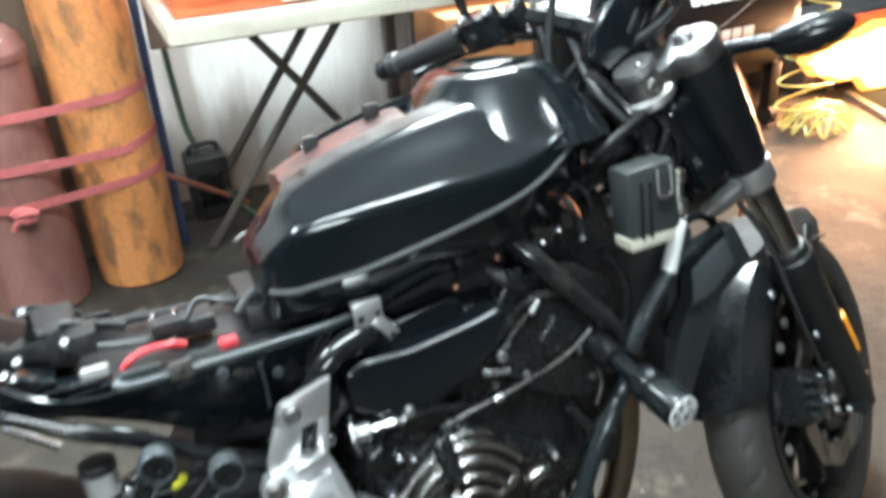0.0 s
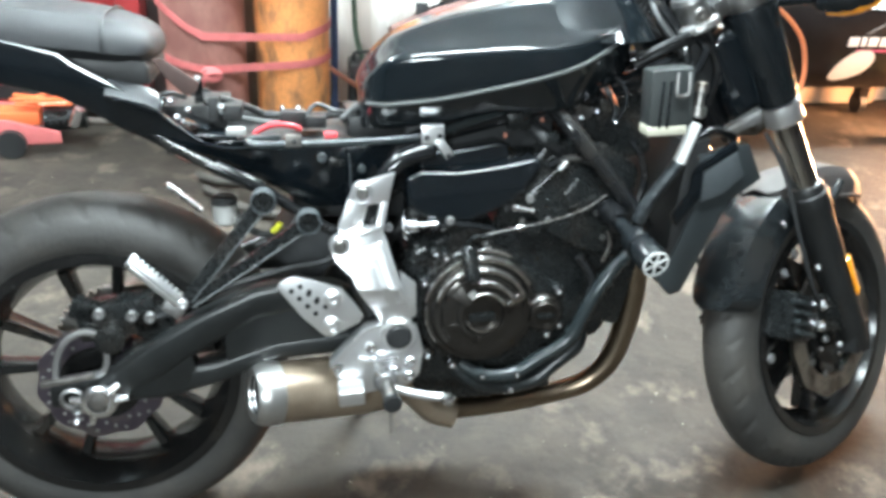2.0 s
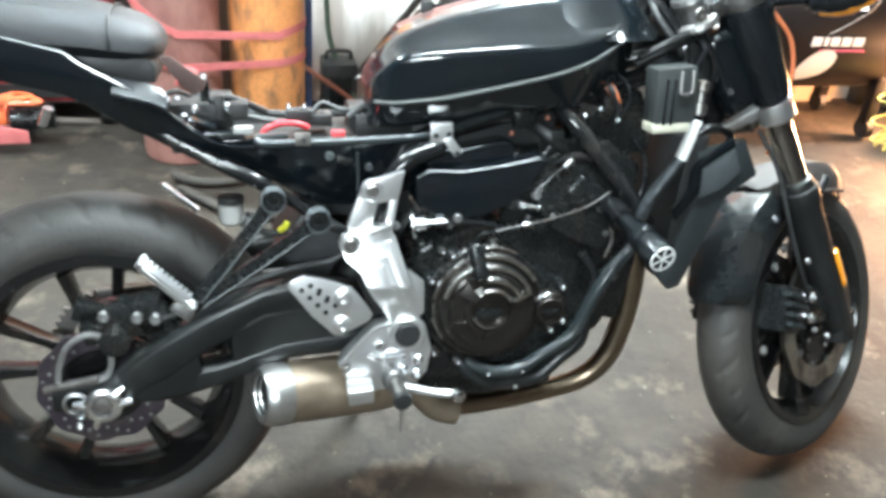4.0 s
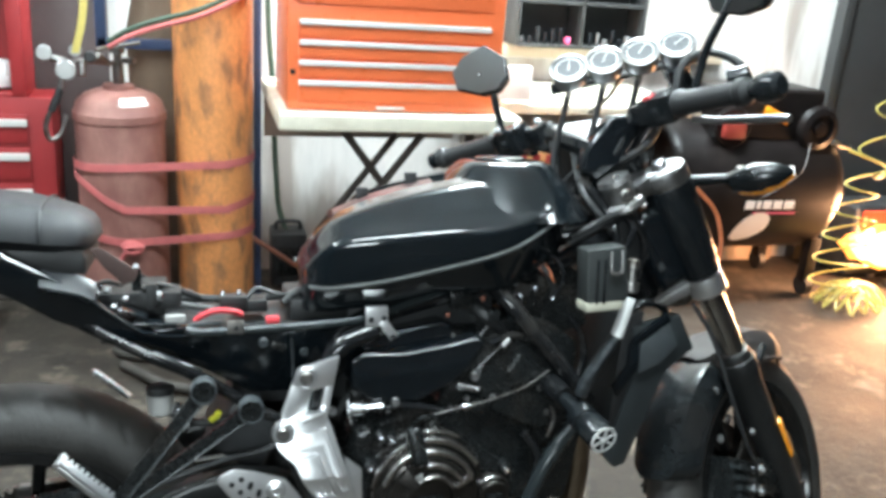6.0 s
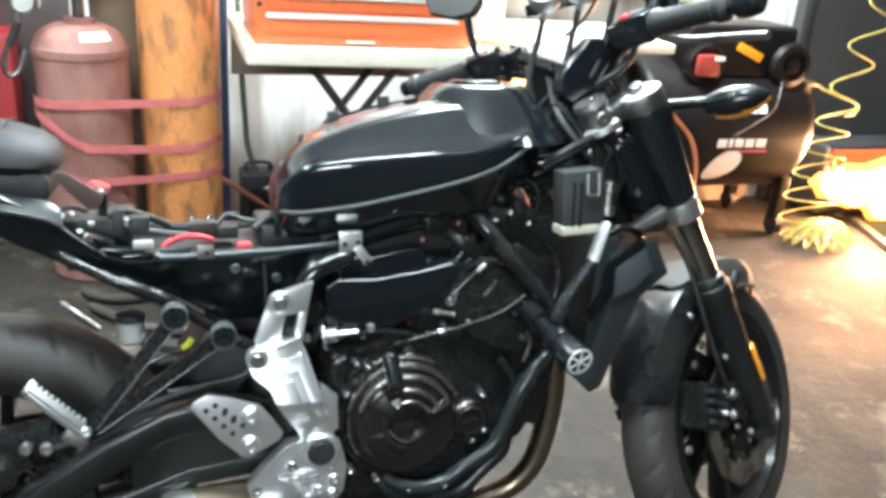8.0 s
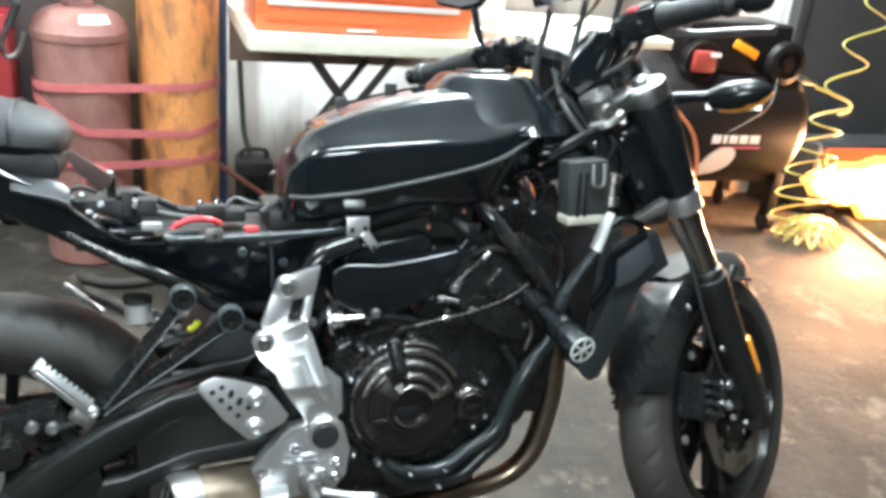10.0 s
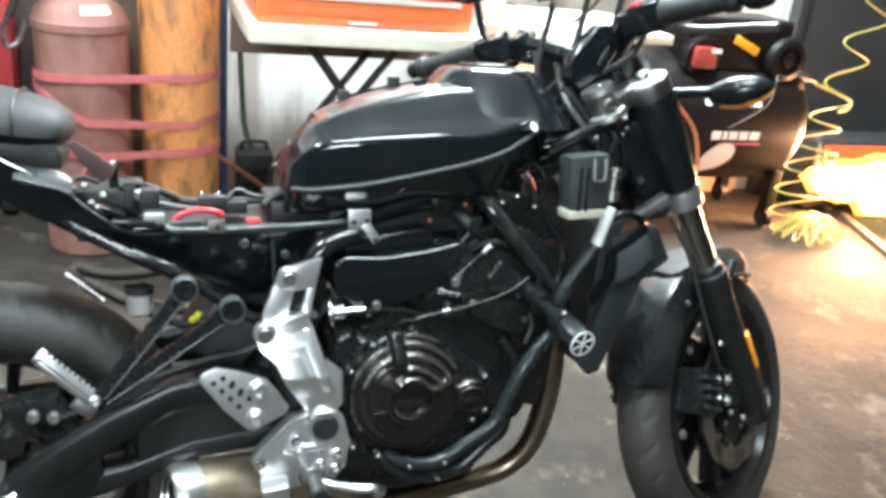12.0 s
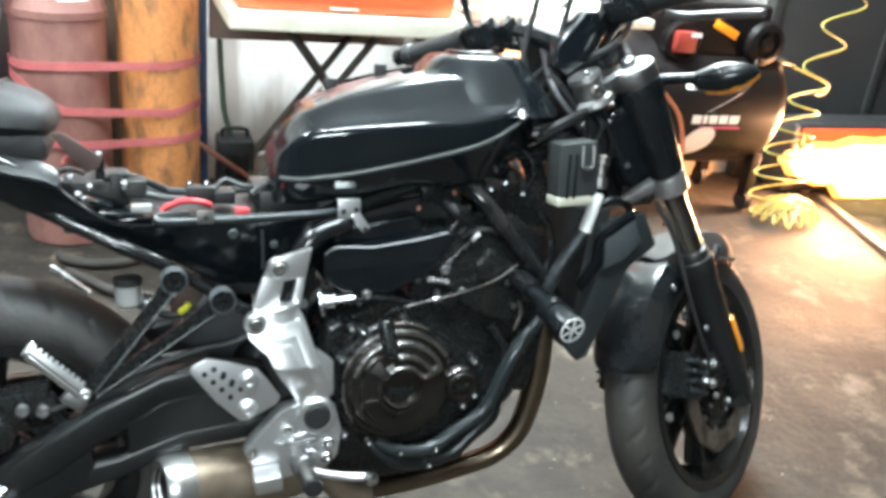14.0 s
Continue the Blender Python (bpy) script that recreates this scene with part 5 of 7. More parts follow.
# ---- control box, radiator ----
bm = bmesh.new()
add_plate(bm, [(0.938, 0.776), (0.934, 0.868), (1.004, 0.874), (1.012, 0.786), (1.002, 0.778)], -0.205, -0.160)
ecu = part("control_box", bm, M_BOXGREY, bike, "grey black plastic control box", bevel=0.005)
for x in (0.953, 0.966):
    part("box_rib", one(add_box, V(x, -0.206, 0.815), (0.004, 0.004, 0.074)), M_SATIN, ecu, bevel=0.001)
part("clip_loop", one(add_tube, [(0.975, -0.208, 0.866), (0.975, -0.210, 0.838), (0.978, -0.211, 0.830), (0.992, -0.211, 0.831), (0.995, -0.210, 0.839), (0.994, -0.208, 0.867)], 0.003, 8, 4), M_DULL, ecu, "pale clip loop")
bm = bmesh.new()
add_plate(bm, [(0.936, 0.764), (0.935, 0.780), (1.001, 0.783), (1.003, 0.767)], -0.206, -0.165)
part("foam_strip", bm, M_CREAM, ecu, "aged cream foam strip", bevel=0.004)
bm = bmesh.new()
add_rings(bm, [[V(x, y, z) for x, z in ((1.045, 0.735), (1.085, 0.745), (1.060, 0.475), (1.020, 0.475))] for y in (-0.135, 0.135)])
rad = part("radiator", bm, M_DARK, bike, "black radiator core", bevel=0.006)
for sgn in (-1, 1):
    bm = bmesh.new()
    add_plate(bm, [(1.060, 0.715), (1.100, 0.722), (1.153, 0.736), (1.186, 0.672), (1.132, 0.632), (1.062, 0.462), (1.040, 0.455), (1.016, 0.484), (1.045, 0.56), (1.070, 0.640)], sgn * 0.140, sgn * 0.112)
    shroud = part("radiator_shroud", bm, M_SHROUD, bike, "angular black radiator side cover", bevel=0.006)
    bm = bmesh.new()
    add_plate(bm, [(1.071, 0.687), (1.127, 0.724), (1.146, 0.682), (1.112, 0.650), (1.071, 0.634)], sgn * 0.150, sgn * 0.139)
    for strip in ([(1.052, 0.686), (1.064, 0.702), (1.122, 0.742), (1.130, 0.726), (1.070, 0.690)], [(1.052, 0.686), (1.070, 0.690), (1.070, 0.642), (1.032, 0.592), (1.022, 0.612), (1.050, 0.650)]):
        sb = bmesh.new()
        add_plate(sb, strip, sgn * 0.149, sgn * 0.139)
        part("shroud_edge", sb, M_GLOSS, shroud, "gloss black edge band", bevel=0.002)
    part("shroud_panel", bm, M_PANEL, shroud, "smooth grey black inset panel", bevel=0.003)
WC = [(1.030, -0.178, 0.780), (1.020, -0.180, 0.750), (1.006, -0.182, 0.714)]
part("white_connector_boot", one(add_cyl, WC[0], WC[2], 0.0098, 0.0112, 14), M_WHITE, bike, "white plastic hose connector", bevel=0.002)
part("hose", one(add_tube, [WC[2], (0.985, -0.180, 0.682), (0.963, -0.176, 0.645), (0.952, -0.168, 0.61)], 0.0115, 12), M_FOIL, bike, "black rubber hose below the white connector")
bm = bmesh.new()
add_lathe(bm, [(0.009, 0), (0.014, 0.004), (0.014, 0.018), (0.008, 0.020), (0.008, 0.040), (0.012, 0.042), (0.012, 0.056), (0.004, 0.06)], V(1.034, -0.168, 0.786), (0.1, 0.1, 1), 16)
part("valve_fitting", bm, M_STEEL, bike, "small metal valve fitting")
bm = bmesh.new()
add_tube(bm, [(1.06, -0.11, 0.735), (1.09, -0.12, 0.755), (1.13, -0.11, 0.745), (1.15, -0.10, 0.72)], 0.008, 12)
part("hose", bm, M_FRAME, bike, "grey metal coolant pipe end")

# frame slider
sl = part("frame_slider", one(add_lathe, [(0.012, -0.150), (0.013, -0.10), (0.013, -0.078), (0.0225, -0.076), (0.0235, -0.070), (0.0235, -0.052), (0.020, -0.050), (0.020, -0.042), (0.0240, -0.040), (0.0245, -0.006), (0.023, -0.002), (0.008, -0.002)], V(0.930, -0.305, 0.585), V(0.14, -0.96, -0.24), 32), M_SATIN, bike, "black round frame slider")
bolt(sl, V(0.918, -0.255, 0.618), V(0.0, -0.3, 1), 0.006, 0.006)
d = V(0.14, -0.96, -0.24).normalized()
su, sv, sa = basis(d)
bm = bmesh.new()
c = V(0.930, -0.305, 0.585)
add_lathe(bm, [(0.0195, -0.001), (0.0225, -0.001), (0.0225, 0.0008), (0.0195, 0.0008), (0.0195, -0.001)], c, d, 36, caps=False)
for i in range(3):
    a = math.pi * i / 3 + 0.5
    q = su * math.cos(a) + sv * math.sin(a)
    add_cyl(bm, c + q * 0.019 + d * 0.0002, c - q * 0.019 + d * 0.0002, 0.0016, seg=6)
part("slider_badge", bm, M_WHITE, sl, "pale ring badge with crossing spokes")
part("slider_mount", one(add_cyl, V(0.905, -0.13, 0.628), V(0.913, -0.19, 0.614), 0.022, 0.020, 20), M_FRAME, bike, "black slider mount")

# ---- exhaust ----
# two made-up black blocks keep the gaps round the engine dark
part("gap_block", one(add_box, V(0.925, -0.01, 0.745), (0.13, 0.15, 0.11), Matrix.Rotation(radians(-15), 4, "Y")), M_CASE, bike, "black block added to darken the gap under the tank", bevel=0.012)
part("gap_filler", one(add_box, V(0.945, 0.0, 0.475), (0.10, 0.16, 0.19), Matrix.Rotation(radians(12), 4, "Y")), M_CASE, bike, "black block added to darken the gap before the engine", bevel=0.012)
part("oil_filter", one(add_lathe, [(0.034, 0), (0.036, 0.01), (0.036, 0.06), (0.030, 0.068), (0.006, 0.07)], V(0.89, -0.03, 0.40), V(0.8, -0.1, -0.6), 24), M_CASE, bike, "black oil filter")
part("coolant_pipe", one(add_tube, [(0.985, -0.10, 0.575), (0.952, -0.145, 0.548), (0.925, -0.160, 0.528), (0.897, -0.165, 0.492), (0.874, -0.165, 0.447), (0.856, -0.165, 0.405), (0.836, -0.165, 0.383), (0.795, -0.165, 0.358), (0.750, -0.165, 0.331), (0.694, -0.163, 0.331), (0.655, -0.150, 0.350)], 0.0128, 16), M_PIPEGREY, bike, "grey black coolant pipe across the engine")
part("coolant_pipe", one(add_tube, [(0.880, -0.135, 0.395), (0.868, -0.150, 0.371), (0.832, -0.155, 0.344), (0.791, -0.155, 0.310), (0.739, -0.155, 0.300), (0.693, -0.155, 0.308), (0.657, -0.150, 0.332), (0.641, -0.140, 0.355)], 0.0135, 16), M_HOSEBLK, bike, "black lower coolant hose")
for p, ax, r in (((0.905, -0.164, 0.503), (0.6, 0.1, 0.75), 0.0140), ((0.856, -0.165, 0.405), (0.5, 0, 0.85), 0.0140), ((0.750, -0.165, 0.331), (0.95, 0, 0.2), 0.0140), ((0.690, -0.163, 0.332), (1, 0, -0.1), 0.0140), ((0.745, -0.155, 0.301), (1, 0, 0.1), 0.0135)):
    part("hose_clamp", one(add_lathe, [(r, -0.005), (r + 0.0018, -0.005), (r + 0.0018, 0.005), (r, 0.005)], V(*p), V(*ax), 20, False), M_PIPEGREY, bike, "dull hose clamp")
for p in ((0.752, -0.184, 0.338), (0.745, -0.172, 0.302), (0.690, -0.182, 0.338)):
    bolt(bike, V(*p), RIGHT, 0.0045, 0.006)
for y, k in ((-0.055, 0), (0.055, 1)):
    part("exhaust_header", one(add_tube, [(x - 0.034 * k * (x > 0.9), yy, z + 0.012 * k) for x, yy, z in [(0.955, y, 0.600), (0.985, y, 0.565), (1.004, y, 0.500), (1.006, y, 0.420), (0.994, y, 0.345), (0.970, y, 0.280), (0.925, y * 0.9, 0.236), (0.850, y * 0.7 - 0.01, 0.216), (0.740, y * 0.5 - 0.04, 0.212), (0.62, -0.085, 0.216)]], 0.0255, 20, 6, 0.0185), M_HEADER, bike, "heat stained steel exhaust header")
part("link_pipe", one(add_tube, [(0.66, -0.085, 0.206), (0.62, -0.087, 0.222), (0.585, -0.090, 0.262), (0.545, -0.098, 0.294), (0.52, -0.105, 0.298)], 0.026, 18), M_MUFF, bike, "brown stained link pipe")
md = V(1, 0.30, -0.112).normalized()
mo = V(0.300, -0.172, 0.322)
muff = part("muffler", one(add_lathe, [(0.047, 0.035), (0.052, 0.037), (0.054, 0.12), (0.054, 0.20), (0.049, 0.25), (0.036, 0.285), (0.026, 0.30)], mo, md, 40), M_MUFF, bike, "stubby brown stained muffler")
part("end_cap", one(add_lathe, [(0.030, 0.010), (0.034, 0.0), (0.045, -0.002), (0.051, 0.006), (0.054, 0.018), (0.054, 0.042), (0.048, 0.044)], mo, md, 40, False), M_CAP, muff, "silver muffler end cap")
part("outlet", one(add_lathe, [(0.034, 0.002), (0.031, 0.004), (0.030, 0.06), (0.004, 0.06)], mo, md, 32, False), M_DARK, muff, "dark outlet")

# ---- swingarm ----
for sgn in (-1, 1):
    y = 0.128 * sgn
    bm = bmesh.new()

    def bar(pts):
        add_rings(bm, [[V(x, y + w * a, z + h * b) for a, b in ((-1, -0.55), (-0.88, -0.82), (-0.6, -1), (0.6, -1), (0.88, -0.82), (1, -0.55), (1, 0.55), (0.88, 0.82), (0.6, 1), (-0.6, 1), (-0.88, 0.82), (-1, 0.55))] for x, z, w, h in pts])

    bar([(0.52, 0.435, 0.020, 0.035), (0.44, 0.475, 0.020, 0.032), (0.38, 0.488, 0.020, 0.028), (0.31, 0.475, 0.020, 0.028), (0.22, 0.430, 0.021, 0.034), (0.15, 0.385, 0.021, 0.040), (0.08, 0.342, 0.019, 0.036), (0.03, 0.325, 0.013, 0.028), (-0.03, 0.318, 0.010, 0.020)])
    bar([(0.50, 0.405, 0.018, 0.020), (0.42, 0.395, 0.018, 0.020), (0.34, 0.388, 0.018, 0.018), (0.24, 0.352, 0.019, 0.020), (0.16, 0.335, 0.018, 0.026), (0.09, 0.330, 0.014, 0.024)])
    bar([(0.56, 0.40, 0.018, 0.05), (0.50, 0.42, 0.020, 0.055), (0.45, 0.43, 0.016, 0.05)])
    add_plate(bm, [(0.070, 0.374), (0.105, 0.396), (0.152, 0.422), (0.200, 0.420), (0.204, 0.380), (0.208, 0.362), (0.192, 0.322), (0.114, 0.312), (0.074, 0.336)], y - 0.0185, y + 0.0185)
    add_plate(bm, [(0.258, 0.445), (0.256, 0.368), (0.300, 0.380), (0.380, 0.396), (0.450, 0.400), (0.470, 0.440), (0.420, 0.480), (0.340, 0.480)], y - 0.017, y + 0.017)
    arm = part("swingarm", bm, M_DUST, bike, "dusty black steel swingarm with an opening", bevel=0.011, seg=3)
# axle block
bm = bmesh.new()
AXC = V(0.050, -0.152, 0.320)
add_lathe(bm, [(0.017, -0.004), (0.028, -0.002), (0.030, 0.010), (0.024, 0.014), (0.018, 0.014), (0.017, 0.006)], AXC, RIGHT, 28)
for a in (40, 2, 176, 205, 250):
    q = V(math.cos(radians(a)), 0, math.sin(radians(a)))
    add_cyl(bm, AXC + q * 0.024 + V(0, -0.004, 0), AXC + q * 0.046 + V(0, -0.004, 0), 0.010, 0.005, 8)
ab = part("axle_adjuster", bm, M_CHROME, bike, "bright worn axle adjuster block")
part("axle_nut", one(add_cyl, AXC + V(0, 0.03, 0), AXC + V(0, -0.012, 0), 0.0165, seg=6), M_STEEL, ab, "steel axle nut", bevel=0.001)
bolt(ab, AXC + V(-0.038, -0.004, -0.034), RIGHT, 0.007, 0.010)
bm = bmesh.new()
add_box(bm, V(0.004, -0.150, 0.358), (0.085, 0.014, 0.010), Matrix.Rotation(radians(-9), 4, "Y"))
part("adjuster_eye", one(add_lathe, [(0.015, -0.004), (0.020, -0.003), (0.021, 0.005), (0.016, 0.007), (0.014, 0.004)], V(0.008, -0.150, 0.323), RIGHT, 28, False), M_DULL, ab, "dull round adjuster eye")
part("adjuster_bolt", bm, M_STEEL, bike, "steel chain adjuster", bevel=0.002)
# rear caliper
bm = bmesh.new()
add_box(bm, V(0.088, -0.108, 0.452), (0.125, 0.050, 0.058), Matrix.Rotation(radians(-8), 4, "Y"))
add_cyl(bm, V(0.075, -0.12, 0.424), V(0.075, -0.150, 0.424), 0.027, 0.024, 28)
add_cyl(bm, V(0.075, -0.150, 0.424), V(0.075, -0.152, 0.424), 0.019, 0.018, 24)
add_box(bm, V(0.140, -0.118, 0.445), (0.05, 0.03, 0.045), Matrix.Rotation(radians(-25), 4, "Y"))
add_box(bm, V(0.035, -0.118, 0.470), (0.040, 0.03, 0.030), Matrix.Rotation(radians(20), 4, "Y"))
rc = part("rear_caliper", bm, M_CASE, bike, "dirty dark rear brake caliper", bevel=0.006)
for p in ((0.062, -0.136, 0.468), (0.112, -0.135, 0.462), (0.140, -0.135, 0.458)):
    bolt(rc, V(*p), RIGHT, 0.010, 0.010, M_DULL)
loop = [(-0.017, 0.352), (-0.010, 0.392), (0.006, 0.424), (0.036, 0.440), (0.060, 0.428), (0.068, 0.395), (0.058, 0.366), (0.030, 0.358), (0.000, 0.354), (-0.017, 0.352)]
bm = bmesh.new()
add_ribbon(bm, [V(x, -0.143, z) for x, z in loop], 0.012, 0.010, (0, 1, 0), 5)
part("caliper_bracket", bm, M_DULL, bike, "dull looped caliper bracket", bevel=0.002)
part("brake_hose", one(add_tube, [(0.14, -0.13, 0.45), (0.20, -0.14, 0.475), (0.28, -0.15, 0.515), (0.36, -0.14, 0.535), (0.44, -0.13, 0.55), (0.47, -0.13, 0.62)], 0.0055, 8), M_DARK, bike, "black rear brake hose")
bolt(bike, V(0.253, -0.152, 0.512), RIGHT, 0.006, 0.008, M_STEEL)

# ---- foot controls ----
def peg_bracket(sgn):
    y = sgn * 0.175

    def arm(eye, foot, w0, w1):
        d = (foot - eye).normalized()
        n = V(-d.z, 0, d.x).normalized()
        bm = bmesh.new()
        add_rings(bm, [[eye.lerp(foot, k) + n * (u * w) + V(0, sgn * v, 0) for u, v in ((-1, -0.005), (1, -0.005), (1, 0.005), (-1, 0.005))] for k, w in ((0, w0 * 1.5), (0.14, w0), (0.6, w1 * 1.1), (1, w1))])
        edge = [[eye.lerp(foot, k) + n * (u * w) + V(0, sgn * 0.005, 0) for k, w in ((0.04, w0 * 1.45), (0.14, w0), (0.6, w1 * 1.1), (0.98, w1))] for u in (1,)]
        return bm, edge

    e0, e1 = V(0.331, y, 0.663), V(0.400, y, 0.628)
    bm, edges0 = arm(e0, V(0.207, y * 1.14, 0.512), 0.0105, 0.0090)
    pb = part("passenger_peg_bracket", bm, M_CASE, bike, "black forked passenger peg bracket")
    bm, edges1 = arm(e1, V(0.210, y * 1.14, 0.506), 0.0098, 0.0082)
    part("bracket_arm", bm, M_CASE, pb)
    # lighter tube along one edge of each arm paints its highlight
    for pts in edges0 + edges1:
        part("edge_highlight", one(add_tube, pts, 0.0017, 8, 5), M_SHROUD, pb)
    for c in (e0, e1):
        part("bracket_eye", one(add_lathe, [(0.015, -0.014), (0.0195, -0.012), (0.0195, 0.010), (0.0185, 0.012), (0.0168, 0.012), (0.0160, 0.006)], c, V(0, sgn, 0), 32, False), M_PANEL, pb, "worn grey eye rim")
        part("eye_bolt", one(add_lathe, [(0.0160, -0.012), (0.0160, 0.008), (0.0145, 0.010), (0.0075, 0.010), (0.007, 0.006), (0.001, 0.006)], c, V(0, sgn, 0), 24), M_CASE, pb)
    a, b = V(0.200, sgn * 0.212, 0.517), V(0.134, sgn * 0.218, 0.588)
    part("peg_hinge", one(add_box, V(0.189, sgn * 0.208, 0.503), (0.034, 0.018, 0.020), Matrix.Rotation(radians(40), 4, "Y")), M_DULL, pb, "bright peg hinge", bevel=0.003)
    bolt(pb, V(0.204, sgn * 0.212, 0.513), V(0, sgn, 0), 0.008, 0.010, M_ALU)
    dd = (b - a).normalized()
    face = V(-0.15, -sgn * 0.50, -0.85)
    face = (face - dd * face.dot(dd)).normalized()
    side = dd.cross(face) * (1 if dd.cross(face).x > 0 else -1)
    turn = Matrix((dd, face, side)).transposed().to_4x4()
    bm = bmesh.new()
    add_box(bm, a + dd * 0.048 + side * 0.001, (0.096, 0.008, 0.011), turn)
    for i in range(10):
        add_box(bm, a + dd * (0.006 + 0.0095 * i) + side * 0.0085, (0.0058, 0.009, 0.007), turn)
    add_box(bm, a + dd * 0.097 + side * 0.001, (0.005, 0.011, 0.022), turn)
    peg = part("passenger_peg", bm, M_ALU, pb, "folded ribbed aluminium passenger peg", bevel=0.0012)
    part("peg_flange", one(add_box, a + dd * 0.046 - side * 0.0105, (0.094, 0.010, 0.0030), turn), M_ALU, peg, bevel=0.0008)


peg_bracket(-1)
# rider foot bracket, cast with a slot
def bent(bm):
    """Bows a bracket out so that its upper half faces the lamps."""
    for z in (0.605, 0.530, 0.478):
        bmesh.ops.bisect_plane(bm, geom=bm.verts[:] + bm.edges[:] + bm.faces[:], plane_co=(0, 0, z), plane_no=(0, 0, 1))
    for v in bm.verts:
        z = v.co.z
        out = 0.028 * (0.605 - z) / 0.075 if z > 0.530 else 0.028 - 0.018 * (0.530 - z) / 0.052 if z > 0.478 else 0.010
        v.co.y -= max(0, out)
        v.co.z -= max(0, out) * 0.32


bm = bmesh.new()
HB1 = [(0.472, 0.686), (0.536, 0.704), (0.527, 0.658), (0.513, 0.655), (0.494, 0.652), (0.462, 0.660)]
add_plate(bm, HB1, -0.176, -0.162)
add_plate(bm, [(0.463, 0.664), (0.494, 0.654), (0.483, 0.612), (0.448, 0.602), (0.445, 0.614)], -0.176, -0.162)
add_plate(bm, [(0.527, 0.660), (0.513, 0.657), (0.503, 0.612), (0.517, 0.600)], -0.176, -0.162)
add_plate(bm, [(0.436, 0.600), (0.478, 0.618), (0.514, 0.612), (0.522, 0.598), (0.544, 0.534), (0.556, 0.498), (0.566, 0.450), (0.566, 0.432), (0.528, 0.430), (0.508, 0.465), (0.484, 0.505), (0.464, 0.548), (0.440, 0.568), (0.434, 0.582)], -0.180, -0.160)
bent(bm)
fb = part("foot_bracket", bm, M_ALU, bike, "bright cast aluminium rider foot bracket", bevel=0.004)
bm = bmesh.new()
add_plate(bm, [(0.466, 0.588), (0.514, 0.596), (0.551, 0.500), (0.538, 0.496), (0.508, 0.572), (0.470, 0.566)], -0.187, -0.176)
bent(bm)
part("raised_rib", bm, M_ALU, fb, bevel=0.003)
bm = bmesh.new()
add_plate(bm, [(0.464, 0.556), (0.500, 0.562), (0.528, 0.492), (0.500, 0.488), (0.480, 0.524)], -0.186, -0.176)
bent(bm)
part("raised_pad", bm, M_ALU, fb, bevel=0.003)
bm = bmesh.new()
add_plate(bm, [(0.545, 0.536), (0.574, 0.512), (0.575, 0.455), (0.560, 0.446), (0.548, 0.490)], -0.172, -0.160)
part("side_flange", bm, M_ALU, fb, bevel=0.003)
bm = bmesh.new()
add_plate(bm, [(0.474, 0.612), (0.512, 0.624), (0.512, 0.616), (0.476, 0.604)], -0.196, -0.176)
part("raised_lip", bm, M_ALU, fb, bevel=0.003)
for x, z, dy in ((0.484, 0.674, 0.0), (0.447, 0.590, 0.011)):
    part("bolt_seat", one(add_lathe, [(0.017, -0.012), (0.017, 0.001), (0.0145, 0.003), (0.0125, 0.001), (0.004, 0.001)], V(x, -0.178 - dy, z), RIGHT, 24), M_ALU, fb)
    bolt(fb, V(x, -0.179 - dy, z), RIGHT, 0.0105, 0.007, M_STEEL)
bm = bmesh.new()
add_lathe(bm, [(0.018, 0), (0.030, 0.001), (0.031, 0.018), (0.027, 0.022), (0.022, 0.022), (0.021, 0.014)], V(0.542, -0.178, 0.430), RIGHT, 32)
part("pivot_ring", bm, M_ALU, fb, "bright pivot ring")
part("pivot_cap", one(add_lathe, [(0.022, 0), (0.021, 0.020), (0.017, 0.023), (0.003, 0.023)], V(0.542, -0.180, 0.430), RIGHT, 28), M_DARK, fb, "black pivot cap")
bm = bmesh.new()
add_plate(bm, [(0.347, 0.527), (0.352, 0.537), (0.372, 0.546), (0.400, 0.540), (0.448, 0.523), (0.466, 0.500), (0.483, 0.474), (0.478, 0.462), (0.432, 0.439), (0.420, 0.440), (0.385, 0.475)], -0.204, -0.198)
hg = part("heel_guard", bm, M_ALU, bike, "brushed aluminium heel guard with drilled holes", bevel=0.002)
for k in range(10):
    col, row_ = k % 3 if k < 9 else 0, k // 3
    x, z = 0.369 + 0.0125 * row_ + 0.0140 * col, 0.522 - 0.0135 * row_ - 0.001 * col + (0.008 if col == 1 else 0.0)
    bolt(hg, V(x, -0.2042, z), RIGHT, 0.0044, 0.0008, M_DARK, "drilled_hole")
for x, z in ((0.434, 0.507), (0.432, 0.460)):
    part("dome_bolt", one(add_lathe, [(0.0155, 0), (0.0150, 0.003), (0.011, 0.007), (0.007, 0.0085), (0.006, 0.006), (0.001, 0.006)], V(x, -0.204, z), RIGHT, 24), M_ALU, hg)
bm = bmesh.new()
add_plate(bm, [(0.488, 0.448), (0.520, 0.452), (0.575, 0.440), (0.586, 0.395), (0.580, 0.352), (0.560, 0.330), (0.500, 0.322), (0.462, 0.312), (0.444, 0.340), (0.427, 0.376), (0.434, 0.392)], -0.186, -0.166)
lb = part("peg_plate", bm, M_ALU, bike, "cast aluminium peg and brake lever plate", bevel=0.004)
for x, z in ((0.496, 0.408), (0.536, 0.362), (0.562, 0.378), (0.560, 0.352), (0.440, 0.374)):
    bolt(lb, V(x, -0.187, z), RIGHT, 0.010, 0.008)
part("edge_lip", one(add_ribbon, [(0.429, -0.194, 0.384), (0.458, -0.196, 0.418), (0.486, -0.196, 0.446), (0.514, -0.194, 0.453)], 0.020, 0.006, (0, 1, 0.0), 4), M_ALU, lb, "bright folded edge", bevel=0.0015)
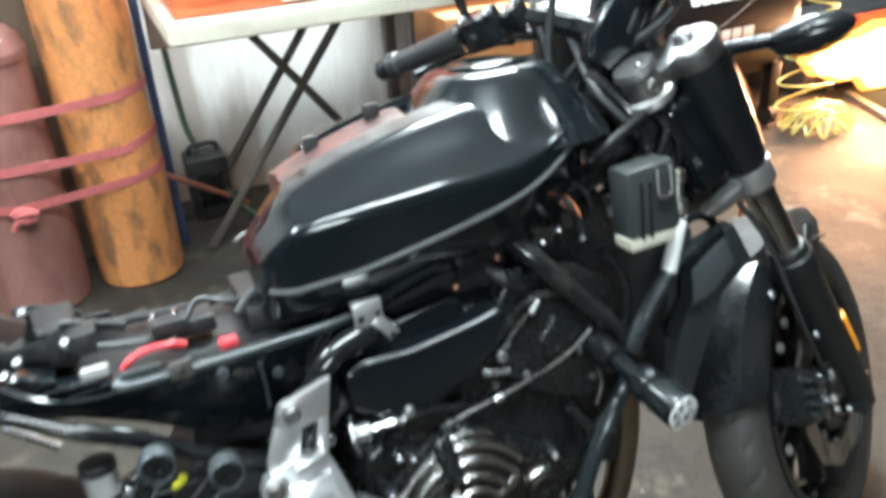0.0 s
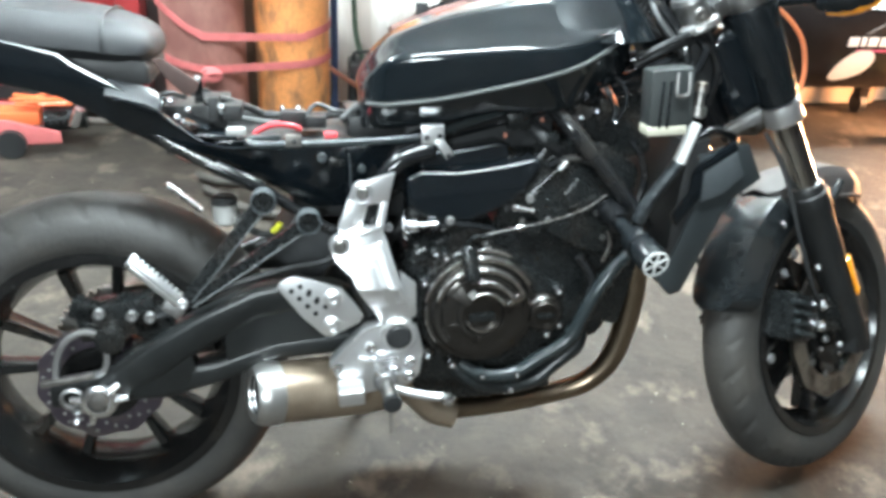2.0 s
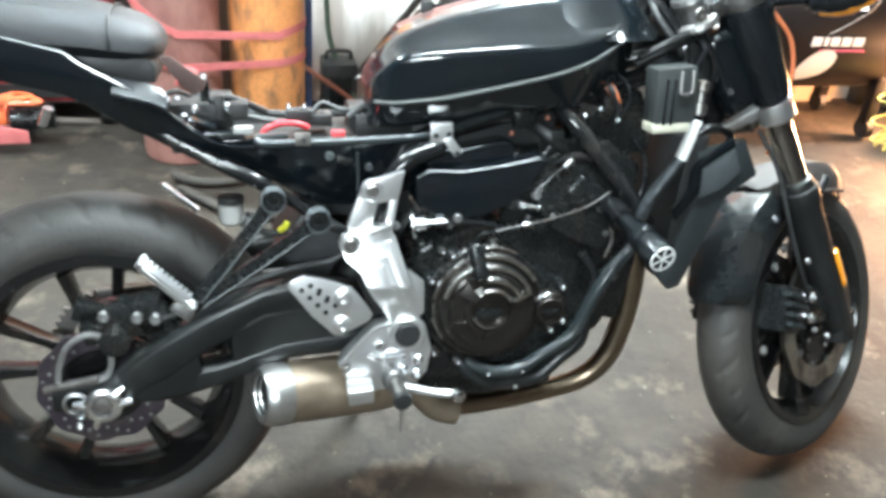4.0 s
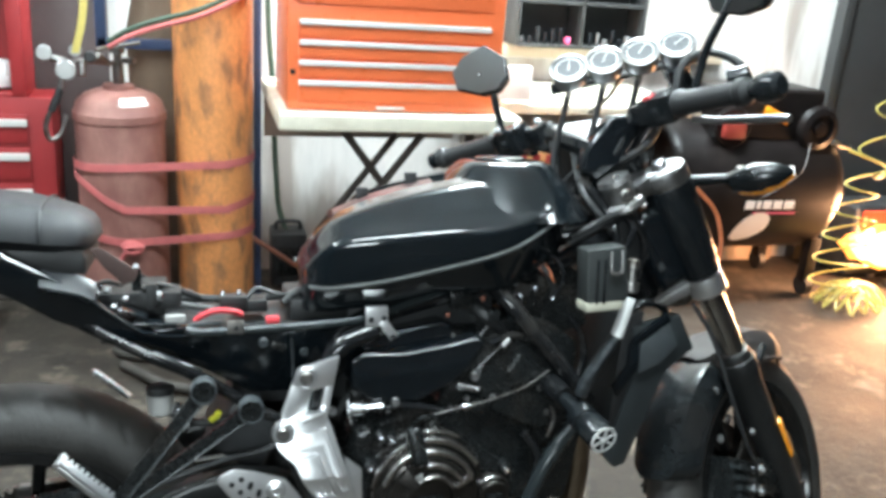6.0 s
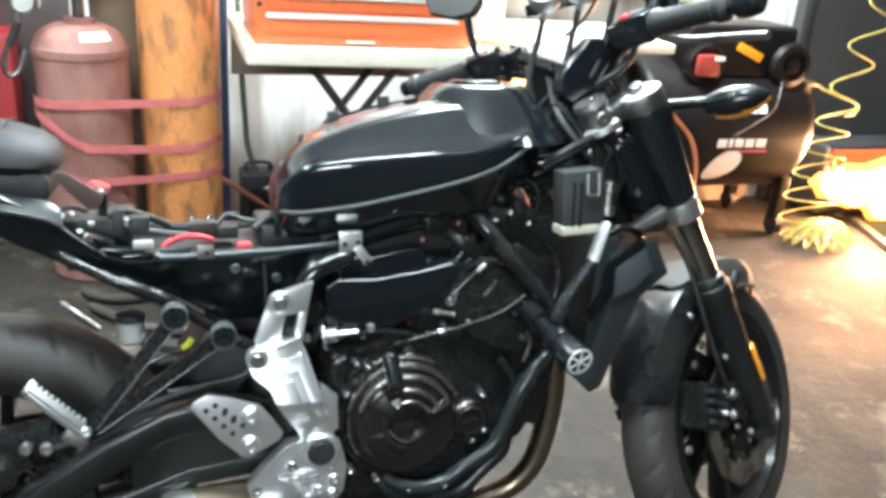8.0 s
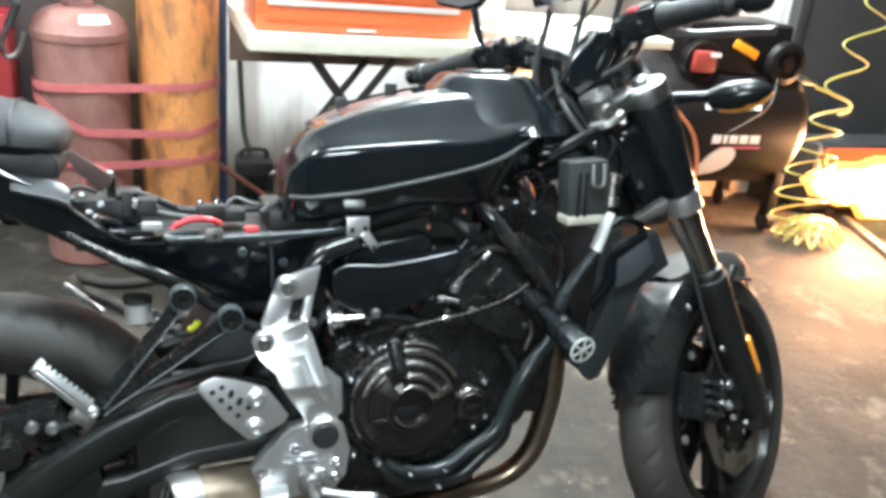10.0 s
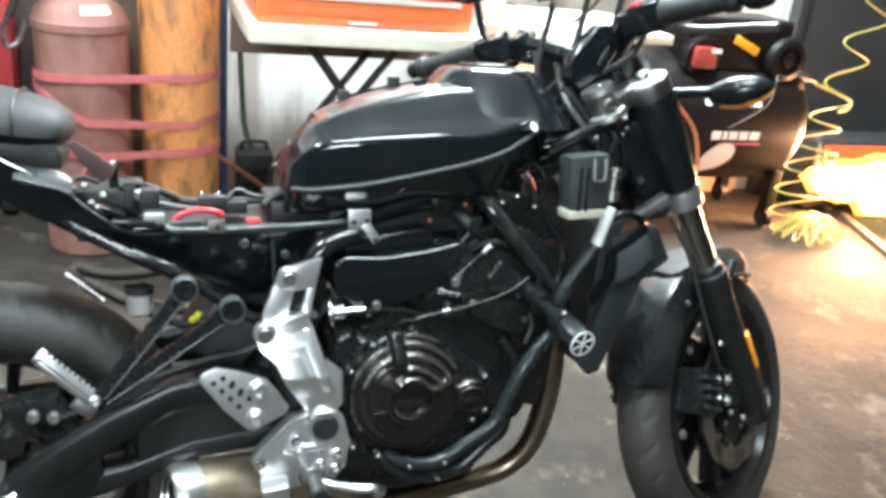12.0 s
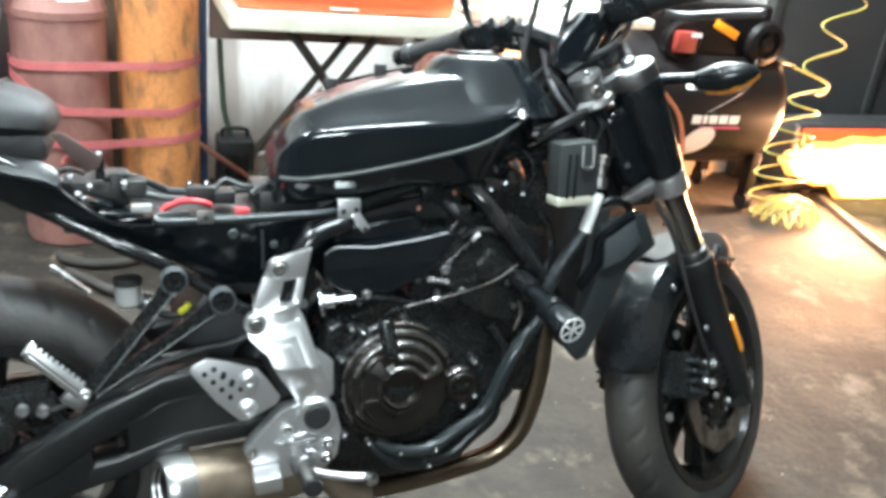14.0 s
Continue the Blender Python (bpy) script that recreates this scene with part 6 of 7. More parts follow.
part("peg_clamp", one(add_box, V(0.462, -0.205, 0.334), (0.044, 0.036, 0.030), Matrix.Rotation(radians(12), 4, "X") @ Matrix.Rotation(radians(-4), 4, "Y")), M_ALU, lb, "bright cast peg clamp", bevel=0.005)
part("peg_boss", one(add_lathe, [(0.020, 0), (0.020, 0.016), (0.016, 0.022), (0.010, 0.022)], V(0.520, -0.186, 0.348), RIGHT, 24), M_DULL, lb, "dull cast peg boss")
part("return_spring", one(add_tube, [(0.475, -0.195, 0.395), (0.505, -0.198, 0.388), (0.540, -0.196, 0.390)], 0.004, 8), M_CHROME, lb, "bright spring")
part("spring_arm", one(add_tube, [(0.500, -0.195, 0.392), (0.515, -0.20, 0.365), (0.530, -0.198, 0.345)], 0.006, 8), M_ALU, lb)
part("brake_pedal", one(add_tube, [(0.515, -0.195, 0.340), (0.55, -0.222, 0.340), (0.58, -0.240, 0.341), (0.612, -0.252, 0.342)], 0.0075, 10), M_ALU, bike, "aluminium brake pedal")
part("pedal_tip", one(add_lathe, [(0.004, -0.008), (0.011, -0.004), (0.011, 0.008), (0.004, 0.012)], V(0.616, -0.256, 0.341), V(0.4, -1, 0), 14), M_CHROME, bike, "bright pedal tip bolt")
part("peg_end", one(add_lathe, [(0.010, 0.056), (0.0155, 0.057), (0.0160, 0.060), (0.0150, 0.066), (0.006, 0.067)], V(0.522, -0.195, 0.342), V(0.05, -0.98, -0.05), 18), M_DARK, bike, "black rubber peg end")
rp = part("rider_peg", one(add_lathe, [(0.010, 0), (0.014, 0.004), (0.013, 0.06), (0.010, 0.066)], V(0.522, -0.195, 0.342), V(0.05, -0.98, -0.05), 14), M_STEEL, bike, "black rubber rider peg")
part("peg_feeler", one(add_cyl, V(0.525, -0.250, 0.336), V(0.526, -0.252, 0.280), 0.0035, 0.0045, 8), M_CHROME, rp, "thin bright peg feeler")
# master cylinder and reservoir
bm = bmesh.new()
add_lathe(bm, [(0.012, 0), (0.019, 0.005), (0.020, 0.034), (0.017, 0.038)], V(0.266, -0.100, 0.602), (0, 0, 1), 20)
rs = part("rear_reservoir", bm, M_BOTTLE, bike, "cloudy white rear brake reservoir")
part("reservoir_cap", one(add_lathe, [(0.021, 0.036), (0.0215, 0.046), (0.017, 0.049), (0.003, 0.049)], V(0.266, -0.100, 0.602), (0, 0, 1), 20), M_DARK, rs, "black screw cap")
bolt(bike, V(0.292, -0.125, 0.622), RIGHT, 0.009, 0.016)
part("hose", one(add_tube, [(0.27, -0.10, 0.61), (0.32, -0.10, 0.585), (0.36, -0.11, 0.59), (0.40, -0.12, 0.60)], 0.006, 8), M_DARK, bike, "black reservoir hose")
part("bleed_cap", one(add_tube, [(0.342, -0.112, 0.592), (0.350, -0.118, 0.600), (0.354, -0.12, 0.608)], 0.0055, 8), M_YELLOW, bike, "yellow green rubber cap")
bm = bmesh.new()
a, b = V(0.198, 0.190, 0.534), V(0.132, 0.190, 0.592)
pr = [(0.005, 0), (0.008, 0.003)]
for i in range(8):
    pr += [(0.0050, 0.008 + 0.0095 * i), (0.0078, 0.0095 + 0.0095 * i), (0.0078, 0.013 + 0.0095 * i), (0.0050, 0.0145 + 0.0095 * i)]
add_lathe(bm, pr + [(0.005, 0.086)], a, (b - a), 12)
part("shock_absorber", one(add_cyl, V(0.44, 0.0, 0.43), V(0.60, 0.02, 0.58), 0.035, seg=18), M_DARK, bike, "dark shock absorber")
part("far_peg", bm, M_CHROME, bike, "folded far side passenger peg")
part("inner_guard", one(add_box, V(0.40, 0, 0.55), (0.10, 0.16, 0.10), Matrix.Rotation(radians(35), 4, "Y")), M_DARK, bike, "black plastic inner guard", bevel=0.01)
part("battery_box", one(add_box, V(0.47, 0, 0.66), (0.19, 0.15, 0.12)), M_DARK, bike, "black battery box", bevel=0.01)
# chain on the far side and side stand
bm = bmesh.new()
for z0, z1 in ((0.418, 0.452), (0.208, 0.378)):
    add_box(bm, V(0.27, 0.083, (z0 + z1) / 2), (0.50, 0.018, 0.016), Matrix.Rotation(-math.atan2(z1 - z0, 0.49), 4, "Y"))
part("drive_chain", bm, M_STEEL, bike, "dirty drive chain", bevel=0.002)
stand = part("side_stand", one(add_tube, [(0.50, 0.13, 0.27), (0.515, 0.19, 0.16), (0.53, 0.245, 0.055)], 0.013, 12), M_FRAME, bike, "black side stand holding the bike up")
part("stand_foot", one(add_box, V(0.54, 0.255, 0.051), (0.07, 0.045, 0.012), Matrix.Rotation(radians(9.5), 4, "X")), M_FRAME, stand, bevel=0.004)
part("chin_plate", one(add_box, V(0.72, 0.0, 0.262), (0.26, 0.16, 0.03)), M_CASE, bike, bevel=0.01)


# ---- vacuum gauges hanging on the bars ----
gs = thing("vacuum_gauge_set", "row of four round vacuum gauges with hoses hung on the handlebar", "gauges", pose(0, -0.11, 0, LEAN))
G0, G1 = V(0.967, -0.02, 1.158), V(1.131, -0.10, 1.204)
gd = (G1 - G0).normalized()
part("gauge_rail", one(add_box, (G0 + G1) / 2 + V(0.022, 0.02, -0.022), ((G1 - G0).length + 0.09, 0.03, 0.020), gd.to_track_quat("X", "Z").to_matrix().to_4x4()), M_SATIN, gs, "black gauge rail", bevel=0.004)
gn = V(-0.42, -0.60, 0.68).normalized()
for i in range(4):
    c = G0.lerp(G1, i / 3)
    g = part("gauge", one(add_lathe, [(0.028, -0.022), (0.030, -0.018), (0.031, 0.002), (0.034, 0.004), (0.034, 0.009), (0.029, 0.011), (0.028, 0.006)], c, gn, 36), M_DULL, gs, "round gauge with a bright rim")
    part("gauge_face", one(add_lathe, [(0.0282, 0.0062), (0.0282, 0.0074), (0.002, 0.0074)], c, gn, 32), M_DIAL, g, "grey dial face")
    part("dial_ring", one(add_lathe, [(0.0215, 0.0076), (0.0240, 0.0076), (0.0240, 0.0081), (0.0215, 0.0081), (0.0215, 0.0076)], c, gn, 32, False), M_WHITE, g, "pale scale ring")
    u = gn.cross(V(0, 0, 1)).normalized()
    v = u.cross(gn)
    for k in range(11):
        a = radians(-45 + 27 * k)
        q = u * math.cos(a) + v * math.sin(a)
        part("dial_mark", one(add_cyl, c + gn * 0.0086 + q * 0.0190, c + gn * 0.0086 + q * 0.0240, 0.0006, seg=4), M_DARK, g)
    q = u * math.cos(1.5 + 0.25 * i) + v * math.sin(1.5 + 0.25 * i)
    part("needle", one(add_cyl, c + gn * 0.0095 - q * 0.006, c + gn * 0.0095 + q * 0.020, 0.0012, 0.0006, 6), M_WHITE, g, "pale needle")
    part("gauge_stem", one(add_cyl, c + V(0.010, 0.012, -0.020), c + V(0.004, 0.010, -0.048), 0.006, seg=10), M_STEEL, gs, "dull brass stem")
    e0 = c + V(0.004, 0.010, -0.044)
    part("gauge_hose", one(add_tube, [e0, e0 + V(-0.006, 0.004, -0.04), e0 + V(-0.014, 0.010, -0.085), e0 + V(-0.018 - 0.01 * i, 0.010, -0.135), V(0.965 + 0.012 * i, 0.0, 0.955), V(0.955 + 0.012 * i, -0.02, 0.90)], 0.0058, 10), M_DARK, gs, "black vacuum hose")
part("hook", one(add_tube, [(G0 + G1) / 2 + V(0.02, 0.02, -0.01), V(1.055, -0.01, 1.12), V(1.03, 0.02, 1.085)], 0.004, 8), M_STEEL, gs, "bent wire hook")

# ---- gas cylinders ----
def gas_cylinder(name, x, y, r, prof, material, label, lean=0.0):
    t_ = thing(name, label, "gas cylinder", pose(x, y, 0.002, 0, lean, 0))
    part("body", one(add_lathe, prof, (0, 0, 0), (0, 0, 1), 56), material, t_)
    return t_


red = gas_cylinder("red_gas_cylinder", 0.085, 1.635, 0.14, [(0.09, 0.0), (0.139, 0.002), (0.142, 0.02), (0.142, 0.738), (0.147, 0.741), (0.147, 0.766), (0.142, 0.771), (0.136, 0.796), (0.112, 0.820), (0.078, 0.834), (0.050, 0.838), (0.048, 0.852), (0.02, 0.854)], M_REDCYL, "short faded red gas cylinder with regulator standing against the wall")
bm = bmesh.new()
n = 8
add_rings(bm, [[V(math.cos(a) * r_, math.sin(a) * r_, z) for r_, z in ((0.1125, 0.8215), (0.1315, 0.799), (0.1330, 0.800), (0.114, 0.8230))] for a in [radians(-86 + 42 * i / n) for i in range(n + 1)]])
part("label", bm, M_DECAL, red, "blank white paper label")
part("valve", one(add_lathe, [(0.016, 0.850), (0.018, 0.858), (0.018, 0.92), (0.012, 0.925), (0.012, 0.95), (0.024, 0.952), (0.024, 0.968), (0.006, 0.97)], (0, 0, 0), (0, 0, 1), 18), M_STEEL, red, "dull steel valve")
part("valve_arm", one(add_tube, [(0, 0, 0.915), (-0.05, -0.03, 0.925), (-0.10, -0.06, 0.93), (-0.14, -0.08, 0.925)], 0.010, 10), M_STEEL, red)
part("spindle", one(add_cyl, (-0.06, -0.03, 0.965), (0.07, 0.02, 0.985), 0.007, seg=10), M_STEEL, red, "steel spindle bar")
for p, r_ in (((-0.145, -0.10, 0.905), 0.031), ((-0.205, -0.09, 0.955), 0.024), ((-0.115, -0.09, 0.965), 0.020)):
    gg = part("pressure_gauge", one(add_lathe, [(r_ * 0.8, -0.02), (r_, -0.016), (r_, 0.004), (r_ * 0.9, 0.006), (r_ * 0.88, 0.003)], V(*p), V(0.15, -1, 0.12), 28), M_DULL, red, "round steel pressure gauge")
    part("gauge_face", one(add_lathe, [(r_ * 0.88, 0.0032), (r_ * 0.88, 0.0045), (0.002, 0.0045)], V(*p), V(0.15, -1, 0.12), 24), M_BOTTLE, gg, "pale dial face")
for p0, p1, r_, mt in (((-0.145, -0.075, 0.93), (-0.19, -0.08, 0.94), 0.013, M_STEEL), ((-0.10, -0.06, 0.93), (-0.10, -0.075, 0.885), 0.012, M_STEEL), ((-0.03, -0.02, 0.92), (-0.055, -0.06, 0.95), 0.012, M_STEEL), ((-0.155, -0.085, 0.89), (-0.165, -0.085, 0.845), 0.008, M_DULL), ((0.02, -0.01, 0.93), (0.055, -0.05, 0.935), 0.010, M_STEEL)):
    part("fitting", one(add_cyl, V(*p0), V(*p1), r_, seg=12), mt, red, "dull metal regulator fitting", bevel=0.002)
part("knob", one(add_lathe, [(0.016, 0), (0.018, 0.004), (0.018, 0.018), (0.014, 0.022), (0.003, 0.022)], V(-0.075, -0.07, 0.945), V(0.1, -1, 0.1), 12), M_DARK, red, "black regulator knob")
part("torch_hose", one(add_tube, [(-0.16, -0.08, 0.86), (-0.19, -0.09, 0.79), (-0.215, -0.09, 0.73), (-0.205, -0.09, 0.685), (-0.175, -0.08, 0.70), (-0.155, -0.07, 0.76)], 0.008, 10), M_STEEL, red, "grey hose loop")
part("torch_grip", one(add_cyl, (-0.165, -0.085, 0.845), (-0.195, -0.092, 0.775), 0.012, seg=12), M_DARK, red, "black torch grip")

orange = gas_cylinder("orange_gas_cylinder", 0.386, 1.670, 0.122, [(0.10, 0.0), (0.127, 0.002), (0.131, 0.02), (0.131, 1.27), (0.120, 1.35), (0.08, 1.41), (0.045, 1.44), (0.045, 1.49), (0.02, 1.495)], M_ORANGECYL, "tall chipped orange gas cylinder strapped to the red one")
part("neck_ring", one(add_lathe, [(0.046, 1.44), (0.052, 1.442), (0.052, 1.47), (0.046, 1.472)], (0, 0, 0), (0, 0, 1), 28), M_STEEL, orange)
part("valve_cap", one(add_lathe, [(0.040, 1.496), (0.042, 1.50), (0.040, 1.58), (0.025, 1.61), (0.004, 1.615)], (0, 0, 0), (0, 0, 1), 28), M_STEEL, orange)

def strap_line(heights, start):
    """Round the front of both cylinders, straight across the gap between them."""
    pts = []
    for i in range(15):
        a = radians(start + (279.6 - start) * i / 14)
        pts.append(V(0.085 + 0.1505 * math.cos(a), 1.635 + 0.1505 * math.sin(a), 0))
    for i in range(13):
        a = radians(279.6 + 88 * i / 12)
        pts.append(V(0.386 + 0.1345 * math.cos(a), 1.670 + 0.1345 * math.sin(a), 0))
    for p in pts:
        k = max(0.0, min(len(heights) - 1.001, (p.x + 0.065) / 0.585 * (len(heights) - 1)))
        i, f = int(k), k - int(k)
        q = [heights[max(0, min(len(heights) - 1, i + d))] for d in (-1, 0, 1, 2)]
        p.z = q[1] + 0.5 * f * (q[2] - q[0] + f * (2 * q[0] - 5 * q[1] + 4 * q[2] - q[3] + f * (3 * (q[1] - q[2]) + q[3] - q[0])))
    return pts


for heights, start in (((0.600, 0.608, 0.606, 0.606, 0.616), 182), ((0.562, 0.475, 0.447, 0.446, 0.470), 182), ((0.380, 0.357, 0.343, 0.354, 0.360), 215)):
    st_ob = part("tie_strap", one(add_ribbon, strap_line(heights, start), 0.026, 0.003, (0, 0, 1), 2), M_STRAP)
    tagged(st_ob, "faded red nylon strap round the gas cylinders", "strap", "cylinder straps")
kn = bmesh.new()
add_tube(kn, [(0.085, 1.478, 0.345), (0.105, 1.470, 0.358), (0.135, 1.472, 0.350), (0.140, 1.470, 0.332), (0.115, 1.466, 0.326), (0.095, 1.470, 0.340), (0.120, 1.462, 0.348), (0.150, 1.470, 0.342)], 0.010, 8)
add_tube(kn, [(0.105, 1.468, 0.332), (0.088, 1.474, 0.318), (0.080, 1.476, 0.300)], 0.008, 8)
tagged(part("strap_knot", kn, M_STRAP), "knotted faded red strap end", "strap")
tagged(part("blue_post", one(add_box, V(0.540, 1.80, 0.75), (0.026, 0.05, 1.5)), M_BLUE, bevel=0.006), "dark blue steel post behind the cylinders", "post")
bt = thing("blue_cylinder_bracket", "dark blue steel bracket behind the cylinders", "bracket")
part("bar", one(add_box, V(0.22, 1.80, 0.967), (0.42, 0.03, 0.035)), M_BLUE, bt, bevel=0.004)
part("upright", one(add_box, V(0.024, 1.80, 1.18), (0.034, 0.03, 0.46)), M_BLUE, bt, bevel=0.004)
# added sheet, paints the shadowed wall between cabinet and cylinders
tagged(part("shade_sheet", one(add_box, V(-0.13, 2.07, 0.61), (0.30, 0.02, 1.216), Matrix.Rotation(radians(-3), 4, "X")), M_SHADE, bevel=0.003), "dark brown sheet added for the shadow on the wall", "sheet")
bg = bmesh.new()
add_rings(bg, [[V(0.215 + w * math.cos(a), 1.905 + 0.075 * math.sin(a) * k, z) for a in [2 * math.pi * i / 16 for i in range(16)]] for z, w, k in ((0.0, 0.10, 1), (0.25, 0.12, 1), (0.7, 0.115, 1), (1.0, 0.12, 1.0), (1.15, 0.09, 0.8))])
tagged(part("rolled_canvas", bg, M_BROWN), "brown canvas bundle standing behind the cylinders", "bundle")
tagged(part("yellow_strap", one(add_ribbon, [(0.02, 1.50, 1.30), (0.005, 1.50, 1.09), (-0.025, 1.505, 0.965)], 0.022, 0.004, (1, 0.1, 0), 5), M_PALEYELLOW), "yellow lifting strap hanging over the regulator", "strap")
for i, (mt, lb, pts) in enumerate(((M_HOSE, "dark green welding hose over the cylinders", [(0.07, 1.52, 1.0), (0.13, 1.51, 1.04), (0.22, 1.50, 1.075), (0.36, 1.50, 1.12), (0.50, 1.55, 1.2), (0.54, 1.75, 1.3)]), (M_STRAP, "red welding hose over the cylinders", [(0.07, 1.52, 0.985), (0.13, 1.505, 1.02), (0.22, 1.495, 1.055), (0.36, 1.495, 1.10), (0.50, 1.545, 1.18), (0.54, 1.73, 1.28)]),
                                   (M_HOSE, "dark green air hose hanging down the wall", [(0.590, 2.05, 1.6), (0.597, 2.05, 1.07), (0.615, 2.05, 0.80), (0.630, 2.04, 0.45), (0.655, 2.0, 0.26), (0.78, 1.86, 0.03), (0.92, 1.8, 0.012)]))):
    tagged(part("hose", one(add_tube, pts, 0.008 if i < 2 else 0.011, 10), mt), lb, "hose")
tagged(part("stick", one(add_cyl, V(0.500, 1.655, 0.318), V(0.800, 1.985, 0.012), 0.0095, seg=14), M_COPPER, bevel=0.002), "reddish brown stick leaning on the orange cylinder", "stick")
bb = thing("black_transformer", "small black welding transformer on the floor", "welder", pose(0.675, 1.98, 0))
part("case", one(add_box, V(0, 0, 0.125), (0.14, 0.14, 0.22)), M_DARK, bb, bevel=0.015)
part("grille", one(add_box, V(0, -0.072, 0.12), (0.09, 0.006, 0.12)), M_CASE, bb, bevel=0.002)
part("handle", one(add_tube, [(-0.05, 0, 0.235), (-0.04, 0, 0.265), (0.04, 0, 0.265), (0.05, 0, 0.235)], 0.008, 8), M_DARK, bb)
for dx in (-0.055, 0.055):
    part("foot", one(add_cyl, V(dx, 0, 0.001), V(dx, 0, 0.02), 0.015, seg=12), M_DARK, bb)

# ---- table with tool chest ----
tb = thing("folding_table", "cream topped folding work table against the wall", "table", pose(0.955, 1.60, 0))
part("tabletop", one(add_box, V(0, 0, 0.8175), (0.78, 0.76, 0.055)), M_TABLE, tb, "thick worn cream table top", bevel=0.012, seg=3)
for y in (0.08, 0.33):
    for a, b in (((-0.185, 0.795), (0.41, 0.012)), ((0.255, 0.795), (-0.34, 0.012))):
        part("leg", one(add_tube, [(a[0], y, a[1]), (b[0], y, b[1])], 0.014, 10, 1), M_LEG, tb, "brown grey crossed steel leg")
part("back_apron", one(add_box, V(0.0, 0.362, 0.705), (0.76, 0.018, 0.168)), M_APRON, tb, "brown board apron", bevel=0.003)
ch = thing("tool_chest", "orange red steel tool chest with silver drawer trims", "tool chest", pose(0.935, 1.28, 0.847))
part("body", one(add_box, V(0, 0.20, 0.24), (0.68, 0.40, 0.48)), M_CHEST, ch, bevel=0.006)
for k, (z0, z1) in enumerate(((0.03, 0.095), (0.10, 0.155), (0.16, 0.215), (0.22, 0.275), (0.29, 0.44))):
    if k == 4:
        continue
    dw = part("drawer", one(add_box, V(-0.008, -0.003, (z0 + z1) / 2), (0.60, 0.012, z1 - z0 - 0.004)), M_CHEST, ch, bevel=0.002)
    part("trim", one(add_box, V(-0.008, -0.014, z1 - 0.010), (0.60, 0.012, 0.016)), M_TRIM, dw, "silver drawer pull trim", bevel=0.003)
part("lid_panel", one(add_box, V(-0.008, -0.003, 0.39), (0.62, 0.012, 0.14)), M_CHEST, ch, bevel=0.003)
part("latch", one(add_box, V(-0.02, -0.012, 0.013), (0.09, 0.012, 0.008)), M_TRIM, ch, "small silver latch", bevel=0.002)
bolt(ch, V(-0.325, -0.001, 0.115), RIGHT, 0.008, 0.004, M_DARK, "lock")
pp = bmesh.new()
add_plate(pp, [(-0.07, 0), (0.07, 0), (0.065, 0.12), (-0.07, 0.115)], -0.02, 0.02)
tagged(part("white_box", pp, M_WHITE, bevel=0.004, m=pose(1.40, 1.50, 0.86)), "plain white box beside the tool chest", "box")
tb2 = thing("side_bench", "pale topped work bench beside the table", "bench", pose(1.78, 1.80, 0))
part("benchtop", one(add_box, V(0, 0, 0.83), (0.78, 0.62, 0.035)), M_TABLE, tb2, "worn cream bench top", bevel=0.004)
for sx in (-0.38, 0.38):
    for sy in (0.0, 0.27):
        part("leg", one(add_box, V(sx * 0.9, sy, 0.405), (0.04, 0.04, 0.81)), M_LEG, tb2, bevel=0.004)
ob_ = thing("cardboard_box", "orange brown cardboard box with red marks on a black crate", "box", pose(1.53, 1.53, 0.557))
part("carton", one(add_box, V(0, 0, 0.077), (0.30, 0.26, 0.154)), M_ORBOX, ob_, bevel=0.004)
part("tape", one(add_box, V(0, -0.1315, 0.05), (0.30, 0.002, 0.012)), M_BROWN, ob_, "brown packing tape")
for k in range(5):
    part("mark", one(add_box, V(-0.10 + 0.05 * k, -0.1315, 0.115), (0.028, 0.002, 0.030)), M_CABRED, ob_, "faded red mark")
crate = thing("black_crate", "black plastic crate under the cardboard box", "crate", pose(1.53, 1.53, 0))
part("tub", one(add_box, V(0, 0, 0.278), (0.32, 0.28, 0.555)), M_DARK, crate, bevel=0.01)
for z in (0.12, 0.26, 0.40):
    part("rib", one(add_box, V(0, -0.143, z), (0.28, 0.008, 0.02)), M_DARK, crate, bevel=0.002)
# shelf with black bins
sh = thing("wall_shelf", "shallow black pigeonhole shelf on the wall", "shelf", pose(1.87, 2.07, 1.08))
for z in (-0.075, 0.10, 0.27):
    part("board", one(add_box, V(0, 0, z), (0.56, 0.15, 0.014)), M_DOOR, sh, bevel=0.002)
for x in (-0.28, 0.0, 0.28):
    part("divider", one(add_box, V(x, 0, 0.098), (0.014, 0.15, 0.35)), M_DOOR, sh, bevel=0.002)
part("back", one(add_box, V(0, 0.073, 0.098), (0.56, 0.004, 0.35)), M_DARK, sh)
rnd = random.Random(4)
for i in range(16):
    x = -0.25 + 0.034 * i
    if abs(x) < 0.025:
        continue
    w, h = rnd.uniform(0.018, 0.03), rnd.uniform(0.02, 0.07)
    mt = [M_DARK, M_STEEL, M_SATIN, M_DULL, M_PINK][4 if i == 6 else rnd.randrange(4)]
    it = part("tin", one(add_cyl, (0, 0, 0), (0, 0, h), w / 2, seg=14), mt, bevel=0.002)
    it.matrix_basis = pose(1.87 + x, 2.03, 1.080 - 0.075 + 0.0075)
    tagged(it, "small pink plastic tin on the shelf" if i == 6 else "small dark metal tin on the shelf", "tin", "tins on the shelf")

